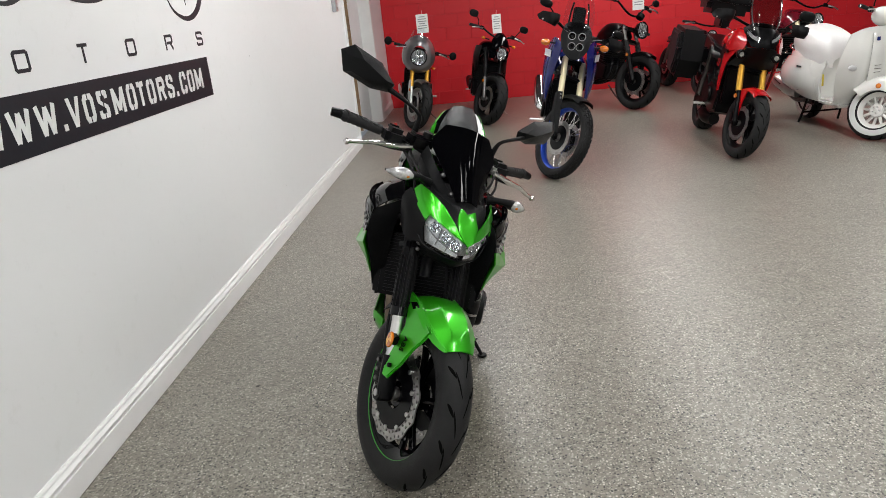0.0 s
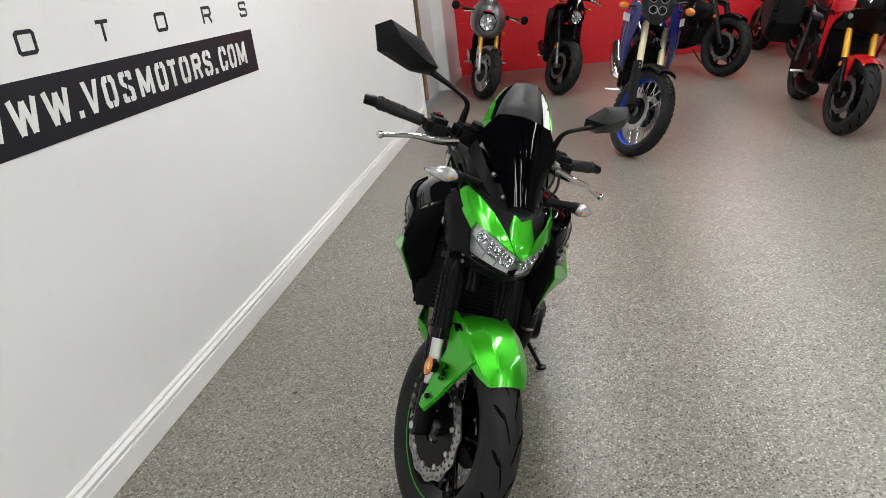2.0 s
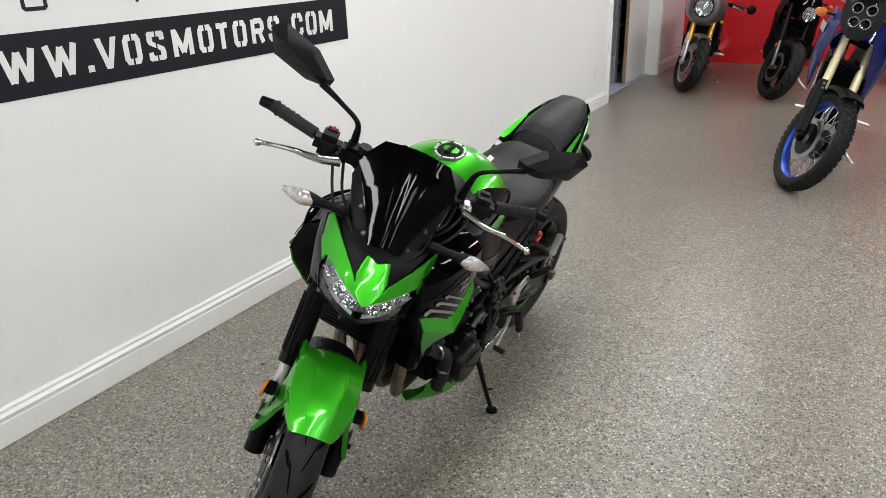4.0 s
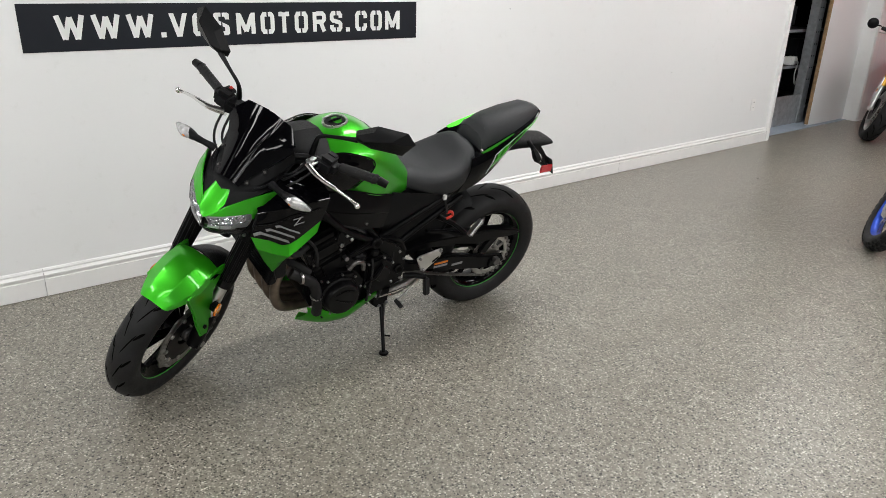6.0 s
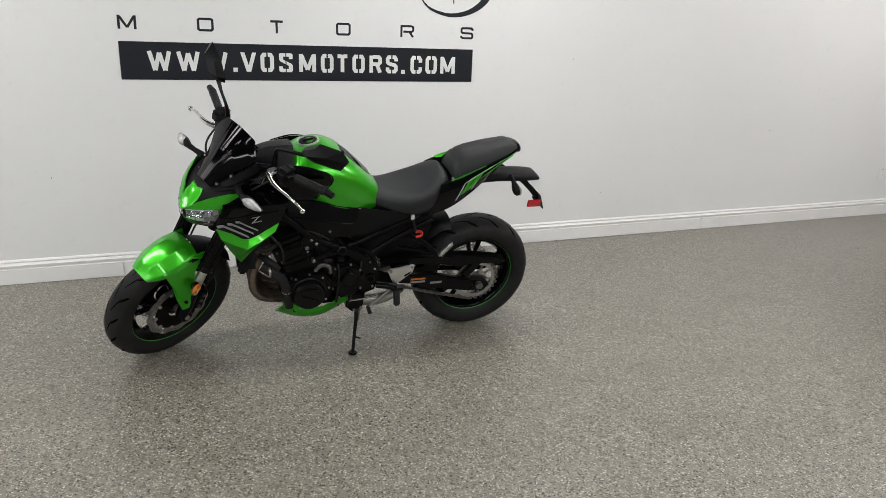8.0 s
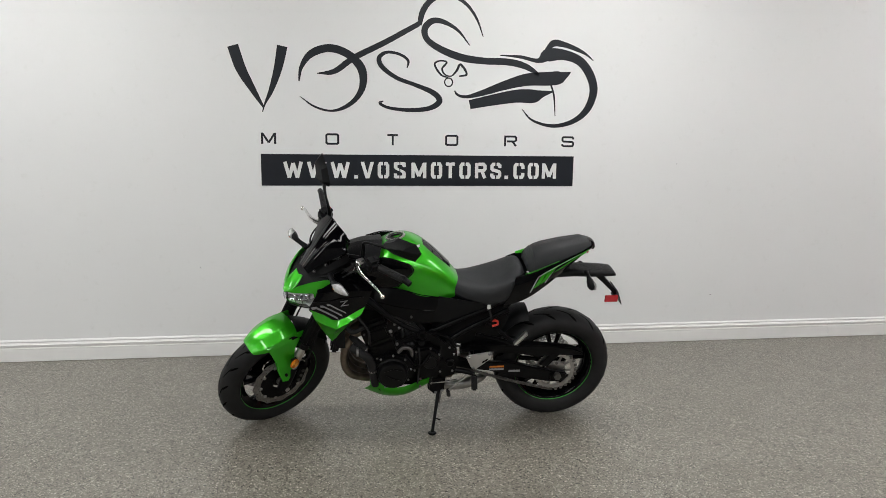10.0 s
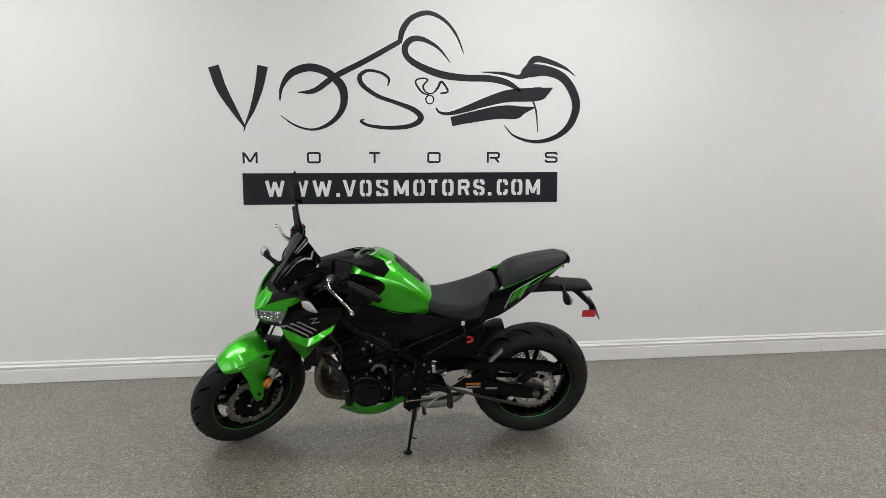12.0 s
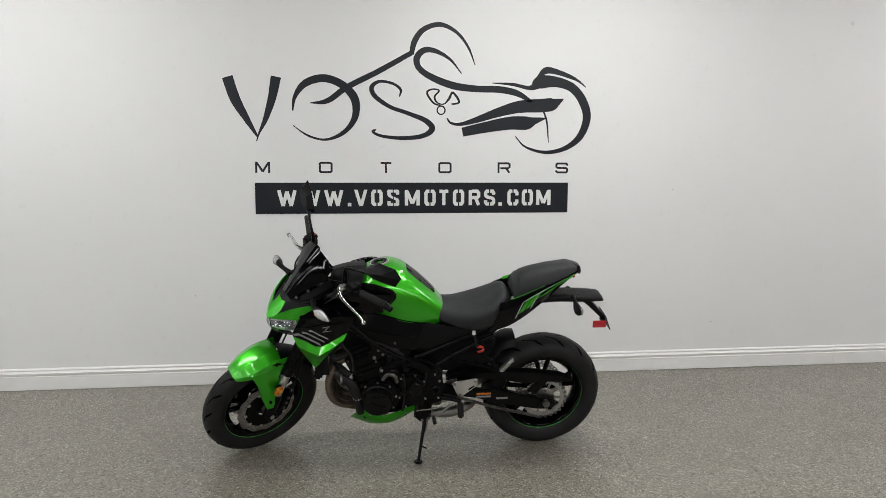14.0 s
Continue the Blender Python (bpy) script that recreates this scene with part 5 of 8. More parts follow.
# seats
bm = skin(mirrored(lowered([
    (0.595, [(0, 0.862), (0.050, 0.857), (0.088, 0.836), (0.100, 0.800), (0.085, 0.780)]),
    (0.520, [(0, 0.848), (0.065, 0.844), (0.114, 0.822), (0.132, 0.780), (0.110, 0.757)]),
    (0.430, [(0, 0.842), (0.085, 0.840), (0.148, 0.826), (0.160, 0.770), (0.130, 0.738)]),
    (0.350, [(0, 0.868), (0.085, 0.866), (0.150, 0.848), (0.158, 0.780), (0.130, 0.740)]),
    (0.290, [(0, 0.912), (0.072, 0.908), (0.126, 0.880), (0.140, 0.820), (0.120, 0.770)]),
    (0.252, [(0, 0.924), (0.056, 0.921), (0.098, 0.898), (0.112, 0.850), (0.100, 0.810)]),
    (0.232, [(0, 0.906), (0.046, 0.903), (0.080, 0.885), (0.092, 0.850), (0.080, 0.820)]),
], 0.008)), 0.012, 4, 4)
b_part("rider_seat", bm, VINYL_SEAT, "black vinyl rider seat", sharp=60)
bm = skin(mirrored(lowered([
    (0.216, [(0, 0.900), (0.048, 0.899), (0.080, 0.895), (0.088, 0.885)]),
    (0.208, [(0, 0.958), (0.046, 0.955), (0.080, 0.934), (0.092, 0.898)]),
    (0.176, [(0, 0.998), (0.050, 0.994), (0.084, 0.962), (0.098, 0.912)]),
    (0.130, [(0, 1.012), (0.056, 1.008), (0.086, 0.982), (0.100, 0.932)]),
    (0.040, [(0, 1.034), (0.054, 1.030), (0.078, 1.006), (0.094, 0.966)]),
    (-0.060, [(0, 1.052), (0.044, 1.049), (0.060, 1.032), (0.074, 1.006)]),
    (-0.108, [(0, 1.042), (0.036, 1.040), (0.048, 1.032), (0.056, 1.020)]),
], 0.008)), 0.012, 1, 1)
bmesh.ops.bevel(bm, geom=[e for e in bm.edges if not e.is_boundary and len(e.link_faces) == 2 and e.calc_face_angle(0) > 0.30], offset=0.005, segments=2, affect="EDGES", clamp_overlap=True)
pse = b_part("passenger_seat", bm, VINYL_SEAT, "black vinyl stepped passenger seat", sharp=40)
part("seat_strap", skin(mirrored([(0.2125, [(0, 0.954), (0.048, 0.951), (0.083, 0.929), (0.095, 0.892)]), (0.190, [(0, 0.981), (0.052, 0.977), (0.0865, 0.948), (0.100, 0.902)])]), 0.004, 1, 1), VINYL_SEAT, pse, "ribbed grab strap")
part("seat_lock", disc(0.007, -0.005, 0.005, 14, m=Matrix.Translation((0.222, 0.106, 0.898)) @ pose(0, 0, 0, 70), bevel=0.002), DARK_STEEL, pse, "bright seat lock")
b_part("seat_pan", box((0.245, 0, 0.838), (0.150, 0.235, 0.075), 0.010), PLASTIC, "black pan under the seats")
# tail
for s in (-1, 1):
    bm = skin([[(0.285, s * 0.060, 0.868), (0.200, s * 0.078, 0.890), (0.060, s * 0.078, 0.950), (-0.060, s * 0.062, 0.996), (-0.118, s * 0.038, 1.020)],
               [(0.285, s * 0.130, 0.880), (0.200, s * 0.136, 0.908), (0.060, s * 0.116, 0.962), (-0.060, s * 0.086, 1.004), (-0.118, s * 0.050, 1.024)]], 0.004, 4, 4)
    tr = b_part("seat_trim", bm, GLOSS_BLACK, "black trim beside the seat", sharp=50)
    # green flash on the upper face of the trim
    rows = []
    for x, yi, zi, yo, zo, f in ((0.238, 0.070, 0.881, 0.134, 0.896, 0.80), (0.200, 0.078, 0.890, 0.136, 0.908, 0.64), (0.130, 0.078, 0.920, 0.127, 0.935, 0.72), (0.070, 0.078, 0.946, 0.118, 0.958, 0.85)):
        rows.append([(x, s * (yi + (yo - yi) * q), zi + (zo - zi) * q + 0.006) for q in (f, 1.02)])
    part("flash", skin(rows, 0.0015, 1, 3), GREEN, tr, "green decal flash")
    bm = skin([[(0.285, s * 0.131, 0.880), (0.200, s * 0.137, 0.909), (0.060, s * 0.117, 0.963), (-0.060, s * 0.087, 1.005), (-0.118, s * 0.051, 1.025)],
               [(0.300, s * 0.150, 0.820), (0.205, s * 0.154, 0.858), (0.085, s * 0.132, 0.918), (-0.040, s * 0.092, 0.982), (-0.115, s * 0.051, 1.008)],
               [(0.340, s * 0.138, 0.725), (0.230, s * 0.138, 0.765), (0.115, s * 0.114, 0.835), (0.000, s * 0.080, 0.925), (-0.095, s * 0.045, 0.988)]], 0.004, 4, 4)
    tc = b_part("tail_cowl", bm, GLOSS_BLACK, "gloss black tail panel with green flashes", sharp=50)
    # decal flashes lie on the outer face, found between its rows
    def on_cowl(x, q):
        top = ((0.285, 0.131, 0.880), (0.200, 0.137, 0.909), (0.060, 0.117, 0.963), (-0.060, 0.087, 1.005), (-0.118, 0.051, 1.025))
        low = ((0.300, 0.150, 0.820), (0.205, 0.154, 0.858), (0.085, 0.132, 0.918), (-0.040, 0.092, 0.982), (-0.115, 0.051, 1.008))
        foot = ((0.340, 0.138, 0.725), (0.230, 0.138, 0.765), (0.115, 0.114, 0.835), (0.000, 0.080, 0.925), (-0.095, 0.045, 0.988))
        hit = []
        for line in (top, low, foot):
            for a, b2 in zip(line, line[1:]):
                if a[0] >= x >= b2[0] or b2 is line[-1]:
                    u = min(max((a[0] - x) / (a[0] - b2[0]), 0), 1)
                    hit.append([a[i] + (b2[i] - a[i]) * u for i in range(3)])
                    break
        a, b2, u = (hit[0], hit[1], q) if q <= 1 else (hit[1], hit[2], q - 1)
        return (x, s * (a[1] + (b2[1] - a[1]) * u + 0.0075), a[2] + (b2[2] - a[2]) * u)

    for corners, mt in (
        (((0.196, 1.42), (0.170, 1.42), (0.118, 0.42), (0.150, 0.42)), GREEN),
        (((0.164, 1.40), (0.132, 1.36), (0.080, 0.42), (0.112, 0.42)), GREEN),
        (((0.150, 0.40), (0.080, 0.44), (-0.085, 0.50), (-0.085, 0.20)), GREEN),
        (((0.108, 0.92), (0.058, 0.98), (-0.070, 0.98), (-0.070, 0.66)), GREEN),
        (((0.212, 1.62), (0.206, 1.62), (0.172, 0.55), (0.178, 0.55)), LIGHT_DECAL),
        (((0.138, 1.56), (0.133, 1.56), (0.096, 0.66), (0.101, 0.66)), LIGHT_DECAL),
        (((0.178, 0.50), (0.170, 0.56), (-0.085, 0.30), (-0.085, 0.24)), LIGHT_DECAL),
    ):
        rows = []
        for i in range(7):
            u = i / 6
            bend = 0.10 * math.sin(math.pi * u)
            rows.append([on_cowl(corners[a][0] + (corners[b2][0] - corners[a][0]) * u, max(corners[a][1] + (corners[b2][1] - corners[a][1]) * u - bend, 0.08)) for a, b2 in ((0, 3), (1, 2))])
        part("flash", skin(rows, 0.0015, 2, 1), mt, tc, "green decal flash" if mt is GREEN else "silver pinline")
bm = skin(mirrored([(-0.095, [(0, 1.038), (0.035, 1.034), (0.052, 1.022)]), (-0.125, [(0, 1.028), (0.032, 1.024), (0.046, 1.012)]), (-0.120, [(0, 0.990), (0.030, 0.990), (0.042, 0.992)])]), 0.004, 3, 3)
tl = b_part("tail_tip", bm, GLOSS_BLACK, "black tail tip")
part("tail_light", box((-0.100, 0, 0.972), (0.012, 0.050, 0.024), 0.005), RED_LENS, tl, "red tail lamp")
bm = skin(mirrored([(0.06, [(0, 0.870), (0.045, 0.865), (0.060, 0.845)]), (-0.03, [(0, 0.880), (0.050, 0.877), (0.060, 0.850)]), (-0.09, [(0, 0.878), (0.054, 0.875), (0.064, 0.850)]), (-0.17, [(0, 0.874), (0.055, 0.871), (0.066, 0.850)]), (-0.240, [(0, 0.868), (0.050, 0.865), (0.060, 0.850)]), (-0.256, [(0, 0.860), (0.045, 0.857), (0.052, 0.848)])]), 0.016, 3, 3)
rf = b_part("rear_fender", bm, PLASTIC, "black rear mudguard stay")
part("plate_arm", prism([(-0.130, 0.856), (-0.185, 0.852), (-0.282, 0.748), (-0.284, 0.712), (-0.256, 0.745), (-0.185, 0.812)], -0.035, 0.035, bevel=0.004), PLASTIC, rf)
part("number_plate_holder", box((0, 0, 0), (0.004, 0.120, 0.085), 0.001, m=Matrix.Translation((-0.292, 0, 0.722)) @ pose(0, 0, 0, 0, 22)), DARK_PLASTIC, rf, "dark plate bracket")
part("reflector", box((-0.246, 0.064, 0.722), (0.070, 0.010, 0.038), 0.003), RED_LENS, rf, "red side reflector")
part("reflector_stay", box((-0.272, 0.030, 0.724), (0.018, 0.060, 0.014), 0.003), PLASTIC, rf)
for s in (-1, 1):
    sg = b_part("turn_signal", tube([(-0.095, s * 0.050, 0.872), (-0.100, s * 0.075, 0.862), (-0.102, s * 0.092, 0.850)], [0.013, 0.010, 0.012], 10, 3), PLASTIC, "black rear turn signal with a clear lens")
    line = [(-0.102, s * 0.086, 0.856), (-0.106, s * 0.096, 0.842), (-0.112, s * 0.106, 0.826), (-0.118, s * 0.114, 0.812), (-0.122, s * 0.120, 0.802)]
    part("signal_shell", tube(line, [0.010, 0.017, 0.021, 0.019, 0.008], 6, 1), PLASTIC, sg)
    part("signal_lens", tube([(x - 0.010, y, z) for x, y, z in line[1:]], [0.006, 0.015, 0.012, 0.004], 12, 3), SIGNAL_LENS, sg, "clear lens")

# black inner bodywork under seat and tank
bm = prism([(0.680, 0.800), (0.560, 0.785), (0.300, 0.790), (0.220, 0.850), (0.180, 0.830), (0.300, 0.700), (0.470, 0.640), (0.560, 0.480), (0.660, 0.560), (0.740, 0.700)], -0.105, 0.105, bevel=0.010)
b_part("battery_tray", bm, PLASTIC, "black inner bodywork under the seat")
bm = prism([(1.120, 0.900), (0.700, 0.800), (0.690, 0.650), (0.900, 0.680), (1.080, 0.720)], -0.120, 0.120, bevel=0.010)
b_part("airbox", bm, PLASTIC, "black airbox under the tank")
# frame
bm = prism([(0.560, 0.480), (0.560, 0.700), (0.360, 0.735), (0.285, 0.640), (0.330, 0.500), (0.430, 0.455)], -0.085, 0.085, bevel=0.012)
b_part("inner_fender", bm, PLASTIC, "black inner mudguard ahead of the rear wheel")
for s in (-1, 1):
    b_part("frame_spar", tube([(1.150, s * 0.060, 0.900), (1.070, s * 0.145, 0.835), (0.985, s * 0.182, 0.775), (0.896, s * 0.186, 0.696), (0.820, s * 0.182, 0.645), (0.745, s * 0.176, 0.606)], [0.028, 0.024, 0.016, 0.0135, 0.013, 0.014], 10, 3), SATIN_BLACK, "black trellis frame tube")
    b_part("frame_tube", tube([(0.858, s * 0.180, 0.556), (0.795, s * 0.184, 0.592), (0.743, s * 0.178, 0.606), (0.670, s * 0.166, 0.592), (0.604, s * 0.156, 0.556), (0.574, s * 0.150, 0.505)], [0.009, 0.011, 0.013, 0.012, 0.013, 0.015], 8, 3, flat=0.8), SATIN_BLACK)
    b_part("frame_tube", tube([(0.905, s * 0.150, 0.745), (0.800, s * 0.165, 0.690), (0.735, s * 0.170, 0.620)], 0.011, 8, 3), SATIN_BLACK)
    b_part("subframe_tube", tube([(0.700, s * 0.150, 0.597), (0.645, s * 0.153, 0.624), (0.525, s * 0.152, 0.679), (0.411, s * 0.145, 0.727), (0.280, s * 0.125, 0.800), (0.10, s * 0.08, 0.900)], 0.012, 10, 4), SATIN_BLACK)
    b_part("subframe_brace", tube([(0.655, s * 0.148, 0.508), (0.602, s * 0.150, 0.548), (0.509, s * 0.150, 0.610), (0.308, s * 0.138, 0.712)], 0.0125, 10, 4), SATIN_BLACK)
    # swingarm pivot casting
    bm = prism([(0.752, 0.528), (0.690, 0.560), (0.600, 0.545), (0.562, 0.500), (0.552, 0.415), (0.566, 0.345), (0.620, 0.325), (0.668, 0.352), (0.660, 0.400), (0.640, 0.450), (0.668, 0.500), (0.750, 0.490)], s * 0.115, s * 0.162, bevel=0.010)
    pv = b_part("pivot_plate", bm, SATIN_BLACK, "black swingarm pivot casting")
    part("pivot_nut", disc(0.022, s * 0.166 - 0.008, s * 0.166 + 0.008, 20, m=Matrix.Translation((0.594, 0, 0.422)), bevel=0.003), SATIN_BLACK, pv)
    part("pivot_hole", disc(0.012, s * 0.175 - 0.002, s * 0.175 + 0.001, 16, m=Matrix.Translation((0.594, 0, 0.422))), GROOVE, pv)
    for x, z in ((0.576, 0.470), (0.580, 0.372), (0.650, 0.540), (0.600, 0.510)):
        bolt((x, s * 0.163, z), 0.0060, pv)
    # engine hanger: a forked casting from the frame lug down to the engine
    bm = prism([(0.866, 0.566), (0.858, 0.545), (0.770, 0.580), (0.700, 0.562), (0.640, 0.530), (0.612, 0.540), (0.660, 0.585), (0.735, 0.628), (0.775, 0.620)], s * 0.176, s * 0.190, bevel=0.005)
    hg = b_part("engine_hanger", bm, SATIN_BLACK, "black engine hanger casting")
    part("hanger_boss", disc(0.024, s * 0.184, s * 0.204, 20, m=Matrix.Translation((0.743, 0, 0.605)), bevel=0.004), SATIN_BLACK, hg)
    part("boss_hole", disc(0.012, s * 0.2045 - 0.001, s * 0.2045 + 0.001, 14, m=Matrix.Translation((0.743, 0, 0.605))), GROOVE, hg)
    bm = prism([(0.915, 0.690), (0.880, 0.690), (0.846, 0.655), (0.848, 0.628), (0.895, 0.612), (0.925, 0.640)], s * 0.180, s * 0.190, bevel=0.004)
    br = b_part("engine_bracket", bm, SATIN_BLACK)
    for x, z, r in ((0.880, 0.668, 0.0070), (0.858, 0.646, 0.0070), (0.899, 0.628, 0.0090)):
        bolt((x, s * 0.191, z), r, br, depth=0.006)
    bolt((0.866, s * 0.178, 0.552), 0.0090, hg, depth=0.014)
    # airbox side cover
    bm = skin([[(0.985, s * 0.150, 0.845), (0.880, s * 0.165, 0.850), (0.760, s * 0.150, 0.805), (0.650, s * 0.130, 0.775)],
               [(0.975, s * 0.180, 0.790), (0.880, s * 0.196, 0.770), (0.770, s * 0.180, 0.740), (0.680, s * 0.155, 0.715)],
               [(0.930, s * 0.180, 0.715), (0.860, s * 0.190, 0.690), (0.770, s * 0.178, 0.668), (0.700, s * 0.160, 0.650)]], 0.006, 4, 4)
    sco = b_part("side_cover", bm, SATIN_BLACK, "satin black cover under the tank", sharp=45)
    part("cover_edge", tube([(0.985, s * 0.152, 0.847), (0.880, s * 0.168, 0.851), (0.760, s * 0.153, 0.808), (0.655, s * 0.133, 0.778)], 0.0028, 8, 4), GLOSS_BLACK, sco)
    part("cover_seam", tube([(0.972, s * 0.182, 0.788), (0.880, s * 0.1975, 0.769), (0.770, s * 0.182, 0.740), (0.684, s * 0.157, 0.716)], 0.0020, 6, 4), GLOSS_BLACK, sco)
    bolt((0.800, s * 0.190, 0.705), 0.006, sco, material=DARK_STEEL)
    bm = skin([[(0.660, s * 0.130, 0.785), (0.540, s * 0.140, 0.765), (0.400, s * 0.142, 0.745)],
               [(0.680, s * 0.150, 0.725), (0.560, s * 0.152, 0.715), (0.430, s * 0.150, 0.722)],
               [(0.700, s * 0.158, 0.655), (0.600, s * 0.150, 0.655), (0.470, s * 0.148, 0.700)]], 0.005, 3, 3)
    b_part("seat_side_cover", bm, PLASTIC, "black plastic panel under the seat")
for y in (-0.035, 0.035):
    b_part("head_gusset", tube([(1.175, y, 0.95), (1.155, y, 0.82), (1.05, y * 2, 0.72)], 0.022, 8), SATIN_BLACK)
b_part("steering_head", tube([(1.175, 0, 0.955), (1.255, 0, 0.785)], 0.034, 16, 1), SATIN_BLACK, "steering head")

# engine
def tilted(x, z):
    """Places a block on the cylinders' slant, x across it and z along it from the crankcase."""
    return Matrix.Translation((0.900, 0, 0.455)) @ pose(0, 0, 0, 0, 22) @ Matrix.Translation((x, 0, z))


eng = b_part("cylinder_block", box((0, 0, 0), (0.150, 0.320, 0.140), 0.010, m=tilted(0, 0.055)), ENGINE, "black four-cylinder block")
for k in range(5):
    part("fin", box((0, 0, 0), (0.158, 0.330, 0.004), 0.0015, m=tilted(0, 0.005 + 0.022 * k)), ENGINE, eng)
part("cylinder_head", box((0, 0, 0), (0.160, 0.345, 0.078), 0.010, m=tilted(0, 0.158)), ENGINE, eng)
part("head_gasket", box((0, 0, 0), (0.166, 0.350, 0.008), 0.002, m=tilted(0, 0.118)), SATIN_BLACK, eng)
part("cam_cover", box((0, 0, 0), (0.142, 0.350, 0.046), 0.014, m=tilted(0, 0.216)), SATIN_BLACK, eng)
part("cover_rim", box((0, 0, 0), (0.150, 0.360, 0.010), 0.003, m=tilted(0, 0.197)), SATIN_BLACK, eng)
for s in (-1, 1):
    part("head_cap", box((0.005, s * 0.174, 0), (0.105, 0.012, 0.050), 0.005, m=tilted(0, 0.158)), SATIN_BLACK, eng)
    part("head_rib", box((0.0, s * 0.178, 0), (0.120, 0.006, 0.004), 0.001, m=tilted(0, 0.130)), ENGINE, eng)
    part("side_pad", box((-0.01, s * 0.164, 0), (0.090, 0.010, 0.070), 0.006, m=tilted(0, 0.060)), SATIN_BLACK, eng)
    for dx, dz in ((0.060, 0.130), (-0.060, 0.130), (0.062, 0.185), (-0.058, 0.190), (0.055, 0.030), (-0.062, 0.030)):
        q = tilted(dx, dz).translation
        bolt((q.x, s * 0.178, q.z), 0.0050, eng, material=DARK_STEEL)
bm = prism([(1.010, 0.470), (1.020, 0.400), (0.985, 0.320), (0.880, 0.275), (0.720, 0.280), (0.640, 0.310), (0.620, 0.400), (0.640, 0.500), (0.720, 0.545), (0.860, 0.500)], -0.155, 0.155, bevel=0.018)
case = b_part("crankcase", bm, ENGINE, "black crankcase")
part("generator_cover", lathe([(0.0001, 0.240), (0.052, 0.240), (0.066, 0.236), (0.073, 0.226), (0.075, 0.205), (0.082, 0.200), (0.084, 0.150), (0.0001, 0.150)], 44, m=Matrix.Translation((0.887, 0, 0.392))), ENGINE, case, "round black generator cover")
part("cover_ridge", tube([(0.842, 0.241, 0.428), (0.885, 0.243, 0.440), (0.930, 0.241, 0.424)], 0.0022, 6), SATIN_BLACK, case)
part("cover_ridge", tube([(0.846, 0.241, 0.372), (0.885, 0.243, 0.385), (0.925, 0.241, 0.405)], 0.0022, 6), SATIN_BLACK, case)
bm = prism([(0.990, 0.440), (0.975, 0.345), (0.915, 0.300), (0.840, 0.300), (0.785, 0.350), (0.775, 0.430), (0.820, 0.490), (0.905, 0.500)], 0.150, 0.196, bevel=0.010)
part("side_casing", bm, SATIN_BLACK, case)
for i in range(9):
    a = 2 * math.pi * i / 9 + 0.2
    bolt((0.887 + 0.094 * math.cos(a), 0.198, 0.396 + 0.094 * math.sin(a)), 0.0055, case)
part("sprocket_cover", prism([(0.775, 0.520), (0.700, 0.535), (0.650, 0.500), (0.640, 0.400), (0.680, 0.350), (0.750, 0.350), (0.775, 0.430)], 0.15, 0.200, bevel=0.012), SATIN_BLACK, case)
part("cover_disc", disc(0.036, 0.198, 0.210, 28, m=Matrix.Translation((0.700, 0, 0.450)), bevel=0.004), ENGINE, case)
part("cover_arm", tube([(0.775, 0.205, 0.425), (0.735, 0.210, 0.448), (0.702, 0.208, 0.500)], [0.006, 0.010, 0.008], 8, 3), SATIN_BLACK, case)
part("starter", tube([(0.845, 0.02, 0.520), (0.845, 0.165, 0.520)], 0.030, 16, 1), ENGINE, case)
for x, z in ((0.770, 0.512), (0.655, 0.495), (0.648, 0.395), (0.745, 0.352), (0.70, 0.530), (0.776, 0.405)):
    bolt((x, 0.201, z), 0.0052, case)
part("clutch_cover", lathe([(0.0001, -0.235), (0.070, -0.235), (0.092, -0.222), (0.098, -0.150), (0.0001, -0.150)], 40, m=Matrix.Translation((0.77, 0, 0.43))), ENGINE, case, "black clutch cover")
part("water_pump", blob((0.800, 0.170, 0.540), (0.032, 0.03, 0.026)), SATIN_BLACK, case)
for i, pts in enumerate((
    [(0.790, 0.195, 0.490), (0.800, 0.202, 0.528), (0.835, 0.205, 0.540), (0.860, 0.200, 0.510)],
    [(1.091, 0.170, 0.535), (1.050, 0.188, 0.510), (1.010, 0.195, 0.480), (0.990, 0.195, 0.430), (0.978, 0.188, 0.360), (0.970, 0.175, 0.310)],
    [(1.090, 0.120, 0.560), (1.050, 0.165, 0.545), (1.020, 0.175, 0.520)],
    [(1.120, 0.16, 0.640), (1.080, 0.18, 0.620), (1.030, 0.17, 0.640)],
    [(0.760, 0.205, 0.540), (0.752, 0.210, 0.470), (0.760, 0.205, 0.330)],
    [(1.060, 0.175, 0.700), (1.010, 0.195, 0.640), (1.000, 0.198, 0.560)],
    [(0.640, 0.170, 0.560), (0.655, 0.190, 0.470), (0.700, 0.195, 0.310)],
    [(0.930, 0.180, 0.720), (0.860, 0.192, 0.700), (0.800, 0.185, 0.660)],
)):
    b_part("hose", tube(pts, (0.010, 0.0215, 0.017, 0.012, 0.005, 0.006, 0.004, 0.005)[i], 10), RUBBER if i else DARK_STEEL, "rubber hose" if i else "steel coolant pipe")
for x, z in ((1.060, 0.515), (0.985, 0.405)):
    b_part("hose_clip", lathe([(0.0225, -0.005), (0.024, -0.005), (0.024, 0.005), (0.0225, 0.005)], 20, m=Matrix.Translation((x, 0.190, z)) @ pose(0, 0, 0, 0, 0, 90 if x > 1.0 else 0) @ pose(0, 0, 0, 0 if x > 1.0 else 90)), STEEL)
b_part("sensor", box((0.745, 0.195, 0.560), (0.030, 0.020, 0.024), 0.004), PLASTIC)
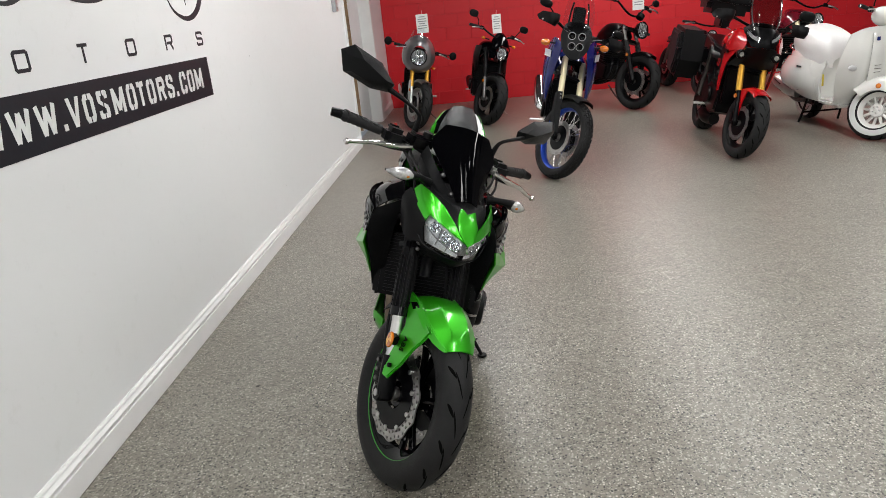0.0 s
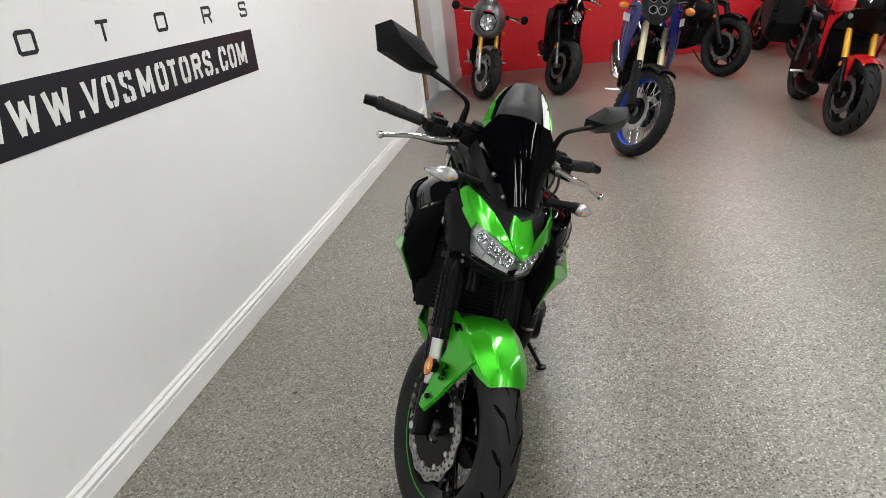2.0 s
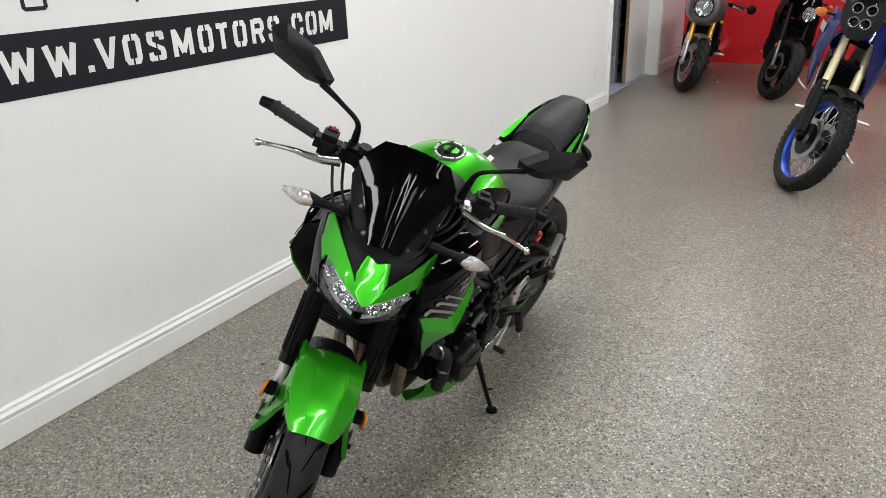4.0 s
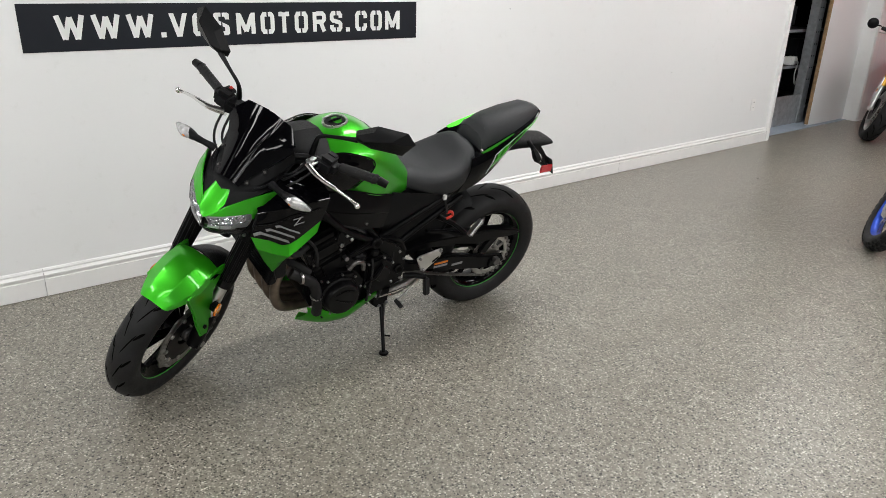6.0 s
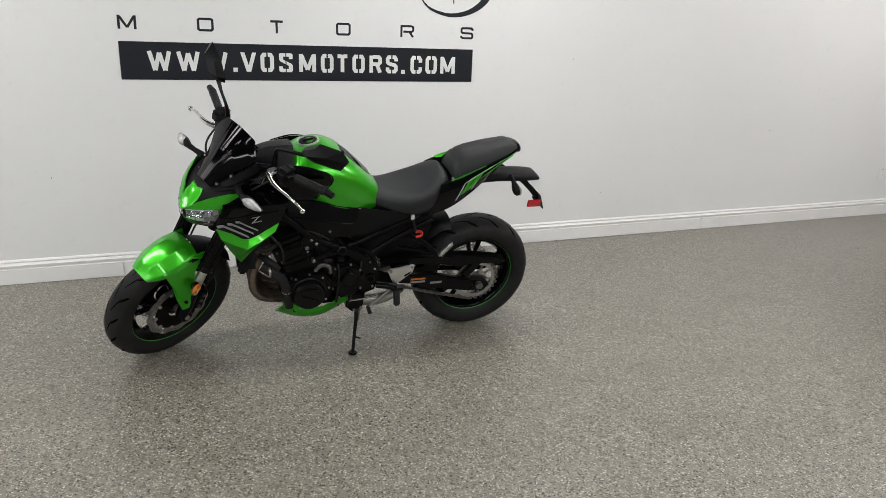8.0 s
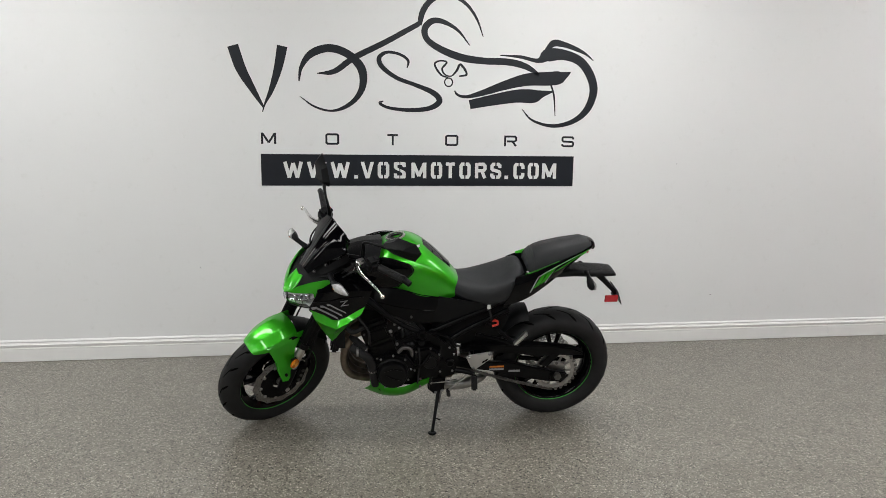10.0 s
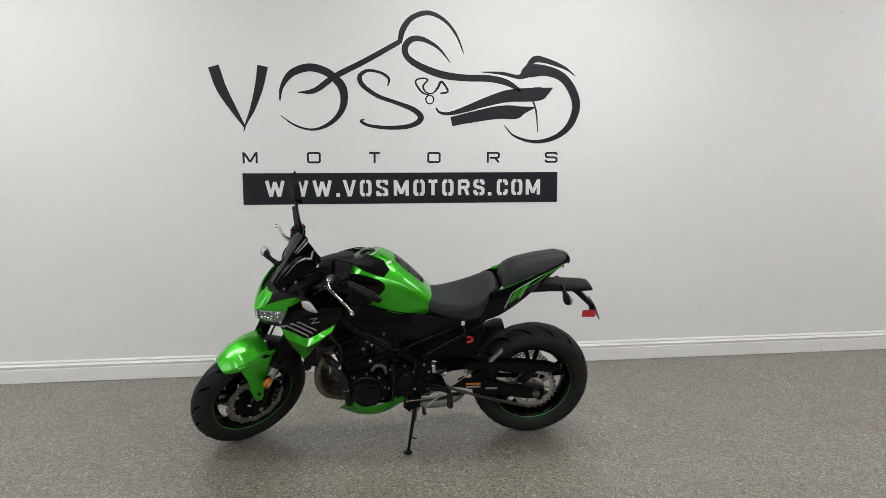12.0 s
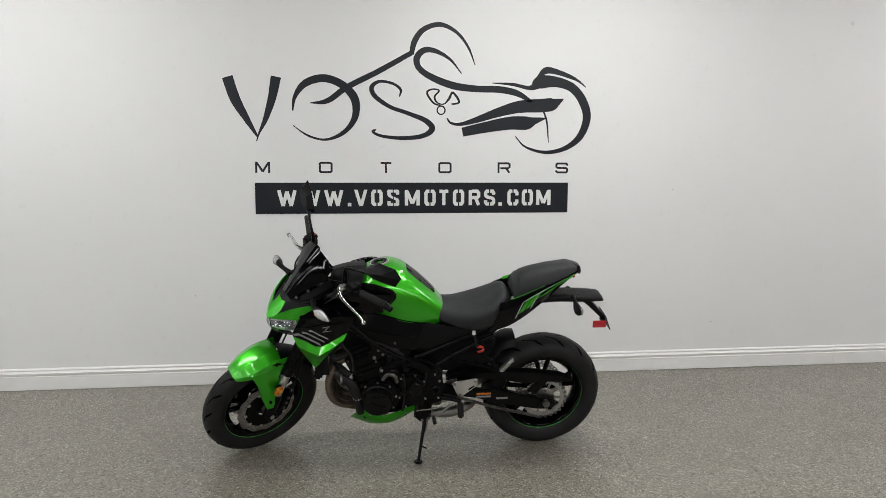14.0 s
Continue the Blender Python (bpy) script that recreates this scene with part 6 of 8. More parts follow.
# radiator
rad = b_part("radiator", box((0, 0, 0), (0.030, 0.350, 0.230), 0.006, m=Matrix.Translation((1.150, 0, 0.620)) @ pose(0, 0, 0, 0, -14)), SATIN_BLACK, "black radiator")
for k in range(18):
    part("cooling_fin", box((0, 0, 0), (0.006, 0.300, 0.003), 0.0, m=Matrix.Translation((1.150, 0, 0.620)) @ pose(0, 0, 0, 0, -14) @ Matrix.Translation((0.017, 0, -0.101 + 0.0119 * k))), SATIN_BLACK, rad)
for s in (-1, 1):
    part("radiator_tank", box((0, 0, 0), (0.040, 0.030, 0.235), 0.010, m=Matrix.Translation((1.148, s * 0.172, 0.620)) @ pose(0, 0, 0, 0, -14)), PLASTIC, rad)

# side shrouds
for s in (-1, 1):
    bm = skin([[(1.278, s * 0.224, 0.770), (1.215, s * 0.238, 0.750), (1.148, s * 0.248, 0.726), (1.090, s * 0.245, 0.754), (1.024, s * 0.236, 0.791)],
               [(1.258, s * 0.232, 0.722), (1.210, s * 0.252, 0.704), (1.157, s * 0.272, 0.690), (1.104, s * 0.264, 0.718), (1.042, s * 0.250, 0.756)],
               [(1.222, s * 0.214, 0.650), (1.202, s * 0.222, 0.640), (1.176, s * 0.230, 0.640), (1.148, s * 0.228, 0.655), (1.112, s * 0.228, 0.678)],
               [(1.184, s * 0.203, 0.588), (1.182, s * 0.204, 0.586), (1.176, s * 0.205, 0.592), (1.162, s * 0.208, 0.608), (1.144, s * 0.212, 0.634)]], 0.005, 1, 1)
    sh = b_part("shroud_wing", bm, GREEN, "candy green radiator shroud wing", sharp=9)
    bm = skin([[(1.245, s * 0.208, 0.848), (1.180, s * 0.236, 0.866), (1.090, s * 0.240, 0.874), (0.990, s * 0.222, 0.868)],
               [(1.264, s * 0.220, 0.808), (1.205, s * 0.240, 0.806), (1.115, s * 0.251, 0.812), (1.005, s * 0.234, 0.830)],
               [(1.279, s * 0.226, 0.772), (1.215, s * 0.241, 0.752), (1.148, s * 0.251, 0.728), (1.024, s * 0.238, 0.794)]], 0.005, 3, 3)
    zp = b_part("shroud_panel", bm, GLOSS_BLACK, "gloss black shroud panel with grey stripes", sharp=40)
    part("panel_lip", tube([(1.250, s * 0.207, 0.846), (1.182, s * 0.238, 0.868), (1.090, s * 0.242, 0.876), (0.992, s * 0.224, 0.870)], 0.0035, 8, 4), GLOSS_BLACK, zp)
    part("panel_crease", tube([(1.266, s * 0.2225, 0.812), (1.205, s * 0.2425, 0.822), (1.130, s * 0.2535, 0.842), (1.030, s * 0.240, 0.846)], 0.0018, 6, 4), SATIN_BLACK, zp)
    for line, wd in (([(1.272, 0.782), (1.250, 0.788), (1.200, 0.765), (1.150, 0.740)], 0.0105), ([(1.232, 0.797), (1.216, 0.798), (1.174, 0.778), (1.131, 0.755)], 0.0090), ([(1.200, 0.808), (1.186, 0.809), (1.150, 0.790), (1.113, 0.770)], 0.0075)):
        rows = []
        for x, z in line:
            y = min(0.2315 + (1.278 - x) * 0.185, 0.2550)
            rows.append([(x + wd * 0.2, s * y, z + wd / 2), (x - wd * 0.2, s * (y + 0.001), z - wd / 2)])
        part("stripe", skin(rows, 0.003, 1, 1), GREY_DECAL, zp, "grey stripe")
    for pts in ([(1.138, 0.826), (1.104, 0.834)], [(1.108, 0.832), (1.136, 0.803)], [(1.134, 0.804), (1.098, 0.812)]):
        part("emblem_bar", tube([(pts[0][0], s * 0.2505, pts[0][1]), (pts[1][0], s * 0.2535, pts[1][1])], 0.0018, 6, 1), EMBLEM, zp, "silver emblem stroke")
    b_part("shroud_top", skin([[(1.240, s * 0.110, 0.900), (1.120, s * 0.130, 0.920), (1.000, s * 0.140, 0.915)], [(1.245, s * 0.165, 0.880), (1.130, s * 0.200, 0.895), (0.985, s * 0.195, 0.885)], [(1.246, s * 0.207, 0.846), (1.130, s * 0.237, 0.866), (0.990, s * 0.221, 0.866)]], 0.004, 3, 3), GLOSS_BLACK, "gloss black shroud top", sharp=50)
    b_part("shroud_front", skin([[(1.247, s * 0.206, 0.845), (1.230, s * 0.115, 0.890)], [(1.276, s * 0.221, 0.775), (1.215, s * 0.135, 0.780)], [(1.221, s * 0.203, 0.652), (1.185, s * 0.150, 0.650)], [(1.184, s * 0.200, 0.591), (1.160, s * 0.160, 0.580)], [(1.168, s * 0.192, 0.535), (1.154, s * 0.165, 0.535)]], 0.005, 2, 3), PLASTIC, "black front of the shroud")
    b_part("inner_shroud", skin([[(1.245, s * 0.190, 0.800), (1.100, s * 0.190, 0.830)], [(1.185, s * 0.190, 0.640), (1.120, s * 0.185, 0.660)], [(1.165, s * 0.184, 0.535), (1.118, s * 0.180, 0.530)]], 0.006, 2, 3), PLASTIC, "black inner radiator guard")

# exhaust
for y in (-0.118, -0.040, 0.040, 0.118):
    b_part("header_pipe", tube([(1.040, y, 0.590), (1.090, y, 0.550), (1.126, y, 0.455), (1.112, y * 0.90, 0.352), (1.040, y * 0.65, 0.290), (0.860, y * 0.45, 0.262)], 0.0200, 14, 5), EXHAUST, "heat-stained header pipe")
b_part("collector", tube([(0.90, 0.0, 0.262), (0.78, -0.02, 0.240), (0.66, -0.06, 0.225), (0.56, -0.10, 0.215)], [0.055, 0.048, 0.045, 0.055], 16, 4), EXHAUST, "steel exhaust collector")
muf = b_part("muffler", tube([(0.60, -0.105, 0.215), (0.52, -0.120, 0.225), (0.36, -0.165, 0.285), (0.22, -0.195, 0.345)], [0.055, 0.070, 0.072, 0.050], 20, 4, flat=0.8), STEEL, "short steel muffler")
part("muffler_guard", tube([(0.50, -0.165, 0.250), (0.38, -0.215, 0.300), (0.24, -0.235, 0.355)], [0.02, 0.034, 0.02], 12, 3), SATIN_BLACK, muf)
b_part("exhaust_chamber", tube([(0.66, 0.02, 0.205), (0.60, 0.035, 0.200), (0.50, 0.045, 0.206), (0.41, 0.025, 0.226), (0.37, 0.0, 0.236)], [0.020, 0.030, 0.032, 0.028, 0.018], 18, 4, flat=0.85), STEEL, "bright steel exhaust chamber")
# belly pan
for s in (-1, 1):
    bm = skin([[(1.000, s * 0.150, 0.322), (0.953, s * 0.192, 0.330), (0.920, s * 0.200, 0.312), (0.830, s * 0.202, 0.306), (0.750, s * 0.198, 0.336), (0.698, s * 0.184, 0.346)],
               [(0.996, s * 0.148, 0.288), (0.950, s * 0.188, 0.288), (0.900, s * 0.198, 0.272), (0.830, s * 0.198, 0.270), (0.760, s * 0.187, 0.294), (0.700, s * 0.180, 0.316)],
               [(1.025, s * 0.104, 0.236), (0.950, s * 0.150, 0.232), (0.900, s * 0.162, 0.228), (0.830, s * 0.166, 0.232), (0.765, s * 0.164, 0.258), (0.708, s * 0.164, 0.298)],
               [(0.985, s * 0.060, 0.226), (0.940, s * 0.090, 0.222), (0.900, s * 0.100, 0.220), (0.830, s * 0.105, 0.224), (0.765, s * 0.110, 0.244), (0.712, s * 0.115, 0.288)]], 0.004, 2, 2)
    bp_ = b_part("belly_pan", bm, GREEN, "candy green belly pan", sharp=24)
    part("pan_vent", disc(0.010, s * 0.1845 - 0.004, s * 0.1845 + 0.004, 16, m=Matrix.Translation((0.945, 0, 0.290))), GLOSS_BLACK, bp_)
    bolt((0.745, s * 0.1895, 0.300), 0.006, bp_, material=DARK_STEEL)

# swingarm, chain and rear hangings
for s in (-1, 1):
    bm = prism([(0.600, 0.450), (0.500, 0.412), (0.373, 0.398), (0.289, 0.400), (0.070, 0.342), (-0.030, 0.322), (-0.045, 0.298), (-0.020, 0.274), (0.065, 0.272), (0.241, 0.306), (0.385, 0.348), (0.500, 0.365), (0.600, 0.390)], s * 0.112, s * 0.142, bevel=0.006)
    arm = b_part("swingarm", bm, SATIN_BLACK, "black swingarm")
    part("axle_block", box((0.020, s * 0.145, 0.300), (0.075, 0.012, 0.045), 0.004), SATIN_BLACK, arm)
    part("axle_nut", disc(0.020, s * 0.152 - 0.010, s * 0.152 + 0.014, 6, m=Matrix.Translation((0.020, 0, 0.314))), DARK_STEEL, arm)
    if s > 0:
        part("warning_label", box((0.345, 0.1425, 0.375), (0.075, 0.001, 0.010), 0.0), AMBER, arm, "orange warning label")
        part("print_bar", box((0.345, 0.1425, 0.358), (0.075, 0.001, 0.010), 0.0), GREY_DECAL, arm)
        part("print_bar", box((0.250, 0.1425, 0.346), (0.060, 0.001, 0.012), 0.0), GREY_DECAL, arm)
b_part("swingarm_bridge", box((0.43, 0, 0.42), (0.10, 0.26, 0.06), 0.015), SATIN_BLACK)
bm = prism([(0.540, 0.480), (0.460, 0.505), (0.250, 0.494), (0.078, 0.487), (-0.053, 0.466), (-0.113, 0.440), (-0.113, 0.424), (-0.056, 0.424), (0.045, 0.430), (0.131, 0.420), (0.247, 0.446), (0.459, 0.468), (0.540, 0.450)], 0.085, 0.135, bevel=0.006)
cg = b_part("chain_guard", bm, SATIN_BLACK, "black chain guard")
part("guard_strut", prism([(0.060, 0.432), (0.010, 0.426), (0.070, 0.350), (0.112, 0.365)], 0.105, 0.125, bevel=0.004), SATIN_BLACK, cg)
bm = skin(mirrored([(0.350, [(0, 0.500), (0.06, 0.495), (0.09, 0.470)]), (0.310, [(0, 0.585), (0.06, 0.578), (0.092, 0.550)]), (0.240, [(0, 0.645), (0.06, 0.636), (0.092, 0.605)]), (0.185, [(0, 0.655), (0.055, 0.645), (0.088, 0.615)])]), 0.005, 3, 3)
b_part("hugger", bm, PLASTIC, "black rear hugger")
# chain: two runs of links
link = None
runs = [((0.610, 0.485), (0.040, 0.426), False), ((0.610, 0.385), (0.040, 0.200), True)]
for (xa, za), (xb, zb), low in runs:
    count = 34
    ang = math.degrees(math.atan2(zb - za, xb - xa))
    for i in range(count):
        t = (i + 0.5) / count
        x, z = xa + (xb - xa) * t, za + (zb - za) * t - (0.012 * math.sin(math.pi * t) if low else 0)
        m = Matrix.Translation((x, 0.101, z)) @ pose(0, 0, 0, 0, -ang) @ Matrix.Diagonal((1, 1.0 if i % 2 else 0.72, 1, 1))
        if link is None:
            lk = box((0, 0.006, 0), (0.0165, 0.003, 0.012), 0.001, seg=1)
            box((0, -0.006, 0), (0.0165, 0.003, 0.012), 0.001, lk, seg=1)
            disc(0.0048, -0.008, 0.008, 8, lk, Matrix.Translation((0.006, 0, 0)))
            link = part("chain_link", lk, DARK_STEEL, bike, "greasy steel chain link", m)
        else:
            again(link, m)
bm = bmesh.new()
for i in range(14):
    a = radians(-95 + i * 14)
    box((0.020 + 0.114 * -math.cos(a), 0.101, 0.314 + 0.114 * math.sin(a)), (0.016, 0.016, 0.014), 0.001, bm, seg=1)
b_part("chain_wrap", bm, DARK_STEEL, "chain round the sprocket")
# shock
b_part("shock_spring", tube([(0.52 + 0.004 * i + 0.028 * math.cos(i * 1.1), 0.028 * math.sin(i * 1.1), 0.46 + 0.0032 * i) for i in range(46)], 0.006, 6, 2), RED_PART, "coil spring")
# pegs and levers
for s in (-1, 1):
    bm = prism([(0.515, 0.460), (0.500, 0.472), (0.393, 0.488), (0.384, 0.482), (0.391, 0.444), (0.464, 0.385), (0.484, 0.392)], s * 0.172, s * 0.182, bevel=0.003)
    pp = b_part("heel_plate", bm, ALUMINIUM, "brushed alloy heel plate")
    part("plate_slot", prism([(0.432, 0.432), (0.402, 0.452), (0.403, 0.443), (0.430, 0.423)], s * 0.1815, s * 0.184), GROOVE, pp)
    for x, z in ((0.500, 0.460), (0.398, 0.478), (0.472, 0.396)):
        bolt((x, s * 0.184, z), 0.007, pp)
    peg = box((0, 0, 0), (0.030, 0.022, 0.082), 0.006, m=Matrix.Translation((0.472, s * 0.222, 0.335)) @ pose(0, 0, 0, 14 * s, 2))
    pg = b_part("footpeg", peg, RUBBER, "rubber-topped folding footpeg")
    part("peg_bracket", tube([(0.560, s * 0.160, 0.372), (0.510, s * 0.185, 0.378), (0.474, s * 0.210, 0.378)], [0.014, 0.013, 0.012], 10, 3), SATIN_BLACK, pg)
    part("feeler", tube([(0.470, s * 0.232, 0.296), (0.468, s * 0.236, 0.276)], [0.004, 0.005], 8, 1), ALUMINIUM, pg)
    lv = tube([(0.500, s * 0.190, 0.362), (0.540, s * 0.200, 0.335), (0.598, s * 0.205, 0.284)], [0.010, 0.0075, 0.007], 8, 3, flat=0.7)
    lvo = b_part("shift_lever" if s > 0 else "brake_pedal", lv, ALUMINIUM, "alloy foot lever")
    part("toe_rubber", tube([(0.602, s * 0.198, 0.278), (0.602, s * 0.240, 0.274)], 0.010, 12, 1), RUBBER, lvo)
    # passenger peg on its triangle
    bm = tube([(0.420, s * 0.148, 0.635), (0.350, s * 0.165, 0.600), (0.284, s * 0.190, 0.548)], [0.013, 0.011, 0.012], 8, 3)
    tube([(0.470, s * 0.150, 0.575), (0.390, s * 0.162, 0.562), (0.284, s * 0.190, 0.544)], [0.009, 0.009, 0.011], 8, 3, bm)
    b_part("peg_hanger", bm, SATIN_BLACK, "black passenger peg hanger")
    turn = Matrix.Translation((0.252, s * 0.205, 0.582)) @ pose(0, 0, 0, 0, 47, 6 * s)
    bm = box((0, 0, 0), (0.092, 0.026, 0.012), 0.004, m=turn)
    pk = b_part("passenger_peg", bm, ALUMINIUM, "ribbed alloy passenger peg")
    for k in range(9):
        part("tooth", box((-0.036 + 0.009 * k, 0, -0.008), (0.0045, 0.026, 0.008), 0.001, m=turn), ALUMINIUM, pk)
b_part("gear_rod", tube([(0.560, 0.195, 0.338), (0.620, 0.198, 0.330), (0.690, 0.195, 0.322)], 0.0045, 8), CHROME)
b_part("shift_arm", tube([(0.690, 0.190, 0.322), (0.695, 0.190, 0.365)], 0.007, 8, 1), SATIN_BLACK)
b_part("helmet_lock", tube([(0.395, 0.166, 0.660), (0.372, 0.172, 0.664), (0.366, 0.172, 0.644), (0.392, 0.170, 0.634)], 0.006, 8, 4), RED_PART, "red strap clip")
b_part("strap_end", box((0.414, 0.158, 0.735), (0.016, 0.012, 0.022), 0.002), PAPER, "white strap tag")
b_part("strap", tube([(0.412, 0.160, 0.725), (0.402, 0.166, 0.690), (0.396, 0.168, 0.662)], 0.006, 6), RUBBER)
# side stand
st = b_part("side_stand", tube([(0.640, 0.120, 0.262), (0.648, 0.165, 0.228), (0.665, 0.222, 0.152), (0.683, 0.281, 0.080)], [0.015, 0.011, 0.0085, 0.008], 10, 3), SATIN_BLACK, "black side stand")
part("stand_foot", disc(0.021, -0.005, 0.005, 18, m=Matrix.Translation((0.684, 0.284, 0.0775)) @ pose(0, 0, 0, LEAN + 90), bevel=0.002), SATIN_BLACK, st)
part("stand_spring", tube([(0.625, 0.150, 0.270), (0.645, 0.185, 0.190)], 0.005, 8, 1), DARK_STEEL, st)
part("stand_tang", tube([(0.668, 0.236, 0.135), (0.640, 0.250, 0.131)], 0.004, 6, 1), SATIN_BLACK, st)
sb = b_part("stand_bracket", prism([(0.700, 0.330), (0.610, 0.330), (0.618, 0.235), (0.668, 0.225), (0.700, 0.255)], 0.090, 0.160, bevel=0.008), SATIN_BLACK)
for x, z in ((0.625, 0.250), (0.660, 0.240), (0.685, 0.300)):
    bolt((x, 0.162, z), 0.007, sb)

# ---- the motorcycles along the red wall ----
def stand_up(front, heading, wb, lean):
    """The pose of a machine whose front tyre touches the ground at front."""
    h = radians(heading)
    return pose(front[0] - wb * math.sin(h), front[1] + wb * math.cos(h), 0) @ pose(0, 0, 0, 0, 0, -90 + heading) @ pose(0, 0, 0, -lean)


class Chassis:
    """The running gear that every one of these motorcycles has."""

    def __init__(self, name, label, front, heading, wb, rf, rr, wf, wr, rake=25, steer=22, lean=9, fork_off=0.04, category="motorcycle", size=1.0):
        self.ob = thing(name, label, category, stand_up(front, heading, wb * size, lean) @ Matrix.Scale(size, 4), "motorcycles for sale")
        self.wb, self.rf, self.rr, self.wf, self.wr = wb, rf, rr, wf, wr
        a = radians(rake)
        self.up, self.fore = Vector((-math.sin(a), 0, math.cos(a))), Vector((math.cos(a), 0, math.sin(a)))
        self.axle = Vector((wb, 0, rf))
        piv = self.axle - self.fore * fork_off
        self.turn = Matrix.Translation(piv) @ Matrix.Rotation(radians(steer), 4, self.up) @ Matrix.Translation(-piv)

    def at(self, t, side=0.0, ahead=0.0):
        return self.axle + self.up * t + self.fore * ahead + Vector((0, side, 0))

    def p(self, name, bm, mat, label="", sharp=38):
        return part(name, bm, mat, self.ob, label, sharp=sharp)

    def f(self, name, bm, mat, label="", sharp=38):
        return part(name, bm, mat, self.ob, label, self.turn, sharp)

    def wheels(self, kind, mat, mat_rear=None, bead_f=0.216, bead_r=0.216, knobs=False, label=""):
        make = spoke_wheel if kind == "spoke" else cast_wheel
        fw = make("front_wheel", self.rf, self.wf, bead_f, self.axle, self.ob, mat, m=self.turn, knobs=knobs, label=label)
        rw = make("rear_wheel", self.rr, self.wr, bead_r, (0, 0, self.rr), self.ob, mat_rear or mat, knobs=knobs, label=label)
        for s in (-1, 1):
            part("brake_disc", petal_disc(0.105, 0.148, 0.005, s * (self.wf * 0.5 + 0.004), 30), STEEL, fw, "steel brake disc")
            part("disc_carrier", lathe([(0.04, s * 0.055), (0.108, s * (self.wf * 0.5)), (0.108, s * (self.wf * 0.5 + 0.006)), (0.04, s * 0.061)], 32, closed=True), SATIN_BLACK, fw)
        part("brake_disc", petal_disc(0.08, 0.12, 0.005, -self.wr * 0.45, 28), STEEL, rw, "steel brake disc")

    def fork(self, tube_mat, lower_mat, upside_down=True, width=0.10, length=0.62, split=0.30):
        for s in (-1, 1):
            y = s * width
            leg = self.f("fork_leg", tube([self.at(split, y, 0.01), self.at(length, y, 0.01)], 0.027 if upside_down else 0.021, 16, 1), tube_mat, "fork leg")
            part("slider", tube([self.at(0.0, y, 0.01), self.at(split, y, 0.01)], 0.021 if upside_down else 0.030, 16, 1), lower_mat, leg)
            part("axle_foot", box(self.at(0.0, y, 0.0), (0.05, 0.05, 0.06), 0.012), lower_mat, leg)
            part("brake_caliper", box((0, 0, 0), (0.055, 0.055, 0.11), 0.012, m=Matrix.Translation(self.at(0.07, s * (width - 0.03), -0.075)) @ pose(0, 0, 0, 0, -20)), SATIN_BLACK, leg, "brake caliper")
            part("reflector", disc(0.020, -0.004, 0.004, 16, m=Matrix.Translation(self.at(split - 0.05, s * (width + 0.028), 0.012)), bevel=0.001), AMBER, leg, "amber reflector")
        for t in (length - 0.17, length - 0.01):
            self.f("fork_yoke", box((0, 0, 0), (0.07, 2 * width + 0.06, 0.035), 0.012, m=Matrix.Translation(self.at(t, 0, -0.01)) @ pose(0, 0, 0, 0, -25)), SATIN_BLACK, "fork yoke")

    def fender(self, mat, gap=0.03, back=0.45, front=0.75, width=0.075, label=""):
        rows = []
        R = self.rf + gap
        for i in range(8):
            a = math.pi / 2 - front + (front + back) * i / 7
            c, sn = math.cos(a), math.sin(a)
            rows.append([(self.axle.x + (R - d) * c, y, self.axle.z + (R - d) * sn) for y, d in ((-width, 0.045), (-width * 0.75, 0.012), (0, 0), (width * 0.75, 0.012), (width, 0.045))])
        self.f("front_fender", skin(rows, 0.004, 3, 2), mat, label or "front mudguard", 50)

    def bars(self, z, x, width, rise=0.0, back=0.06, grip=0.12, guards=False, mat=SATIN_BLACK):
        pts = [(x - back, s * w, zz) for s, w, zz in ((1, width, z + rise * 0.9), (1, width * 0.62, z + rise), (1, width * 0.3, z + rise * 0.3), (1, 0.05, z), (-1, 0.05, z), (-1, width * 0.3, z + rise * 0.3), (-1, width * 0.62, z + rise), (-1, width, z + rise * 0.9))]
        pts = [(px + back * (1 - abs(py) / width), py, pz) for px, py, pz in pts]
        self.f("handlebar", tube(pts, 0.012, 10, 4), mat, "handlebar")
        for s in (-1, 1):
            e = Vector((x - back, s * width, z + rise * 0.9))
            i = Vector((x - back * 0.68, s * (width - grip), z + rise))
            self.f("grip", tube([e, i], 0.0175, 12, 1), RUBBER, "rubber grip")
            self.f("switch_box", box(i + Vector((0.01, -s * 0.03, 0)), (0.05, 0.055, 0.045), 0.010), PLASTIC, "switch housing")
            lev = tube([i + Vector((0.05, -s * 0.02, -0.005)), i + Vector((0.075, s * 0.05, -0.012)), i + Vector((0.065, s * 0.13, -0.03))], [0.011, 0.009, 0.008], 8, 4, flat=0.7)
            self.f("lever", lev, ALUMINIUM, "alloy lever")
            if guards:
                g = skin([[i + Vector((0.06, -s * 0.03, 0.05)), i + Vector((0.13, s * 0.02, 0.055)), i + Vector((0.14, s * 0.09, 0.05)), e + Vector((0.08, s * 0.02, 0.04))],
                          [i + Vector((0.08, -s * 0.02, 0.0)), i + Vector((0.15, s * 0.02, 0.0)), i + Vector((0.155, s * 0.09, 0.0)), e + Vector((0.02, s * 0.025, 0.0))],
                          [i + Vector((0.06, -s * 0.01, -0.04)), i + Vector((0.12, s * 0.02, -0.05)), i + Vector((0.12, s * 0.09, -0.045)), e + Vector((0.06, s * 0.02, -0.03))]], 0.006, 3, 3)
                self.f("hand_guard", g, PLASTIC, "black plastic hand guard")

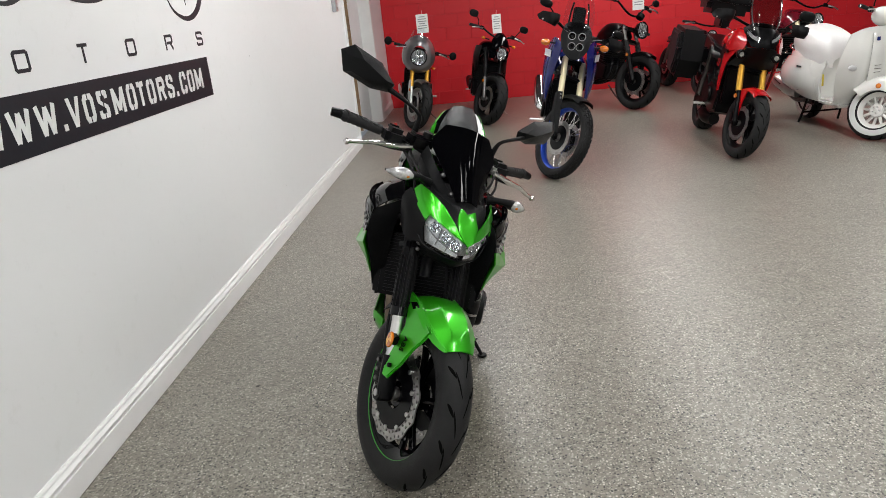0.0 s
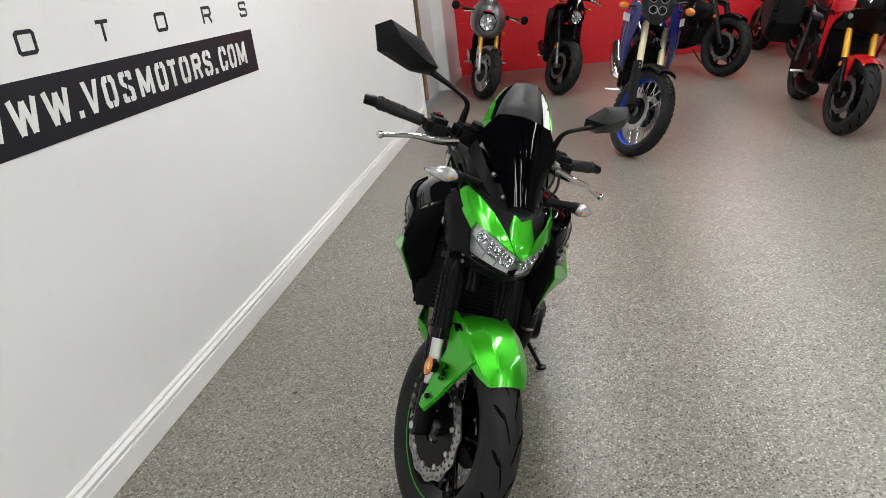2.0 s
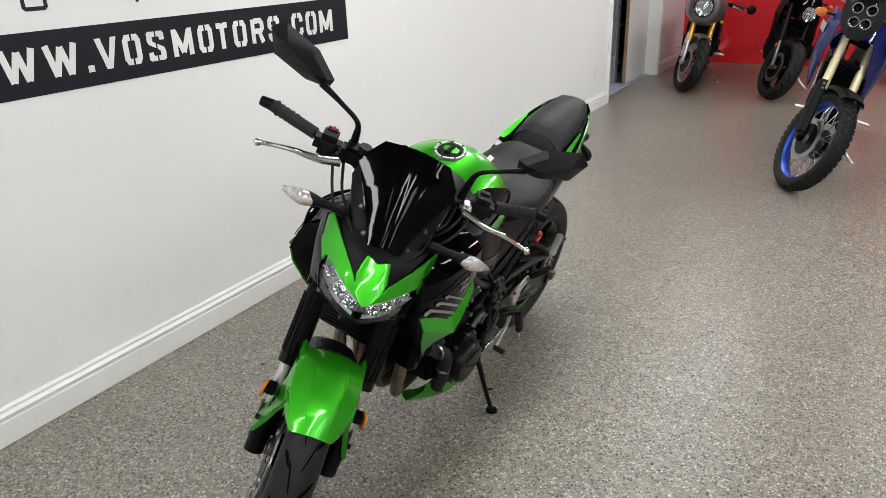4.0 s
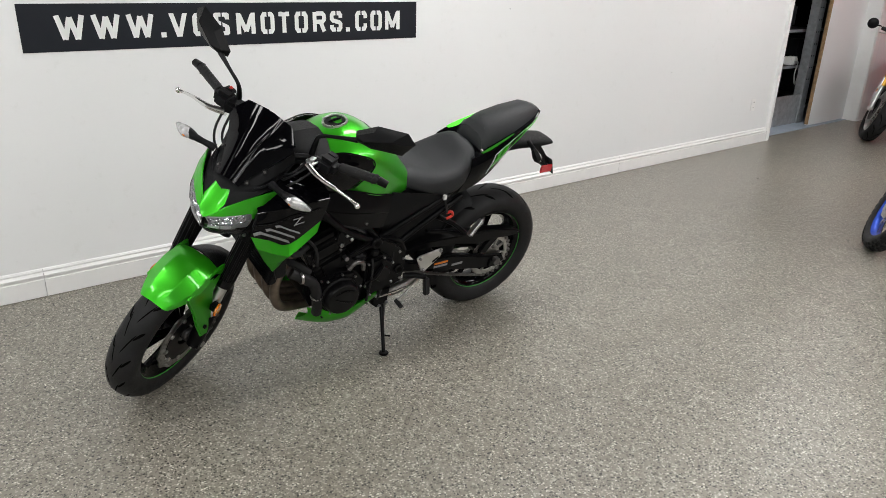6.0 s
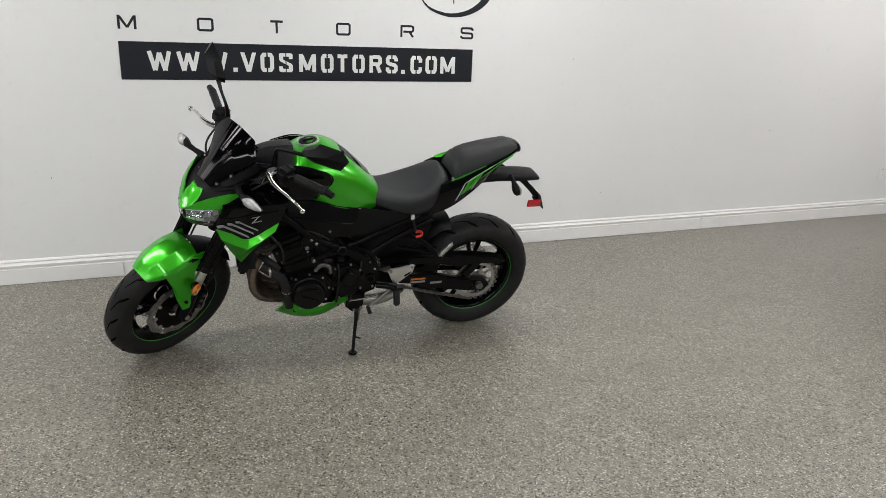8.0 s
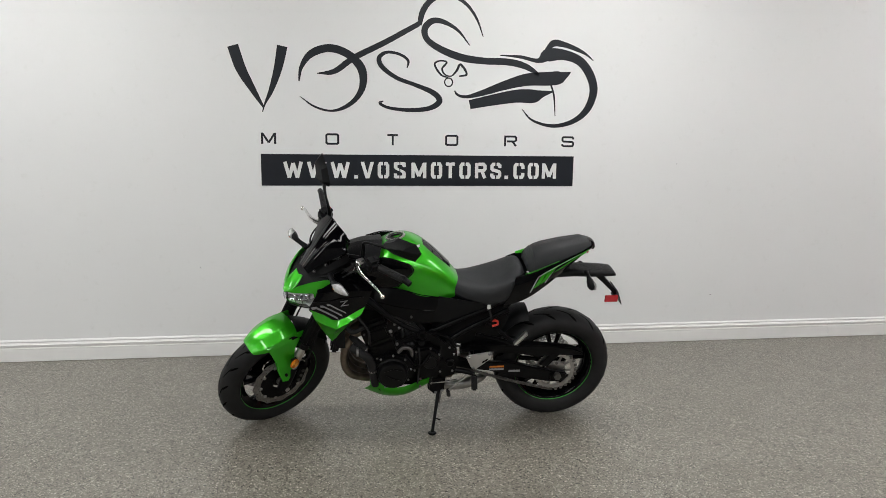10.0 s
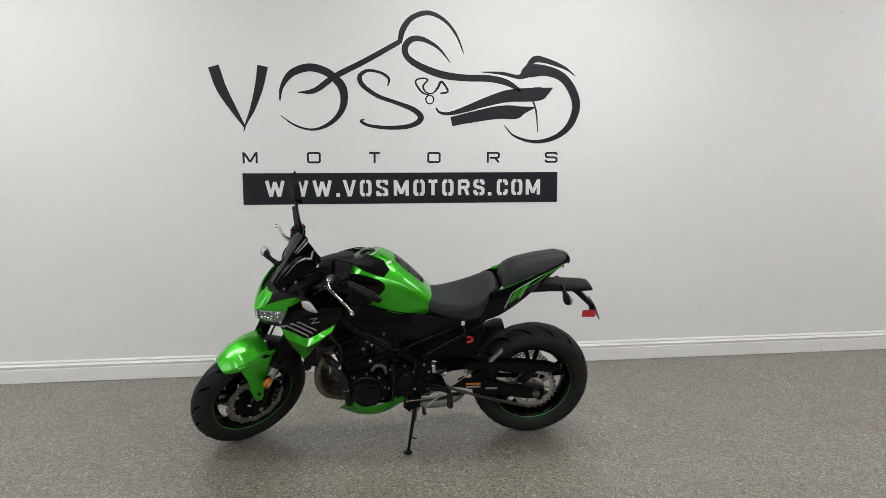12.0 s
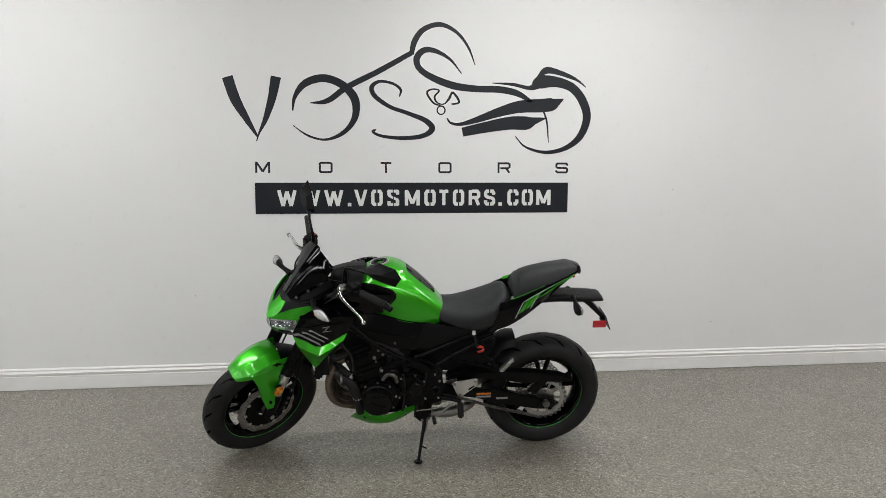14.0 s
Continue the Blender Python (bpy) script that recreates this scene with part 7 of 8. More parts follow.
    def mirrors(self, root, tip, size=(0.012, 0.065, 0.045), mat=PLASTIC, round_=False):
        for s in (-1, 1):
            r, t = Vector((root[0], s * root[1], root[2])), Vector((tip[0], s * tip[1], tip[2]))
            st = self.f("mirror_stalk", tube([r, (r + t) / 2 + Vector((0.02, -s * 0.01, 0.01)), t], 0.006, 8, 4), SATIN_BLACK, "mirror stalk")
            part("mirror_shell", blob(t + Vector((0, s * 0.03, 0.01)), (0.024, size[1], size[2]), power=1.0 if round_ else 0.8), mat, st, "black mirror shell")
            part("mirror_glass", blob(t + Vector((-0.018, s * 0.03, 0.01)), (0.008, size[1] * 0.9, size[2] * 0.88), power=1.0 if round_ else 0.8), MIRROR, st)

    def signals(self, x, y, z, front=True, lens=AMBER, size=0.028):
        for s in (-1, 1):
            mk = self.f if front else self.p
            sg = mk("turn_signal", tube([(x, s * (y - 0.09), z), (x, s * (y - 0.02), z)], 0.008, 8, 1), PLASTIC, "turn signal")
            part("signal_lens", blob((x + (0.01 if front else -0.01), s * y, z), (size, size * 1.3, size * 0.9)), lens, sg, "orange lens")

    def round_lamp(self, c, r, shell=SATIN_BLACK, fixed=False):
        m = Matrix.Translation(c) @ pose(0, 0, 0, 0, 0, -90) @ pose(0, 0, 0, 6)
        bowl = (self.p if fixed else self.f)("headlight", lathe([(0.001, -r * 0.95), (r * 0.5, -r * 0.85), (r * 0.92, -r * 0.3), (r, 0.0), (r * 1.06, 0.006), (r * 1.06, 0.016), (r * 0.95, 0.016)], 32, m=m), shell, "round headlight")
        part("reflector_bowl", lathe([(0.001, -r * 0.42), (r * 0.4, -r * 0.34), (r * 0.94, 0.004)], 32, m=m), REFLECTOR, bowl)
        for k in range(-2, 3):
            part("lens_rib", tube([Vector(c) + Vector((0.004, k * r * 0.3, -r * 0.75)), Vector(c) + Vector((0.010, k * r * 0.3, r * 0.75))], 0.0022, 5, 1), LIGHT_DECAL, bowl)
        part("lens", lathe([(r * 0.95, 0.010), (r * 0.6, r * 0.16), (0.001, r * 0.22), (0.001, r * 0.17), (r * 0.6, r * 0.11), (r * 0.95, 0.004)], 32, m=m), CLEAR, bowl, "clear lens")
        part("bulb", blob(Vector(c) + Vector((-0.01, 0, 0)), (0.02, 0.02, 0.02)), CHROME, bowl)
        part("lens_bar", box(Vector(c) + Vector((0.002, 0, 0)), (0.006, r * 1.7, 0.010), 0.002), GREY_DECAL, bowl)

    def engine(self, x, z, l, w, h, fins=6, mat=ENGINE):
        e = self.p("engine", prism([(x + l / 2, z + h * 0.1), (x + l * 0.4, z - h * 0.4), (x, z - h / 2), (x - l / 2, z - h * 0.35), (x - l / 2, z + h * 0.1), (x - l * 0.2, z + h * 0.3), (x + l * 0.2, z + h * 0.2)], -w / 2, w / 2, bevel=0.02), mat, "dark engine block")
        part("cylinder", box((0, 0, 0), (0.17, w * 0.95, h * 0.55), 0.02, m=Matrix.Translation((x + l * 0.18, 0, z + h * 0.42)) @ pose(0, 0, 0, 0, 12)), mat, e)
        for k in range(fins):
            part("fin", box((0, 0, 0), (0.20, w * 1.02, 0.006), 0.002, m=Matrix.Translation((x + l * 0.16 + 0.004 * k, 0, z + h * 0.26 + 0.024 * k)) @ pose(0, 0, 0, 0, 12)), mat, e)
        for s in (-1, 1):
            part("side_case", disc(0.075, min(s * w / 2, s * (w / 2 + 0.03)), max(s * w / 2, s * (w / 2 + 0.03)), 28, m=Matrix.Translation((x - l * 0.1, 0, z - h * 0.08)), bevel=0.008), mat, e, "round side case")

    def tank(self, x0, x1, z, w, h, mat, label=""):
        st = []
        for t, ws, zs in ((0.0, 0.55, 0.35), (0.2, 0.8, 0.75), (0.5, 1.0, 1.0), (0.8, 0.95, 0.9), (1.0, 0.7, 0.55)):
            st.append((x0 + (x1 - x0) * t, [(0, z + h * zs), (w * ws * 0.6, z + h * zs * 0.92), (w * ws, z + h * zs * 0.45), (w * ws * 0.9, z)]))
        return self.p("fuel_tank", skin(mirrored(st), 0.004, 4, 4), mat, label or "fuel tank", 60)

    def seat(self, x0, x1, z, w, step=0.05):
        st = []
        for t, ws, dz in ((0.0, 0.6, 0.01), (0.25, 1.0, 0.0), (0.5, 1.0, 0.01), (0.62, 0.9, step), (0.9, 0.75, step + 0.015), (1.0, 0.5, step)):
            st.append((x0 + (x1 - x0) * t, [(0, z + dz), (w * ws * 0.7, z + dz - 0.008), (w * ws, z + dz - 0.04), (w * ws * 0.85, z + dz - 0.075)]))
        return self.p("seat", skin(mirrored(st), 0.01, 4, 4), VINYL_SEAT, "black vinyl seat", 60)

    def rear_end(self, z_tail, x_tail, arm_z=None):
        for s in (-1, 1):
            self.p("swingarm", prism([(0.50, self.rr + 0.08), (0.0, self.rr + 0.03), (-0.04, self.rr), (0.0, self.rr - 0.03), (0.50, self.rr + 0.0)], s * (self.wr / 2 + 0.02), s * (self.wr / 2 + 0.045), bevel=0.005), SATIN_BLACK, "swingarm")
            self.p("frame_tube", tube([(self.wb - 0.35, s * 0.05, 0.85), (self.wb * 0.62, s * 0.15, 0.70), (0.55, s * 0.14, 0.50), (0.52, s * 0.13, 0.36)], 0.016, 8, 4), SATIN_BLACK, "frame tube")
            self.p("subframe_tube", tube([(0.58, s * 0.12, 0.60), (0.30, s * 0.11, z_tail - 0.12), (x_tail + 0.1, s * 0.06, z_tail - 0.04)], 0.012, 8, 4), SATIN_BLACK)
            self.p("shock_absorber", tube([(0.12, s * 0.13, self.rr + 0.06), (0.22, s * 0.12, z_tail - 0.12)], 0.022, 10, 1), DARK_STEEL, "shock absorber")
            self.p("footpeg", tube([(0.62, s * 0.14, 0.34), (0.61, s * 0.27, 0.33)], 0.012, 8, 1), ALUMINIUM, "footpeg")
        self.p("rear_fender", skin(mirrored([(0.20, [(0, self.rr * 2 + 0.04), (0.07, self.rr * 2 + 0.02)]), (-0.05, [(0, self.rr * 2 + 0.10), (0.07, self.rr * 2 + 0.08)]), (x_tail, [(0, z_tail - 0.08), (0.05, z_tail - 0.10)])]), 0.006, 2, 3), PLASTIC, "rear mudguard")
        self.p("tail_light", box((x_tail - 0.01, 0, z_tail - 0.05), (0.03, 0.08, 0.04), 0.008), RED_LENS, "red tail lamp")
        st = self.p("side_stand", tube([(0.72, 0.10, 0.24), (0.74, 0.20, 0.12), (0.75, 0.285, 0.052)], 0.010, 8, 3), ALUMINIUM if self.rr > 0.315 else DARK_STEEL, "side stand")
        part("stand_foot", box((0.75, 0.292, 0.051), (0.06, 0.035, 0.010), 0.003), ALUMINIUM, st)

    def exhaust(self, side, mat, z=0.30, tail=(-0.05, 0.42), r=0.05, headers=2):
        for k in range(headers):
            y = (k - (headers - 1) / 2) * 0.09
            self.p("header_pipe", tube([(self.wb - 0.52, y, 0.60), (self.wb - 0.42, y + side * 0.03, 0.50), (self.wb - 0.45, y * 0.8 + side * 0.06, 0.34), (self.wb - 0.65, side * 0.10, z - 0.04), (0.45, side * 0.14, z)], 0.020, 10, 4), mat, "exhaust pipe")
        self.p("muffler", tube([(0.48, side * 0.15, z), (0.38, side * 0.18, z + 0.03), (0.10, side * 0.21, (z + tail[1]) / 2 + 0.02), (tail[0], side * 0.22, tail[1])], [0.025, r, r, r * 0.8], 16, 4), mat, "exhaust muffler")


def hard_case(outline, y0, y1, soft=0.035):
    """A closed, rounded hard case from its side outline."""
    return prism(outline, y0, y1, bevel=soft)


def price_tag(x, y, z, w, h, yaw=0.0):
    t = thing("price_tag", "white paper price sheet hung on a motorcycle", "price tag", pose(x, y, z, 0, 0, yaw), "price tags")
    part("sheet", box((0, 0, 0), (w, 0.004, h), 0.001), PAPER, t)
    for k in range(6):
        part("print_bar", box((0.0, -0.0026, h * 0.36 - k * h * 0.12), (w * (0.72 if k % 3 else 0.5), 0.0008, h * 0.045), 0.0), INK, t)
    part("string", tube([(0, 0, h / 2), (0.01, 0.02, h / 2 + 0.05)], 0.0015, 5, 1), PAPER, t)
    return t


# graphite cafe racer
c = Chassis("cafe_racer", "graphite cafe racer with gold forks and a small fairing", (-1.02, 9.68), 5, 1.42, 0.300, 0.305, 0.130, 0.160, 23, 27, 9, size=1.07)
c.wheels("spoke", ALUMINIUM, label="wire wheel with an alloy rim")
c.fork(GOLD, ALUMINIUM, True, 0.105, 0.60, 0.22)
for s in (-1, 1):
    c.f("fork_guard", skin([[c.at(0.05, s * 0.130, 0.03), c.at(0.05, s * 0.135, -0.02)], [c.at(0.18, s * 0.132, 0.035), c.at(0.18, s * 0.137, -0.02)], [c.at(0.30, s * 0.130, 0.03), c.at(0.30, s * 0.135, -0.01)]], 0.006, 2, 3), ALUMINIUM, "silver fork guard")
c.fender(SILVER_PAINT, 0.025, 0.55, 0.35, 0.07, "graphite front mudguard")
c.round_lamp((1.395, 0, 0.875), 0.096, fixed=True)
rows = []
for t, r, x in ((0, 0.104, 1.408), (0.3, 0.152, 1.385), (0.7, 0.196, 1.300), (1.0, 0.205, 1.205)):
    rows.append([(x - (0.05 if math.sin(a) > 0 else 0) * t, r * math.cos(a) * (1.0 if t < 1 else 1.03), 0.885 + r * math.sin(a) * (1.22 if math.sin(a) > 0 else 1.05)) for a in (2 * math.pi * i / 14 for i in range(14))])
fr = c.p("fairing", skin(rows, 0.004, 3, 4, wrap=True), SILVER_PAINT, "graphite bikini fairing", 60)
part("fairing_stripe", skin([[(1.360, -0.020, 1.055), (1.360, 0.020, 1.055)], [(1.300, -0.024, 1.112), (1.300, 0.024, 1.112)]], 0.003, 1, 2), GREY_DECAL, fr)
c.p("fly_screen", skin(mirrored([(1.315, [(0, 1.090), (0.08, 1.078), (0.140, 1.020)]), (1.285, [(0, 1.155), (0.08, 1.140), (0.125, 1.075)]), (1.240, [(0, 1.215), (0.06, 1.200), (0.095, 1.145)])]), 0.003, 4, 4), CLEAR, "clear fly screen")
c.bars(0.965, 1.215, 0.37, -0.01, 0.06)
c.mirrors((1.150, 0.375, 0.965), (1.165, 0.430, 0.960), (0.012, 0.050, 0.050), round_=True)
c.signals(1.235, 0.185, 0.770, size=0.020)
c.tank(0.60, 1.05, 0.76, 0.15, 0.20, SILVER_PAINT, "graphite fuel tank")
c.seat(0.62, 0.02, 0.83, 0.12, 0.06)
c.engine(0.78, 0.46, 0.46, 0.34, 0.34)
c.rear_end(0.86, -0.10)
c.exhaust(-1, CHROME, 0.30, (-0.10, 0.40), 0.048, 1)
c.exhaust(1, CHROME, 0.30, (-0.10, 0.40), 0.048, 1)
c.p("radiator", box((1.03, 0, 0.55), (0.03, 0.20, 0.20), 0.01), SATIN_BLACK, "black radiator")

# black roadster
c = Chassis("roadster", "black roadster motorcycle with a small nose fairing", (-0.06, 9.52), 2, 1.46, 0.310, 0.320, 0.140, 0.180, 27, 30, 9, size=1.06)
c.wheels("cast", SATIN_BLACK, bead_f=0.225, bead_r=0.216)
c.fork(SATIN_BLACK, DARK_STEEL, True, 0.105, 0.64, 0.26)
c.fender(SATIN_BLACK, 0.025, 0.5, 0.25, 0.07)
c.round_lamp((1.385, 0, 0.860), 0.075, GLOSS_BLACK)
c.f("nose_fairing", skin(mirrored([(1.415, [(0, 0.955), (0.05, 0.950), (0.085, 0.915)]), (1.375, [(0, 1.010), (0.06, 1.000), (0.115, 0.930)]), (1.305, [(0, 1.075), (0.06, 1.060), (0.125, 0.960)]), (1.245, [(0, 1.105), (0.05, 1.090), (0.100, 1.000)])]), 0.004, 3, 3), GLOSS_BLACK, "gloss black nose fairing")
for s in (-1, 1):
    c.f("lamp_cowl", skin([[(1.400, s * 0.085, 0.910), (1.320, s * 0.115, 0.930)], [(1.405, s * 0.092, 0.860), (1.300, s * 0.125, 0.860)], [(1.385, s * 0.080, 0.790), (1.300, s * 0.105, 0.780)]], 0.005, 3, 3), GLOSS_BLACK)
c.bars(1.035, 1.215, 0.38, 0.06, 0.12)
c.mirrors((1.120, 0.27, 1.090), (1.120, 0.345, 1.215), (0.012, 0.060, 0.042))
c.signals(1.235, 0.225, 0.985, size=0.020)
c.tank(0.62, 1.14, 0.74, 0.19, 0.24, GLOSS_BLACK, "gloss black fuel tank")
for s in (-1, 1):
    c.p("tank_shroud", skin([[(1.20, s * 0.12, 0.93), (1.05, s * 0.19, 0.92), (0.88, s * 0.19, 0.86)], [(1.22, s * 0.15, 0.80), (1.05, s * 0.215, 0.78), (0.90, s * 0.20, 0.76)], [(1.15, s * 0.15, 0.62), (1.06, s * 0.19, 0.62), (0.96, s * 0.18, 0.66)]], 0.006, 3, 3), SATIN_BLACK, "black tank shroud", 50)
c.seat(0.70, 0.05, 0.76, 0.14, 0.04)
c.engine(0.82, 0.45, 0.52, 0.42, 0.36, 8)
c.rear_end(0.80, -0.15)
c.exhaust(-1, SATIN_BLACK, 0.32, (0.0, 0.42), 0.055)
c.p("radiator", box((1.06, 0, 0.52), (0.04, 0.30, 0.34), 0.012), SATIN_BLACK, "black radiator")

# blue adventure bike
c = Chassis("adventure_motorcycle", "blue adventure motorcycle with blue spoked rims and knobbly tyres", (0.505, 6.33), -4, 1.59, 0.345, 0.325, 0.100, 0.150, 27, 33, 12)
c.wheels("spoke", BLUE_RIM, bead_f=0.275, bead_r=0.238, knobs=True, label="blue wire wheel")
c.fork(PALE_GOLD, SATIN_BLACK, True, 0.100, 0.72, 0.34)
for s in (-1, 1):
    c.f("fork_guard", skin([[c.at(0.03, s * 0.112, 0.052), c.at(0.03, s * 0.142, 0.03), c.at(0.03, s * 0.140, -0.03)], [c.at(0.22, s * 0.110, 0.056), c.at(0.22, s * 0.145, 0.03), c.at(0.22, s * 0.142, -0.03)], [c.at(0.39, s * 0.108, 0.050), c.at(0.39, s * 0.140, 0.03), c.at(0.39, s * 0.136, -0.02)]], 0.005, 3, 3), PLASTIC, "black fork guard")
    for k in (0.33, 0.36):
        bolt(c.turn @ c.at(k, s * 0.125, 0.050), 0.008, c.ob, "X")
c.fender(PLASTIC, 0.045, 0.55, 0.30, 0.085, "black front mudguard")
# lamp tower: a dark hooded mask with four projectors behind a clear shield
UP = 0.065
mask = c.p("lamp_mask", skin(mirrored([
    (1.500, [(0, 0.945 + UP), (0.040, 0.950 + UP), (0.085, 0.985 + UP, -0.03)]),
    (1.505, [(0, 1.010 + UP), (0.050, 1.015 + UP), (0.118, 1.040 + UP, -0.05)]),
    (1.485, [(0, 1.110 + UP), (0.055, 1.115 + UP), (0.132, 1.130 + UP, -0.06)]),
    (1.455, [(0, 1.190 + UP), (0.060, 1.195 + UP), (0.118, 1.190 + UP, -0.06)]),
    (1.400, [(0, 1.235 + UP), (0.060, 1.235 + UP), (0.100, 1.225 + UP, -0.05)]),
]), 0.008, 2, 2), DARK_PLASTIC, "dark hooded headlight mask", 24)
part("mask_core", skin(mirrored([(1.512, [(0, 0.985 + UP), (0.030, 0.990 + UP)]), (1.516, [(0, 1.040 + UP), (0.070, 1.045 + UP, -0.012)]), (1.498, [(0, 1.120 + UP), (0.080, 1.140 + UP, -0.020)]), (1.480, [(0, 1.165 + UP), (0.060, 1.175 + UP, -0.012)])]), 0.004, 2, 2), DARK_PLASTIC, mask, "dark lamp surround")
for dy, dz in ((0.042, 1.135), (-0.042, 1.135), (0.034, 1.052), (-0.034, 1.052)):
    m = Matrix.Translation((1.512 if dz < 1.1 else 1.502, dy, dz + UP)) @ pose(0, 0, 0, 0, 0, -90)
    lamp = c.p("headlight", lathe([(0.026, -0.006), (0.032, -0.006), (0.033, 0.010), (0.027, 0.010)], 24, m=m, closed=True), GREY_DECAL, "small round projector headlight")
    part("reflector_bowl", lathe([(0.001, -0.008), (0.015, -0.004), (0.027, 0.006)], 24, m=m), REFLECTOR, lamp)
    part("lens", blob((0, 0.004, 0), (0.013, 0.010, 0.013), m=m), GLOSS_BLACK, lamp, "dark projector lens")
c.p("lamp_roof", skin(mirrored([(1.500, [(0, 1.150 + UP), (0.030, 1.160 + UP), (0.062, 1.176 + UP, -0.02)]), (1.475, [(0, 1.200 + UP), (0.050, 1.205 + UP), (0.098, 1.205 + UP, -0.04)]), (1.420, [(0, 1.245 + UP), (0.050, 1.245 + UP), (0.090, 1.235 + UP, -0.03)])]), 0.006, 2, 2), SATIN_BLACK, "black hood over the lamps", 24)
shield = c.p("windscreen", skin(mirrored([(1.490, [(0, 1.17 + UP), (0.055, 1.17 + UP), (0.110, 1.15 + UP, -0.06)]), (1.440, [(0, 1.26 + UP), (0.070, 1.26 + UP), (0.130, 1.235 + UP, -0.06)]), (1.385, [(0, 1.38 + UP), (0.070, 1.375 + UP), (0.125, 1.35 + UP, -0.05)]), (1.335, [(0, 1.48 + UP), (0.055, 1.475 + UP), (0.095, 1.46 + UP, -0.03)])]), 0.003, 4, 4), CLEAR, "tall clear windscreen")
c.p("instrument_tower", box((0, 0, 0), (0.03, 0.11, 0.22), 0.012, m=Matrix.Translation((1.325, 0, 1.26 + UP)) @ pose(0, 0, 0, 0, -15)), PLASTIC, "tall dark instrument tower")
for s in (-1, 1):
    c.p("tower_strut", tube([(1.400, s * 0.085, 1.20 + UP), (1.355, s * 0.075, 1.32 + UP), (1.335, s * 0.060, 1.40 + UP)], 0.008, 8, 3), SATIN_BLACK, "black windscreen strut")
c.bars(1.165, 1.230, 0.43, 0.07, 0.10, guards=True)
c.mirrors((1.150, 0.29, 1.230), (1.150, 0.385, 1.330), (0.012, 0.062, 0.034))
c.signals(1.395, 0.250, 1.120, False, size=0.032)
for s in (-1, 1):
    bm = skin([[(1.462, s * 0.105, 1.120), (1.37, s * 0.170, 1.170), (1.20, s * 0.200, 1.120), (1.02, s * 0.180, 1.020)],
               [(1.455, s * 0.120, 1.020), (1.38, s * 0.190, 1.025), (1.20, s * 0.232, 0.980), (1.02, s * 0.215, 0.925)],
               [(1.395, s * 0.145, 0.890), (1.33, s * 0.200, 0.855), (1.21, s * 0.225, 0.780), (1.08, s * 0.210, 0.800)],
               [(1.265, s * 0.170, 0.640), (1.25, s * 0.180, 0.620), (1.21, s * 0.188, 0.610), (1.14, s * 0.185, 0.660)]], 0.006, 4, 4)
    sd = c.p("side_fairing", bm, BLUE, "deep blue side fairing with pale lettering bars", 50)
    for k in range(3):
        part("lettering_bar", box((0, 0, 0), (0.05, 0.004, 0.060), 0.001, m=Matrix.Translation((1.375 - 0.066 * k, s * (0.200 + 0.016 * k), 1.030)) @ pose(0, 0, 0, 0, 0, -16 * s)), LIGHT_DECAL, sd, "pale decal bar")
c.tank(0.66, 1.18, 0.84, 0.17, 0.20, BLUE, "deep blue fuel tank")
c.seat(0.74, -0.10, 0.90, 0.13, 0.03)
c.engine(0.88, 0.50, 0.46, 0.30, 0.36, 4)
c.rear_end(0.96, -0.22)
c.exhaust(-1, CHROME, 0.42, (-0.12, 0.66), 0.055, 2)
c.p("radiator", box((1.18, 0, 0.66), (0.04, 0.26, 0.30), 0.012), SATIN_BLACK, "black radiator")
c.p("skid_plate", skin(mirrored([(1.16, [(0, 0.36), (0.10, 0.38), (0.15, 0.46)]), (0.95, [(0, 0.24), (0.11, 0.26), (0.17, 0.34)]), (0.70, [(0, 0.23), (0.10, 0.25), (0.15, 0.32)])]), 0.006, 3, 3), ALUMINIUM, "alloy skid plate")

# black retro street bike
c = Chassis("street_motorcycle", "matt black retro street motorcycle with cast wheels", (1.87, 9.69), 24, 1.43, 0.310, 0.315, 0.110, 0.150, 26, 14, 9, size=1.14)
c.wheels("cast", SATIN_BLACK, bead_f=0.228, bead_r=0.216)
c.fork(DARK_STEEL, SATIN_BLACK, False, 0.095, 0.66, 0.36)
for s in (-1, 1):
    c.f("fork_gaiter", tube([c.at(0.36 + 0.02 * k, s * 0.095, 0.01) for k in range(7)], [0.026 if k % 2 else 0.033 for k in range(7)], 12, 2), RUBBER, "rubber fork gaiter")
c.fender(SATIN_BLACK, 0.03, 0.7, 0.5, 0.07)
c.round_lamp((1.345, 0, 0.880), 0.090)
c.f("clock", disc(0.045, -0.03, 0.03, 24, m=Matrix.Translation((1.285, 0.0, 1.030)) @ pose(0, 0, 0, 60), bevel=0.006), SATIN_BLACK, "round dark clock")
c.bars(1.040, 1.195, 0.41, 0.13, 0.14)
c.mirrors((1.090, 0.28, 1.165), (1.100, 0.40, 1.240), (0.012, 0.055, 0.040), round_=True)
c.signals(1.275, 0.190, 0.865, size=0.018, lens=DARK_PLASTIC)
c.tank(0.62, 1.10, 0.77, 0.14, 0.19, SATIN_BLACK, "matt black fuel tank")
c.seat(0.68, 0.0, 0.80, 0.14, 0.03)
c.engine(0.80, 0.45, 0.46, 0.32, 0.34, 8)
c.rear_end(0.84, -0.12)
c.exhaust(-1, SATIN_BLACK, 0.30, (-0.10, 0.36), 0.05)

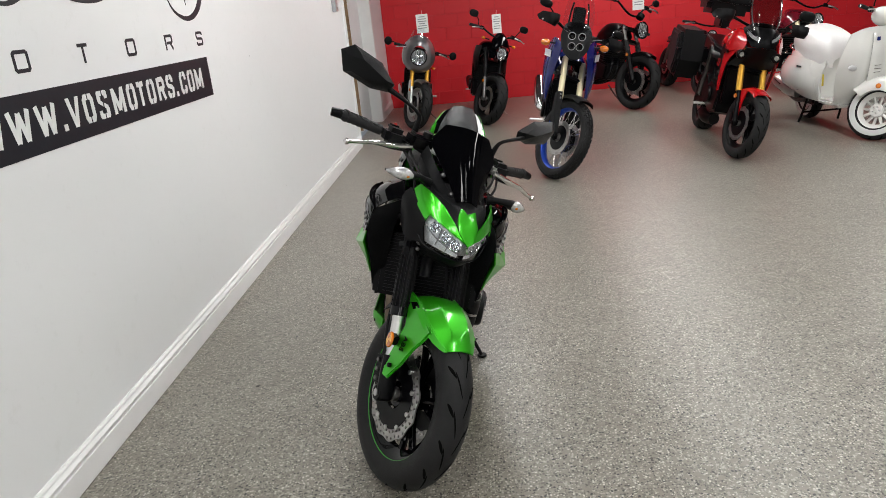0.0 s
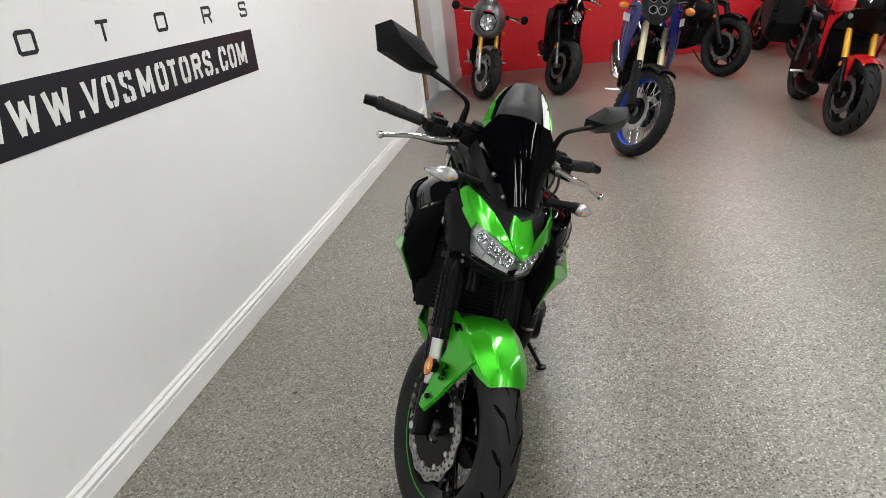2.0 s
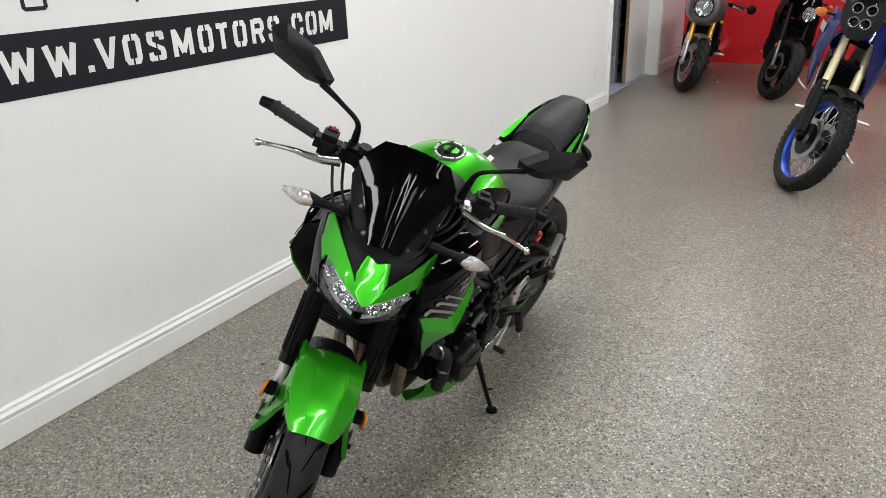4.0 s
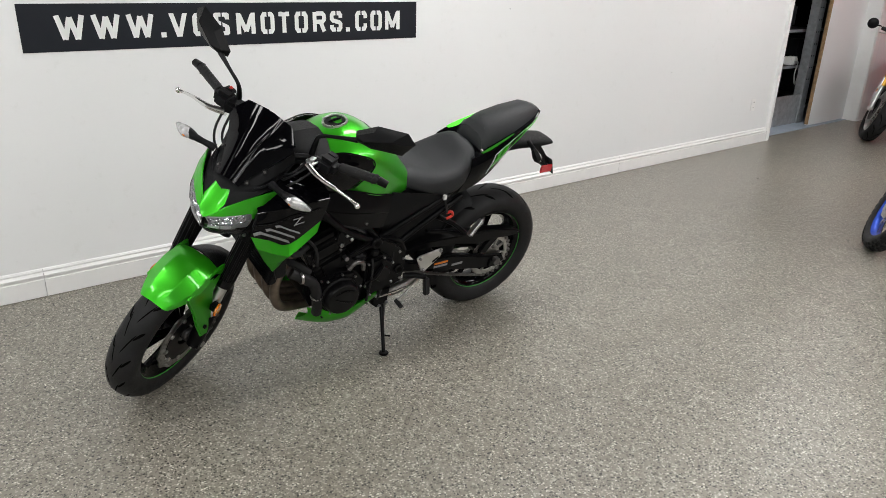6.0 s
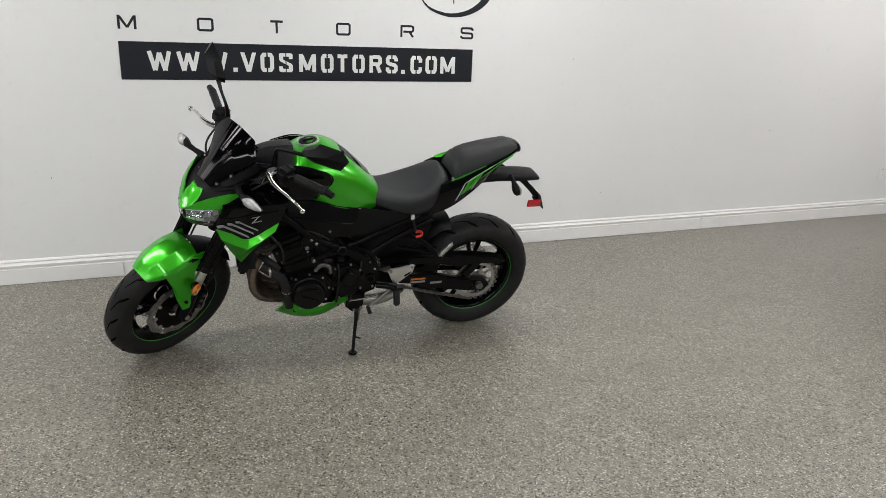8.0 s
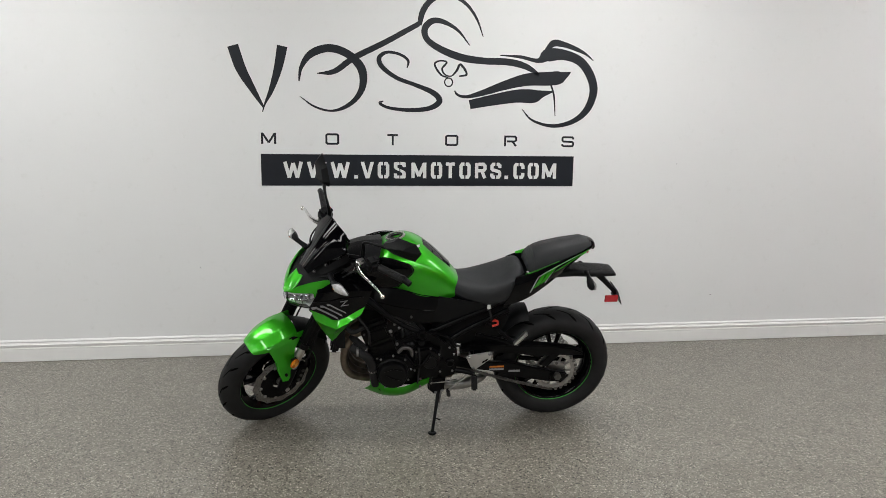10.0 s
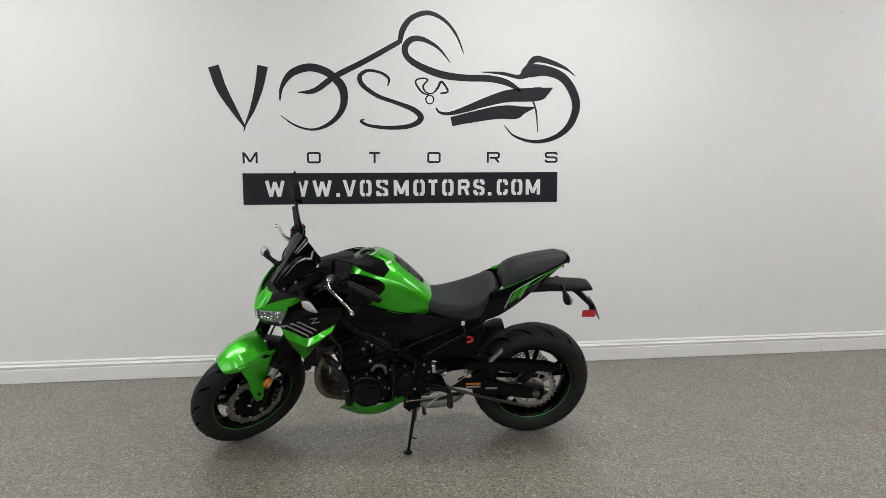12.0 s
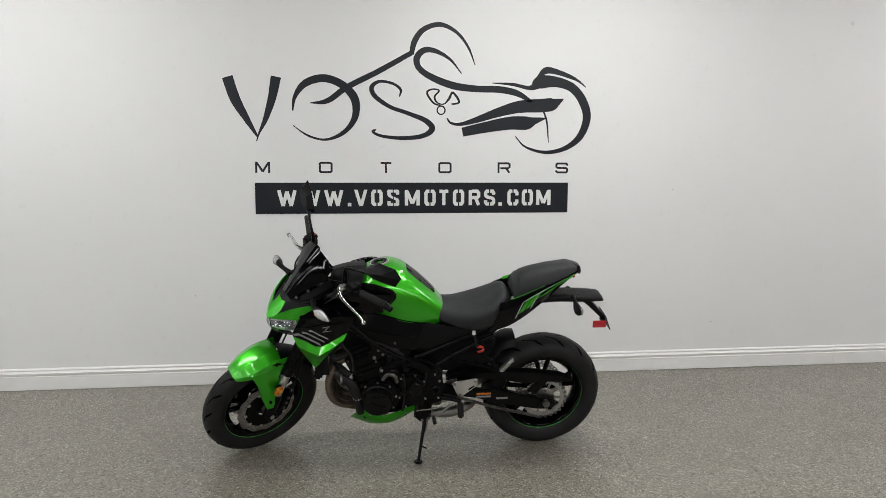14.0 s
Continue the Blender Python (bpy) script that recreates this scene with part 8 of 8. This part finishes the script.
# red sport tourer with cases
c = Chassis("touring_motorcycle", "red sport touring motorcycle with black side cases and gold forks", (2.12, 6.48), -5, 1.52, 0.300, 0.314, 0.120, 0.180, 25, 14, 12)
c.wheels("cast", SATIN_BLACK)
c.fork(GOLD, SATIN_BLACK, True, 0.105, 0.66, 0.28)
c.fender(RED_PAINT, 0.022, 0.75, 0.5, 0.080, "gloss red front mudguard")
for s in (-1, 1):
    c.f("fender_arm", prism([(1.44, 0.585), (1.40, 0.575), (1.46, 0.44), (1.475, 0.34), (1.505, 0.345), (1.50, 0.46), (1.52, 0.58)], s * 0.080, s * 0.092, bevel=0.003), RED_PAINT)
c.p("nose_cowl", skin(mirrored([(1.520, [(0, 0.945), (0.05, 0.942), (0.095, 0.950, -0.03)]), (1.510, [(0, 1.000), (0.06, 1.000), (0.135, 1.005, -0.07)]), (1.450, [(0, 1.085), (0.07, 1.085), (0.150, 1.055, -0.07)]), (1.360, [(0, 1.140), (0.08, 1.130), (0.150, 1.090, -0.05)])]), 0.006, 3, 3), SATIN_BLACK, "black nose cowl")
for s in (-1, 1):
    lamp = c.p("headlight", skin([[(1.518, s * 0.045, 1.020), (1.480, s * 0.090, 1.050), (1.425, s * 0.135, 1.085)], [(1.524, s * 0.050, 0.990), (1.486, s * 0.098, 1.000), (1.426, s * 0.142, 1.042)]], 0.008, 4, 2), GLOSS_BLACK, "slanted headlight with a bright reflector")
    part("reflector_strip", skin([[(1.522, s * 0.058, 1.018), (1.486, s * 0.096, 1.040), (1.440, s * 0.128, 1.068)], [(1.526, s * 0.060, 0.998), (1.490, s * 0.100, 1.012), (1.440, s * 0.132, 1.046)]], 0.003, 3, 1), GREY_DECAL, lamp, "bright reflector")
    part("lens", skin([[(1.527, s * 0.043, 1.022), (1.488, s * 0.090, 1.053), (1.430, s * 0.137, 1.088)], [(1.533, s * 0.048, 0.987), (1.494, s * 0.099, 0.997), (1.431, s * 0.144, 1.039)]], 0.003, 4, 2), CLEAR, lamp)
    fl = c.p("fog_lamp", disc(0.026, -0.02, 0.02, 20, m=Matrix.Translation((1.440, s * 0.145, 0.876)) @ pose(0, 0, 0, 0, 0, -90), bevel=0.006), REFLECTOR, "small lower lamp")
    part("lamp_rim", lathe([(0.026, -0.02), (0.040, -0.02), (0.042, 0.012), (0.026, 0.022)], 20, m=Matrix.Translation((1.440, s * 0.145, 0.876)) @ pose(0, 0, 0, 0, 0, -90), closed=True), SATIN_BLACK, fl)
    # front flank, the long blade under it and the black panel behind
    bm = skin([[(1.420, s * 0.142, 1.040), (1.300, s * 0.178, 1.080), (1.170, s * 0.190, 1.050)],
               [(1.485, s * 0.138, 0.970), (1.330, s * 0.206, 0.990), (1.150, s * 0.218, 0.950)],
               [(1.470, s * 0.150, 0.915), (1.330, s * 0.214, 0.890), (1.150, s * 0.222, 0.845)]], 0.006, 3, 2)
    sd = c.p("side_fairing", bm, RED_PAINT, "gloss red side fairing", 30)
    c.p("lower_fairing", skin([[(1.420, s * 0.182, 0.906), (1.180, s * 0.222, 0.862)], [(1.300, s * 0.216, 0.790), (1.165, s * 0.224, 0.740)], [(1.230, s * 0.214, 0.640), (1.140, s * 0.218, 0.610)], [(1.185, s * 0.206, 0.530), (1.135, s * 0.208, 0.520)]], 0.006, 2, 3), RED_PAINT, "gloss red lower fairing blade", 50)
    c.p("flank_panel", skin([[(1.180, s * 0.180, 1.030), (0.980, s * 0.185, 0.990)], [(1.165, s * 0.212, 0.900), (0.980, s * 0.205, 0.880)], [(1.150, s * 0.214, 0.740), (1.000, s * 0.200, 0.740)]], 0.006, 3, 3), SATIN_BLACK, "black flank panel", 50)
    c.p("knee_panel", skin([[(1.100, s * 0.224, 0.800), (0.960, s * 0.214, 0.800)], [(1.080, s * 0.226, 0.735), (0.980, s * 0.216, 0.730)]], 0.006, 2, 2), RED_PAINT, "small gloss red knee panel", 50)
    part("inset", box((1.210, s * 0.222, 0.880), (0.15, 0.012, 0.030), 0.004), SATIN_BLACK, sd)
c.p("windscreen", skin(mirrored([(1.440, [(0, 1.050), (0.06, 1.050), (0.10, 1.055, -0.03)]), (1.395, [(0, 1.18), (0.07, 1.18), (0.125, 1.17, -0.04)]), (1.310, [(0, 1.34), (0.075, 1.335), (0.130, 1.31, -0.04)]), (1.250, [(0, 1.44), (0.06, 1.435), (0.105, 1.41, -0.03)])]), 0.003, 4, 4), SMOKE, "tall smoked windscreen")
# thin chrome tubes stand in for the white reflections along the screen's edges
for s in (-1, 1):
    c.p("screen_trim", tube([(1.432, s * 0.085, 1.075), (1.375, s * 0.118, 1.19), (1.290, s * 0.120, 1.33), (1.235, s * 0.095, 1.42)], 0.0065, 8, 4), CHROME, "added bright tube for the reflected streak at the windscreen edge")
c.bars(1.090, 1.215, 0.42, 0.05, 0.10, guards=True)
c.mirrors((1.180, 0.24, 1.150), (1.180, 0.37, 1.270), (0.012, 0.075, 0.045))
c.tank(0.66, 1.18, 0.87, 0.20, 0.21, RED_PAINT, "gloss red fuel tank")
c.seat(0.70, -0.10, 0.84, 0.15, 0.06)
c.engine(0.86, 0.48, 0.48, 0.36, 0.40, 4)
c.rear_end(0.93, -0.20)
c.p("muffler", tube([(0.66, -0.05, 0.20), (0.50, -0.09, 0.20), (0.36, -0.11, 0.23)], [0.055, 0.065, 0.05], 16, 3), SATIN_BLACK, "short dark muffler")
c.p("lower_nose", skin(mirrored([(1.505, [(0, 0.940), (0.07, 0.938), (0.125, 0.930, -0.02)]), (1.440, [(0, 0.850), (0.08, 0.850), (0.165, 0.850, -0.06)]), (1.330, [(0, 0.760), (0.09, 0.760), (0.200, 0.770, -0.06)])]), 0.005, 3, 3), SATIN_BLACK, "black chin between the lamps")
c.p("rear_body", prism([(0.80, 0.46), (0.76, 0.86), (0.30, 0.90), (-0.20, 0.98), (-0.26, 0.84), (0.15, 0.70), (0.45, 0.44)], -0.12, 0.12, bevel=0.02), SATIN_BLACK, "black bodywork under the seat")
for s in (-1, 1):
    c.p("case_bracket", box((0.0, s * 0.18, 0.78), (0.30, 0.10, 0.14), 0.02), SATIN_BLACK)
    c.p("heel_guard", prism([(0.60, 0.30), (0.72, 0.50), (0.52, 0.62), (0.42, 0.42)], s * 0.15, s * 0.18, bevel=0.006), SATIN_BLACK)
c.p("radiator", box((1.16, 0, 0.58), (0.04, 0.32, 0.32), 0.012), SATIN_BLACK, "black radiator")
for s in (-1, 1):
    case = c.p("side_case", hard_case([(0.27, 1.00), (-0.22, 1.03), (-0.30, 0.96), (-0.28, 0.70), (-0.12, 0.54), (0.18, 0.52), (0.30, 0.70)], min(s * 0.21, s * 0.47), max(s * 0.21, s * 0.47)), PLASTIC, "hard black side case", 35)
    part("case_panel", hard_case([(0.20, 0.95), (-0.16, 0.97), (-0.22, 0.92), (-0.20, 0.72), (-0.08, 0.60), (0.14, 0.58), (0.23, 0.73)], min(s * 0.465, s * 0.482), max(s * 0.465, s * 0.482), 0.006), DARK_PLASTIC, case)
    part("case_band", prism([(0.30, 0.80), (0.05, 0.82), (-0.25, 0.79), (-0.25, 0.805), (0.05, 0.836), (0.30, 0.815)], s * 0.435, s * 0.477, bevel=0.003), SATIN_BLACK, case)
tc_ = c.p("top_case", hard_case([(0.00, 1.18), (-0.40, 1.18), (-0.44, 1.28), (-0.36, 1.43), (-0.10, 1.45), (0.02, 1.34)], -0.22, 0.22, 0.05), PLASTIC, "hard black top case", 35)
part("case_band", box((-0.20, 0, 1.30), (0.48, 0.452, 0.02), 0.006), SATIN_BLACK, tc_)
c.p("luggage_rack", box((-0.18, 0, 1.115), (0.30, 0.10, 0.14), 0.020), SATIN_BLACK, "black luggage rack")

# white scooter
c = Chassis("scooter", "cream white step-through scooter with whitewall tyres under a film-wrapped seat", (3.42, 6.73), 0.5, 1.34, 0.262, 0.258, 0.110, 0.120, 25, 42, 0, category="scooter")
for nm, R, w, ctr, mm in (("front_wheel", 0.262, 0.110, c.axle, c.turn), ("rear_wheel", 0.258, 0.120, Vector((0, 0, 0.258)), Matrix())):
    bm = lathe(rim_profile(0.165, w), 64, closed=True)
    wh = part(nm, bm, CREAM, c.ob, "cream cast wheel", mm @ Matrix.Translation(ctr))
    part("hub", disc(0.060, -0.05, 0.05, 24, bevel=0.008), CREAM, wh)
    sp = part("spoke", tube([(0.05, 0.0, 0.0), (0.158, 0.0, 0.0)], [0.016, 0.012], 8, 1, flat=0.8), CREAM, wh)
    for i in range(1, 12):
        again(sp, Matrix.Rotation(2 * math.pi * i / 12, 4, "Y"))
    make_tyre(R, w, 0.165, wh)
    for s in (-1, 1):
        part("whitewall", lathe([(0.176, s * w * 0.447), (0.20, s * w * 0.502), (0.226, s * w * 0.497), (0.226, s * w * 0.47), (0.18, s * w * 0.43)], 64, closed=True), WHITEWALL, wh, "white sidewall band")
    part("brake_disc", petal_disc(0.06, 0.098, 0.004, 0.045, 24), STEEL, wh)
    for i in range(5):
        a = 2 * math.pi * i / 5
        part("bolt", disc(0.008, -0.056, 0.056, 8, m=Matrix.Translation((0.028 * math.cos(a), 0, 0.028 * math.sin(a)))), CHROME, wh)
rows = []
for i in range(9):
    a = math.pi / 2 - 0.95 + 1.95 * i / 8
    R = 0.300
    rows.append([(c.axle.x + (R - d) * math.cos(a), y, c.axle.z + (R - d) * math.sin(a)) for y, d in ((-0.105, 0.13), (-0.098, 0.06), (-0.07, 0.012), (0, -0.012), (0.07, 0.012), (0.098, 0.06), (0.105, 0.13))])
fd = c.f("front_fender", skin(rows, 0.004, 3, 3), CREAM, "cream front mudguard", 60)
for s in (-1, 1):
    part("reflector", disc(0.022, -0.003, 0.003, 20, m=Matrix.Translation((c.axle.x - 0.02, s * 0.108, c.axle.z + 0.205))), AMBER, fd, "round orange reflector")
c.p("leg_shield", skin(mirrored([(1.215, [(0, 0.985), (0.10, 0.975), (0.185, 0.935, -0.04)]), (1.250, [(0, 0.82), (0.12, 0.80), (0.245, 0.76, -0.10)]), (1.245, [(0, 0.62), (0.12, 0.60), (0.265, 0.56, -0.14)]), (1.165, [(0, 0.44), (0.12, 0.42), (0.240, 0.38, -0.12)]), (1.05, [(0, 0.32), (0.12, 0.30), (0.20, 0.28, -0.08)])]), 0.035, 4, 4), CREAM, "cream leg shield", 60)
c.p("horn_cover", skin(mirrored([(1.262, [(0, 0.94), (0.030, 0.935)]), (1.300, [(0, 0.78), (0.050, 0.775, -0.015)]), (1.290, [(0, 0.58), (0.060, 0.575, -0.02)]), (1.24, [(0, 0.46), (0.050, 0.455, -0.02)])]), 0.02, 3, 4), CREAM, "cream steering cover", 60)
c.p("emblem", box((1.285, 0, 0.885), (0.006, 0.030, 0.034), 0.004), BLUE, "small blue emblem")
for k in range(3):
    c.p("grille_slot", box((1.306 - 0.003 * k, 0, 0.66 - 0.03 * k), (0.010, 0.060, 0.006), 0.002), CHROME, "bright horn grille bar")
c.p("floor_board", box((0.83, 0, 0.285), (0.46, 0.40, 0.05), 0.02), CREAM, "cream floor board")
for s in (-1, 1):
    rows = [[(0.62, s * 0.14, 0.60), (0.40, s * 0.22, 0.66), (0.10, s * 0.225, 0.68), (-0.20, s * 0.16, 0.66), (-0.33, s * 0.06, 0.62)],
            [(0.60, s * 0.20, 0.52), (0.40, s * 0.285, 0.53), (0.10, s * 0.305, 0.54), (-0.18, s * 0.24, 0.54), (-0.36, s * 0.10, 0.54)],
            [(0.60, s * 0.22, 0.42), (0.40, s * 0.290, 0.40), (0.10, s * 0.310, 0.41), (-0.16, s * 0.25, 0.44), (-0.35, s * 0.10, 0.46)],
            [(0.60, s * 0.18, 0.27), (0.40, s * 0.240, 0.30), (0.10, s * 0.255, 0.36), (-0.14, s * 0.20, 0.40), (-0.32, s * 0.08, 0.42)]]
    cw = c.p("rear_cowl", skin(rows, 0.005, 4, 4), CREAM, "swelling cream rear cowl", 60)
    part("cowl_slot", box((0.35, s * 0.278, 0.60), (0.10, 0.012, 0.012), 0.004), DARK_PLASTIC, cw)
    part("side_seam", tube([(0.52, s * 0.238, 0.40), (0.30, s * 0.296, 0.36), (0.05, s * 0.275, 0.375)], 0.003, 6), GREY_DECAL, cw)
c.p("under_seat_body", skin(mirrored([(0.655, [(0, 0.72), (0.11, 0.71), (0.165, 0.60), (0.185, 0.44), (0.165, 0.28)]), (0.45, [(0, 0.74), (0.15, 0.73), (0.205, 0.65), (0.262, 0.50), (0.23, 0.31)]), (0.10, [(0, 0.75), (0.16, 0.74), (0.205, 0.67), (0.285, 0.50), (0.24, 0.36)]), (-0.18, [(0, 0.74), (0.11, 0.73), (0.145, 0.66), (0.215, 0.52), (0.18, 0.41)]), (-0.33, [(0, 0.66), (0.04, 0.65), (0.05, 0.61), (0.075, 0.53), (0.06, 0.44)])]), 0.004, 4, 4), CREAM, "cream body under the seat", 60)
c.p("seat_pillar", skin(mirrored([(0.66, [(0, 0.70), (0.10, 0.69), (0.16, 0.60)]), (0.64, [(0, 0.50), (0.11, 0.49), (0.20, 0.44)]), (0.64, [(0, 0.30), (0.12, 0.30), (0.19, 0.28)])]), 0.01, 3, 3), CREAM, "cream panel under the seat")
c.p("seat", skin(mirrored([(0.685, [(0, 0.690), (0.05, 0.680), (0.090, 0.650), (0.10, 0.590)]), (0.66, [(0, 0.800), (0.08, 0.790), (0.135, 0.735), (0.13, 0.600)]), (0.56, [(0, 0.895), (0.10, 0.882), (0.178, 0.795), (0.185, 0.630)]), (0.30, [(0, 0.960), (0.11, 0.946), (0.200, 0.840), (0.205, 0.670)]), (0.02, [(0, 0.975), (0.10, 0.962), (0.178, 0.860), (0.165, 0.700)]), (-0.16, [(0, 0.925), (0.08, 0.888), (0.125, 0.825), (0.11, 0.715)]), (-0.24, [(0, 0.820), (0.06, 0.812), (0.090, 0.775), (0.08, 0.715)])]), 0.01, 4, 4), COVER, "seat wrapped in white film", 60)
c.p("grab_rail", tube([(-0.02, 0.16, 0.72), (-0.20, 0.14, 0.76), (-0.28, 0.0, 0.77), (-0.20, -0.14, 0.76), (-0.02, -0.16, 0.72)], 0.012, 10, 4), CHROME, "chrome grab rail")
c.f("headset", blob((1.155, 0, 1.070), (0.105, 0.17, 0.085), power=0.85), CREAM, "cream handlebar housing")
c.f("neck", tube([(1.235, 0, 0.92), (1.175, 0, 1.04)], [0.06, 0.055], 16, 1), CREAM)
c.f("headlight", disc(0.070, -0.02, 0.03, 28, m=Matrix.Translation((1.245, 0, 1.085)) @ pose(0, 0, 0, 0, 0, -90), bevel=0.01), REFLECTOR, "round chrome-rimmed headlight")
c.bars(1.090, 1.130, 0.36, 0.0, 0.06, mat=CREAM)
c.mirrors((1.110, 0.20, 1.120), (1.090, 0.30, 1.300), (0.012, 0.055, 0.055), CHROME, True)
c.signals(1.225, 0.170, 0.640, False, LIGHT_DECAL, 0.030)
c.p("exhaust_pipe", tube([(0.35, -0.12, 0.26), (0.10, -0.16, 0.22), (-0.05, -0.18, 0.26)], 0.022, 10, 4), DARK_STEEL)
c.p("muffler", tube([(0.18, -0.200, 0.30), (0.02, -0.225, 0.345), (-0.20, -0.235, 0.40), (-0.30, -0.230, 0.42)], [0.045, 0.075, 0.075, 0.050], 18, 4), ALUMINIUM, "pale finned exhaust muffler")
for k in range(3):
    c.p("muffler_slot", box((0, 0, 0), (0.16, 0.012, 0.012), 0.003, m=Matrix.Translation((-0.10, -0.302 + 0.004 * k, 0.405 - 0.035 * k)) @ pose(0, 0, 0, 0, 14)), DARK_PLASTIC)
c.p("engine", box((0.12, -0.02, 0.275), (0.42, 0.22, 0.17), 0.03), SATIN_BLACK, "dark engine and swing unit")
c.p("radiator_box", box((0.38, 0, 0.25), (0.12, 0.30, 0.10), 0.02), PLASTIC)
bm = tube([(0.34, -0.17, 0.26), (0.30, -0.19, 0.12), (0.24, -0.20, 0.012)], 0.012, 8, 3)
tube([(0.34, 0.17, 0.26), (0.30, 0.19, 0.12), (0.24, 0.20, 0.012)], 0.012, 8, 3, bm)
tube([(0.30, -0.19, 0.12), (0.30, 0.19, 0.12)], 0.010, 8, 1, bm)
c.p("centre_stand", bm, SATIN_BLACK, "black centre stand")
c.p("key_tag", box((0.80, -0.235, 0.50), (0.035, 0.004, 0.11), 0.002, m=None), YELLOW, "yellow paper tag")

# maroon machine behind the scooter
c = Chassis("cruiser", "maroon cruiser motorcycle parked behind the scooter", (3.95, 9.55), 8, 1.48, 0.310, 0.315, 0.120, 0.170, 28, 10, 9)
c.wheels("cast", SATIN_BLACK)
c.fork(PALE_GOLD, SATIN_BLACK, True, 0.105, 0.66, 0.28)
c.fender(MAROON, 0.03, 0.6, 0.4, 0.075)
c.round_lamp((1.40, 0, 0.93), 0.08)
c.bars(1.08, 1.235, 0.40, 0.06, 0.10)
c.mirrors((1.15, 0.26, 1.13), (1.14, 0.36, 1.26))
c.tank(0.66, 1.18, 0.80, 0.18, 0.26, MAROON, "maroon fuel tank")
c.seat(0.70, 0.0, 0.80, 0.15, 0.06)
c.engine(0.85, 0.46, 0.50, 0.36, 0.38, 8)
c.rear_end(0.88, -0.15)
c.exhaust(-1, CHROME, 0.30, (-0.05, 0.38), 0.055)

# black machine half hidden behind the tourer's case
c = Chassis("parked_motorcycle", "black motorcycle half hidden behind a touring machine", (2.93, 10.35), 6, 1.40, 0.300, 0.300, 0.130, 0.160, 27, 8, 9)
c.wheels("cast", SATIN_BLACK)
c.fork(DARK_STEEL, SATIN_BLACK, False, 0.095, 0.56, 0.30)
c.fender(SATIN_BLACK, 0.03, 0.7, 0.5, 0.075)
c.round_lamp((1.340, 0, 0.800), 0.075)
c.bars(0.930, 1.190, 0.34, 0.02, 0.10)
c.tank(0.62, 1.12, 0.70, 0.16, 0.18, SATIN_BLACK, "black fuel tank")
c.seat(0.66, 0.0, 0.72, 0.15, 0.03)
c.engine(0.80, 0.44, 0.46, 0.34, 0.34, 6)
c.rear_end(0.76, -0.10)

price_tag(-0.80, 9.90, 1.335, 0.155, 0.235, 4)
price_tag(0.165, 9.72, 1.245, 0.115, 0.235, 2)
price_tag(2.02, 10.05, 1.36, 0.155, 0.26, 8)

# ---- the red block wall, its blocks last ----
red_wall = structure("wall_north", box((3.70, RED_Y + 0.095, CEILING / 2), (10.72, 0.17, CEILING)), RED_JOINT, "painted red concrete block wall")
BLOCK_L, BLOCK_H = 0.40, 0.20
first = {}
upper = []
for row in range(math.ceil(CEILING / BLOCK_H)):
    x = WALL_X - (BLOCK_L / 2 if row % 2 else 0.0)
    while x < EAST_X:
        a, b_ = max(x, WALL_X), min(x + BLOCK_L, EAST_X)
        z0, z1 = row * BLOCK_H, min((row + 1) * BLOCK_H, CEILING)
        if b_ - a > 0.05 and z1 - z0 > 0.05:
            key = (round(b_ - a, 3), round(z1 - z0, 3))
            m = Matrix.Translation(((a + b_) / 2, RED_Y + 0.0125, (z0 + z1) / 2))
            if row >= 11:
                upper.append((m, key))
            elif key not in first:
                first[key] = part("block", box((0, 0, 0), (key[0] - 0.003, 0.011, key[1] - 0.003), 0.003, seg=1), RED_BLOCK, red_wall, m=m)
            else:
                again(first[key], m, red_wall)
        x += BLOCK_L
verts, faces = [], []
for m, key in upper:
    n = len(verts)
    for dx, dy, dz in [(i, j, k) for i in (-0.5, 0.5) for j in (-0.5, 0.5) for k in (-0.5, 0.5)]:
        verts.append(m @ Vector((dx * (key[0] - 0.003), dy * 0.011, dz * (key[1] - 0.003))))
    faces += [[n + i for i in f] for f in ((0, 1, 3, 2), (4, 6, 7, 5), (0, 4, 5, 1), (2, 3, 7, 6), (0, 2, 6, 4), (1, 5, 7, 3))]
if verts:
    me = bpy.data.meshes.new("upper_blocks")
    me.from_pydata([tuple(v) for v in verts], [], faces)
    me.materials.append(RED_BLOCK)
    courses = new("upper_blocks", me)
    courses.parent = red_wall
    tagged(courses, kind="stuff")
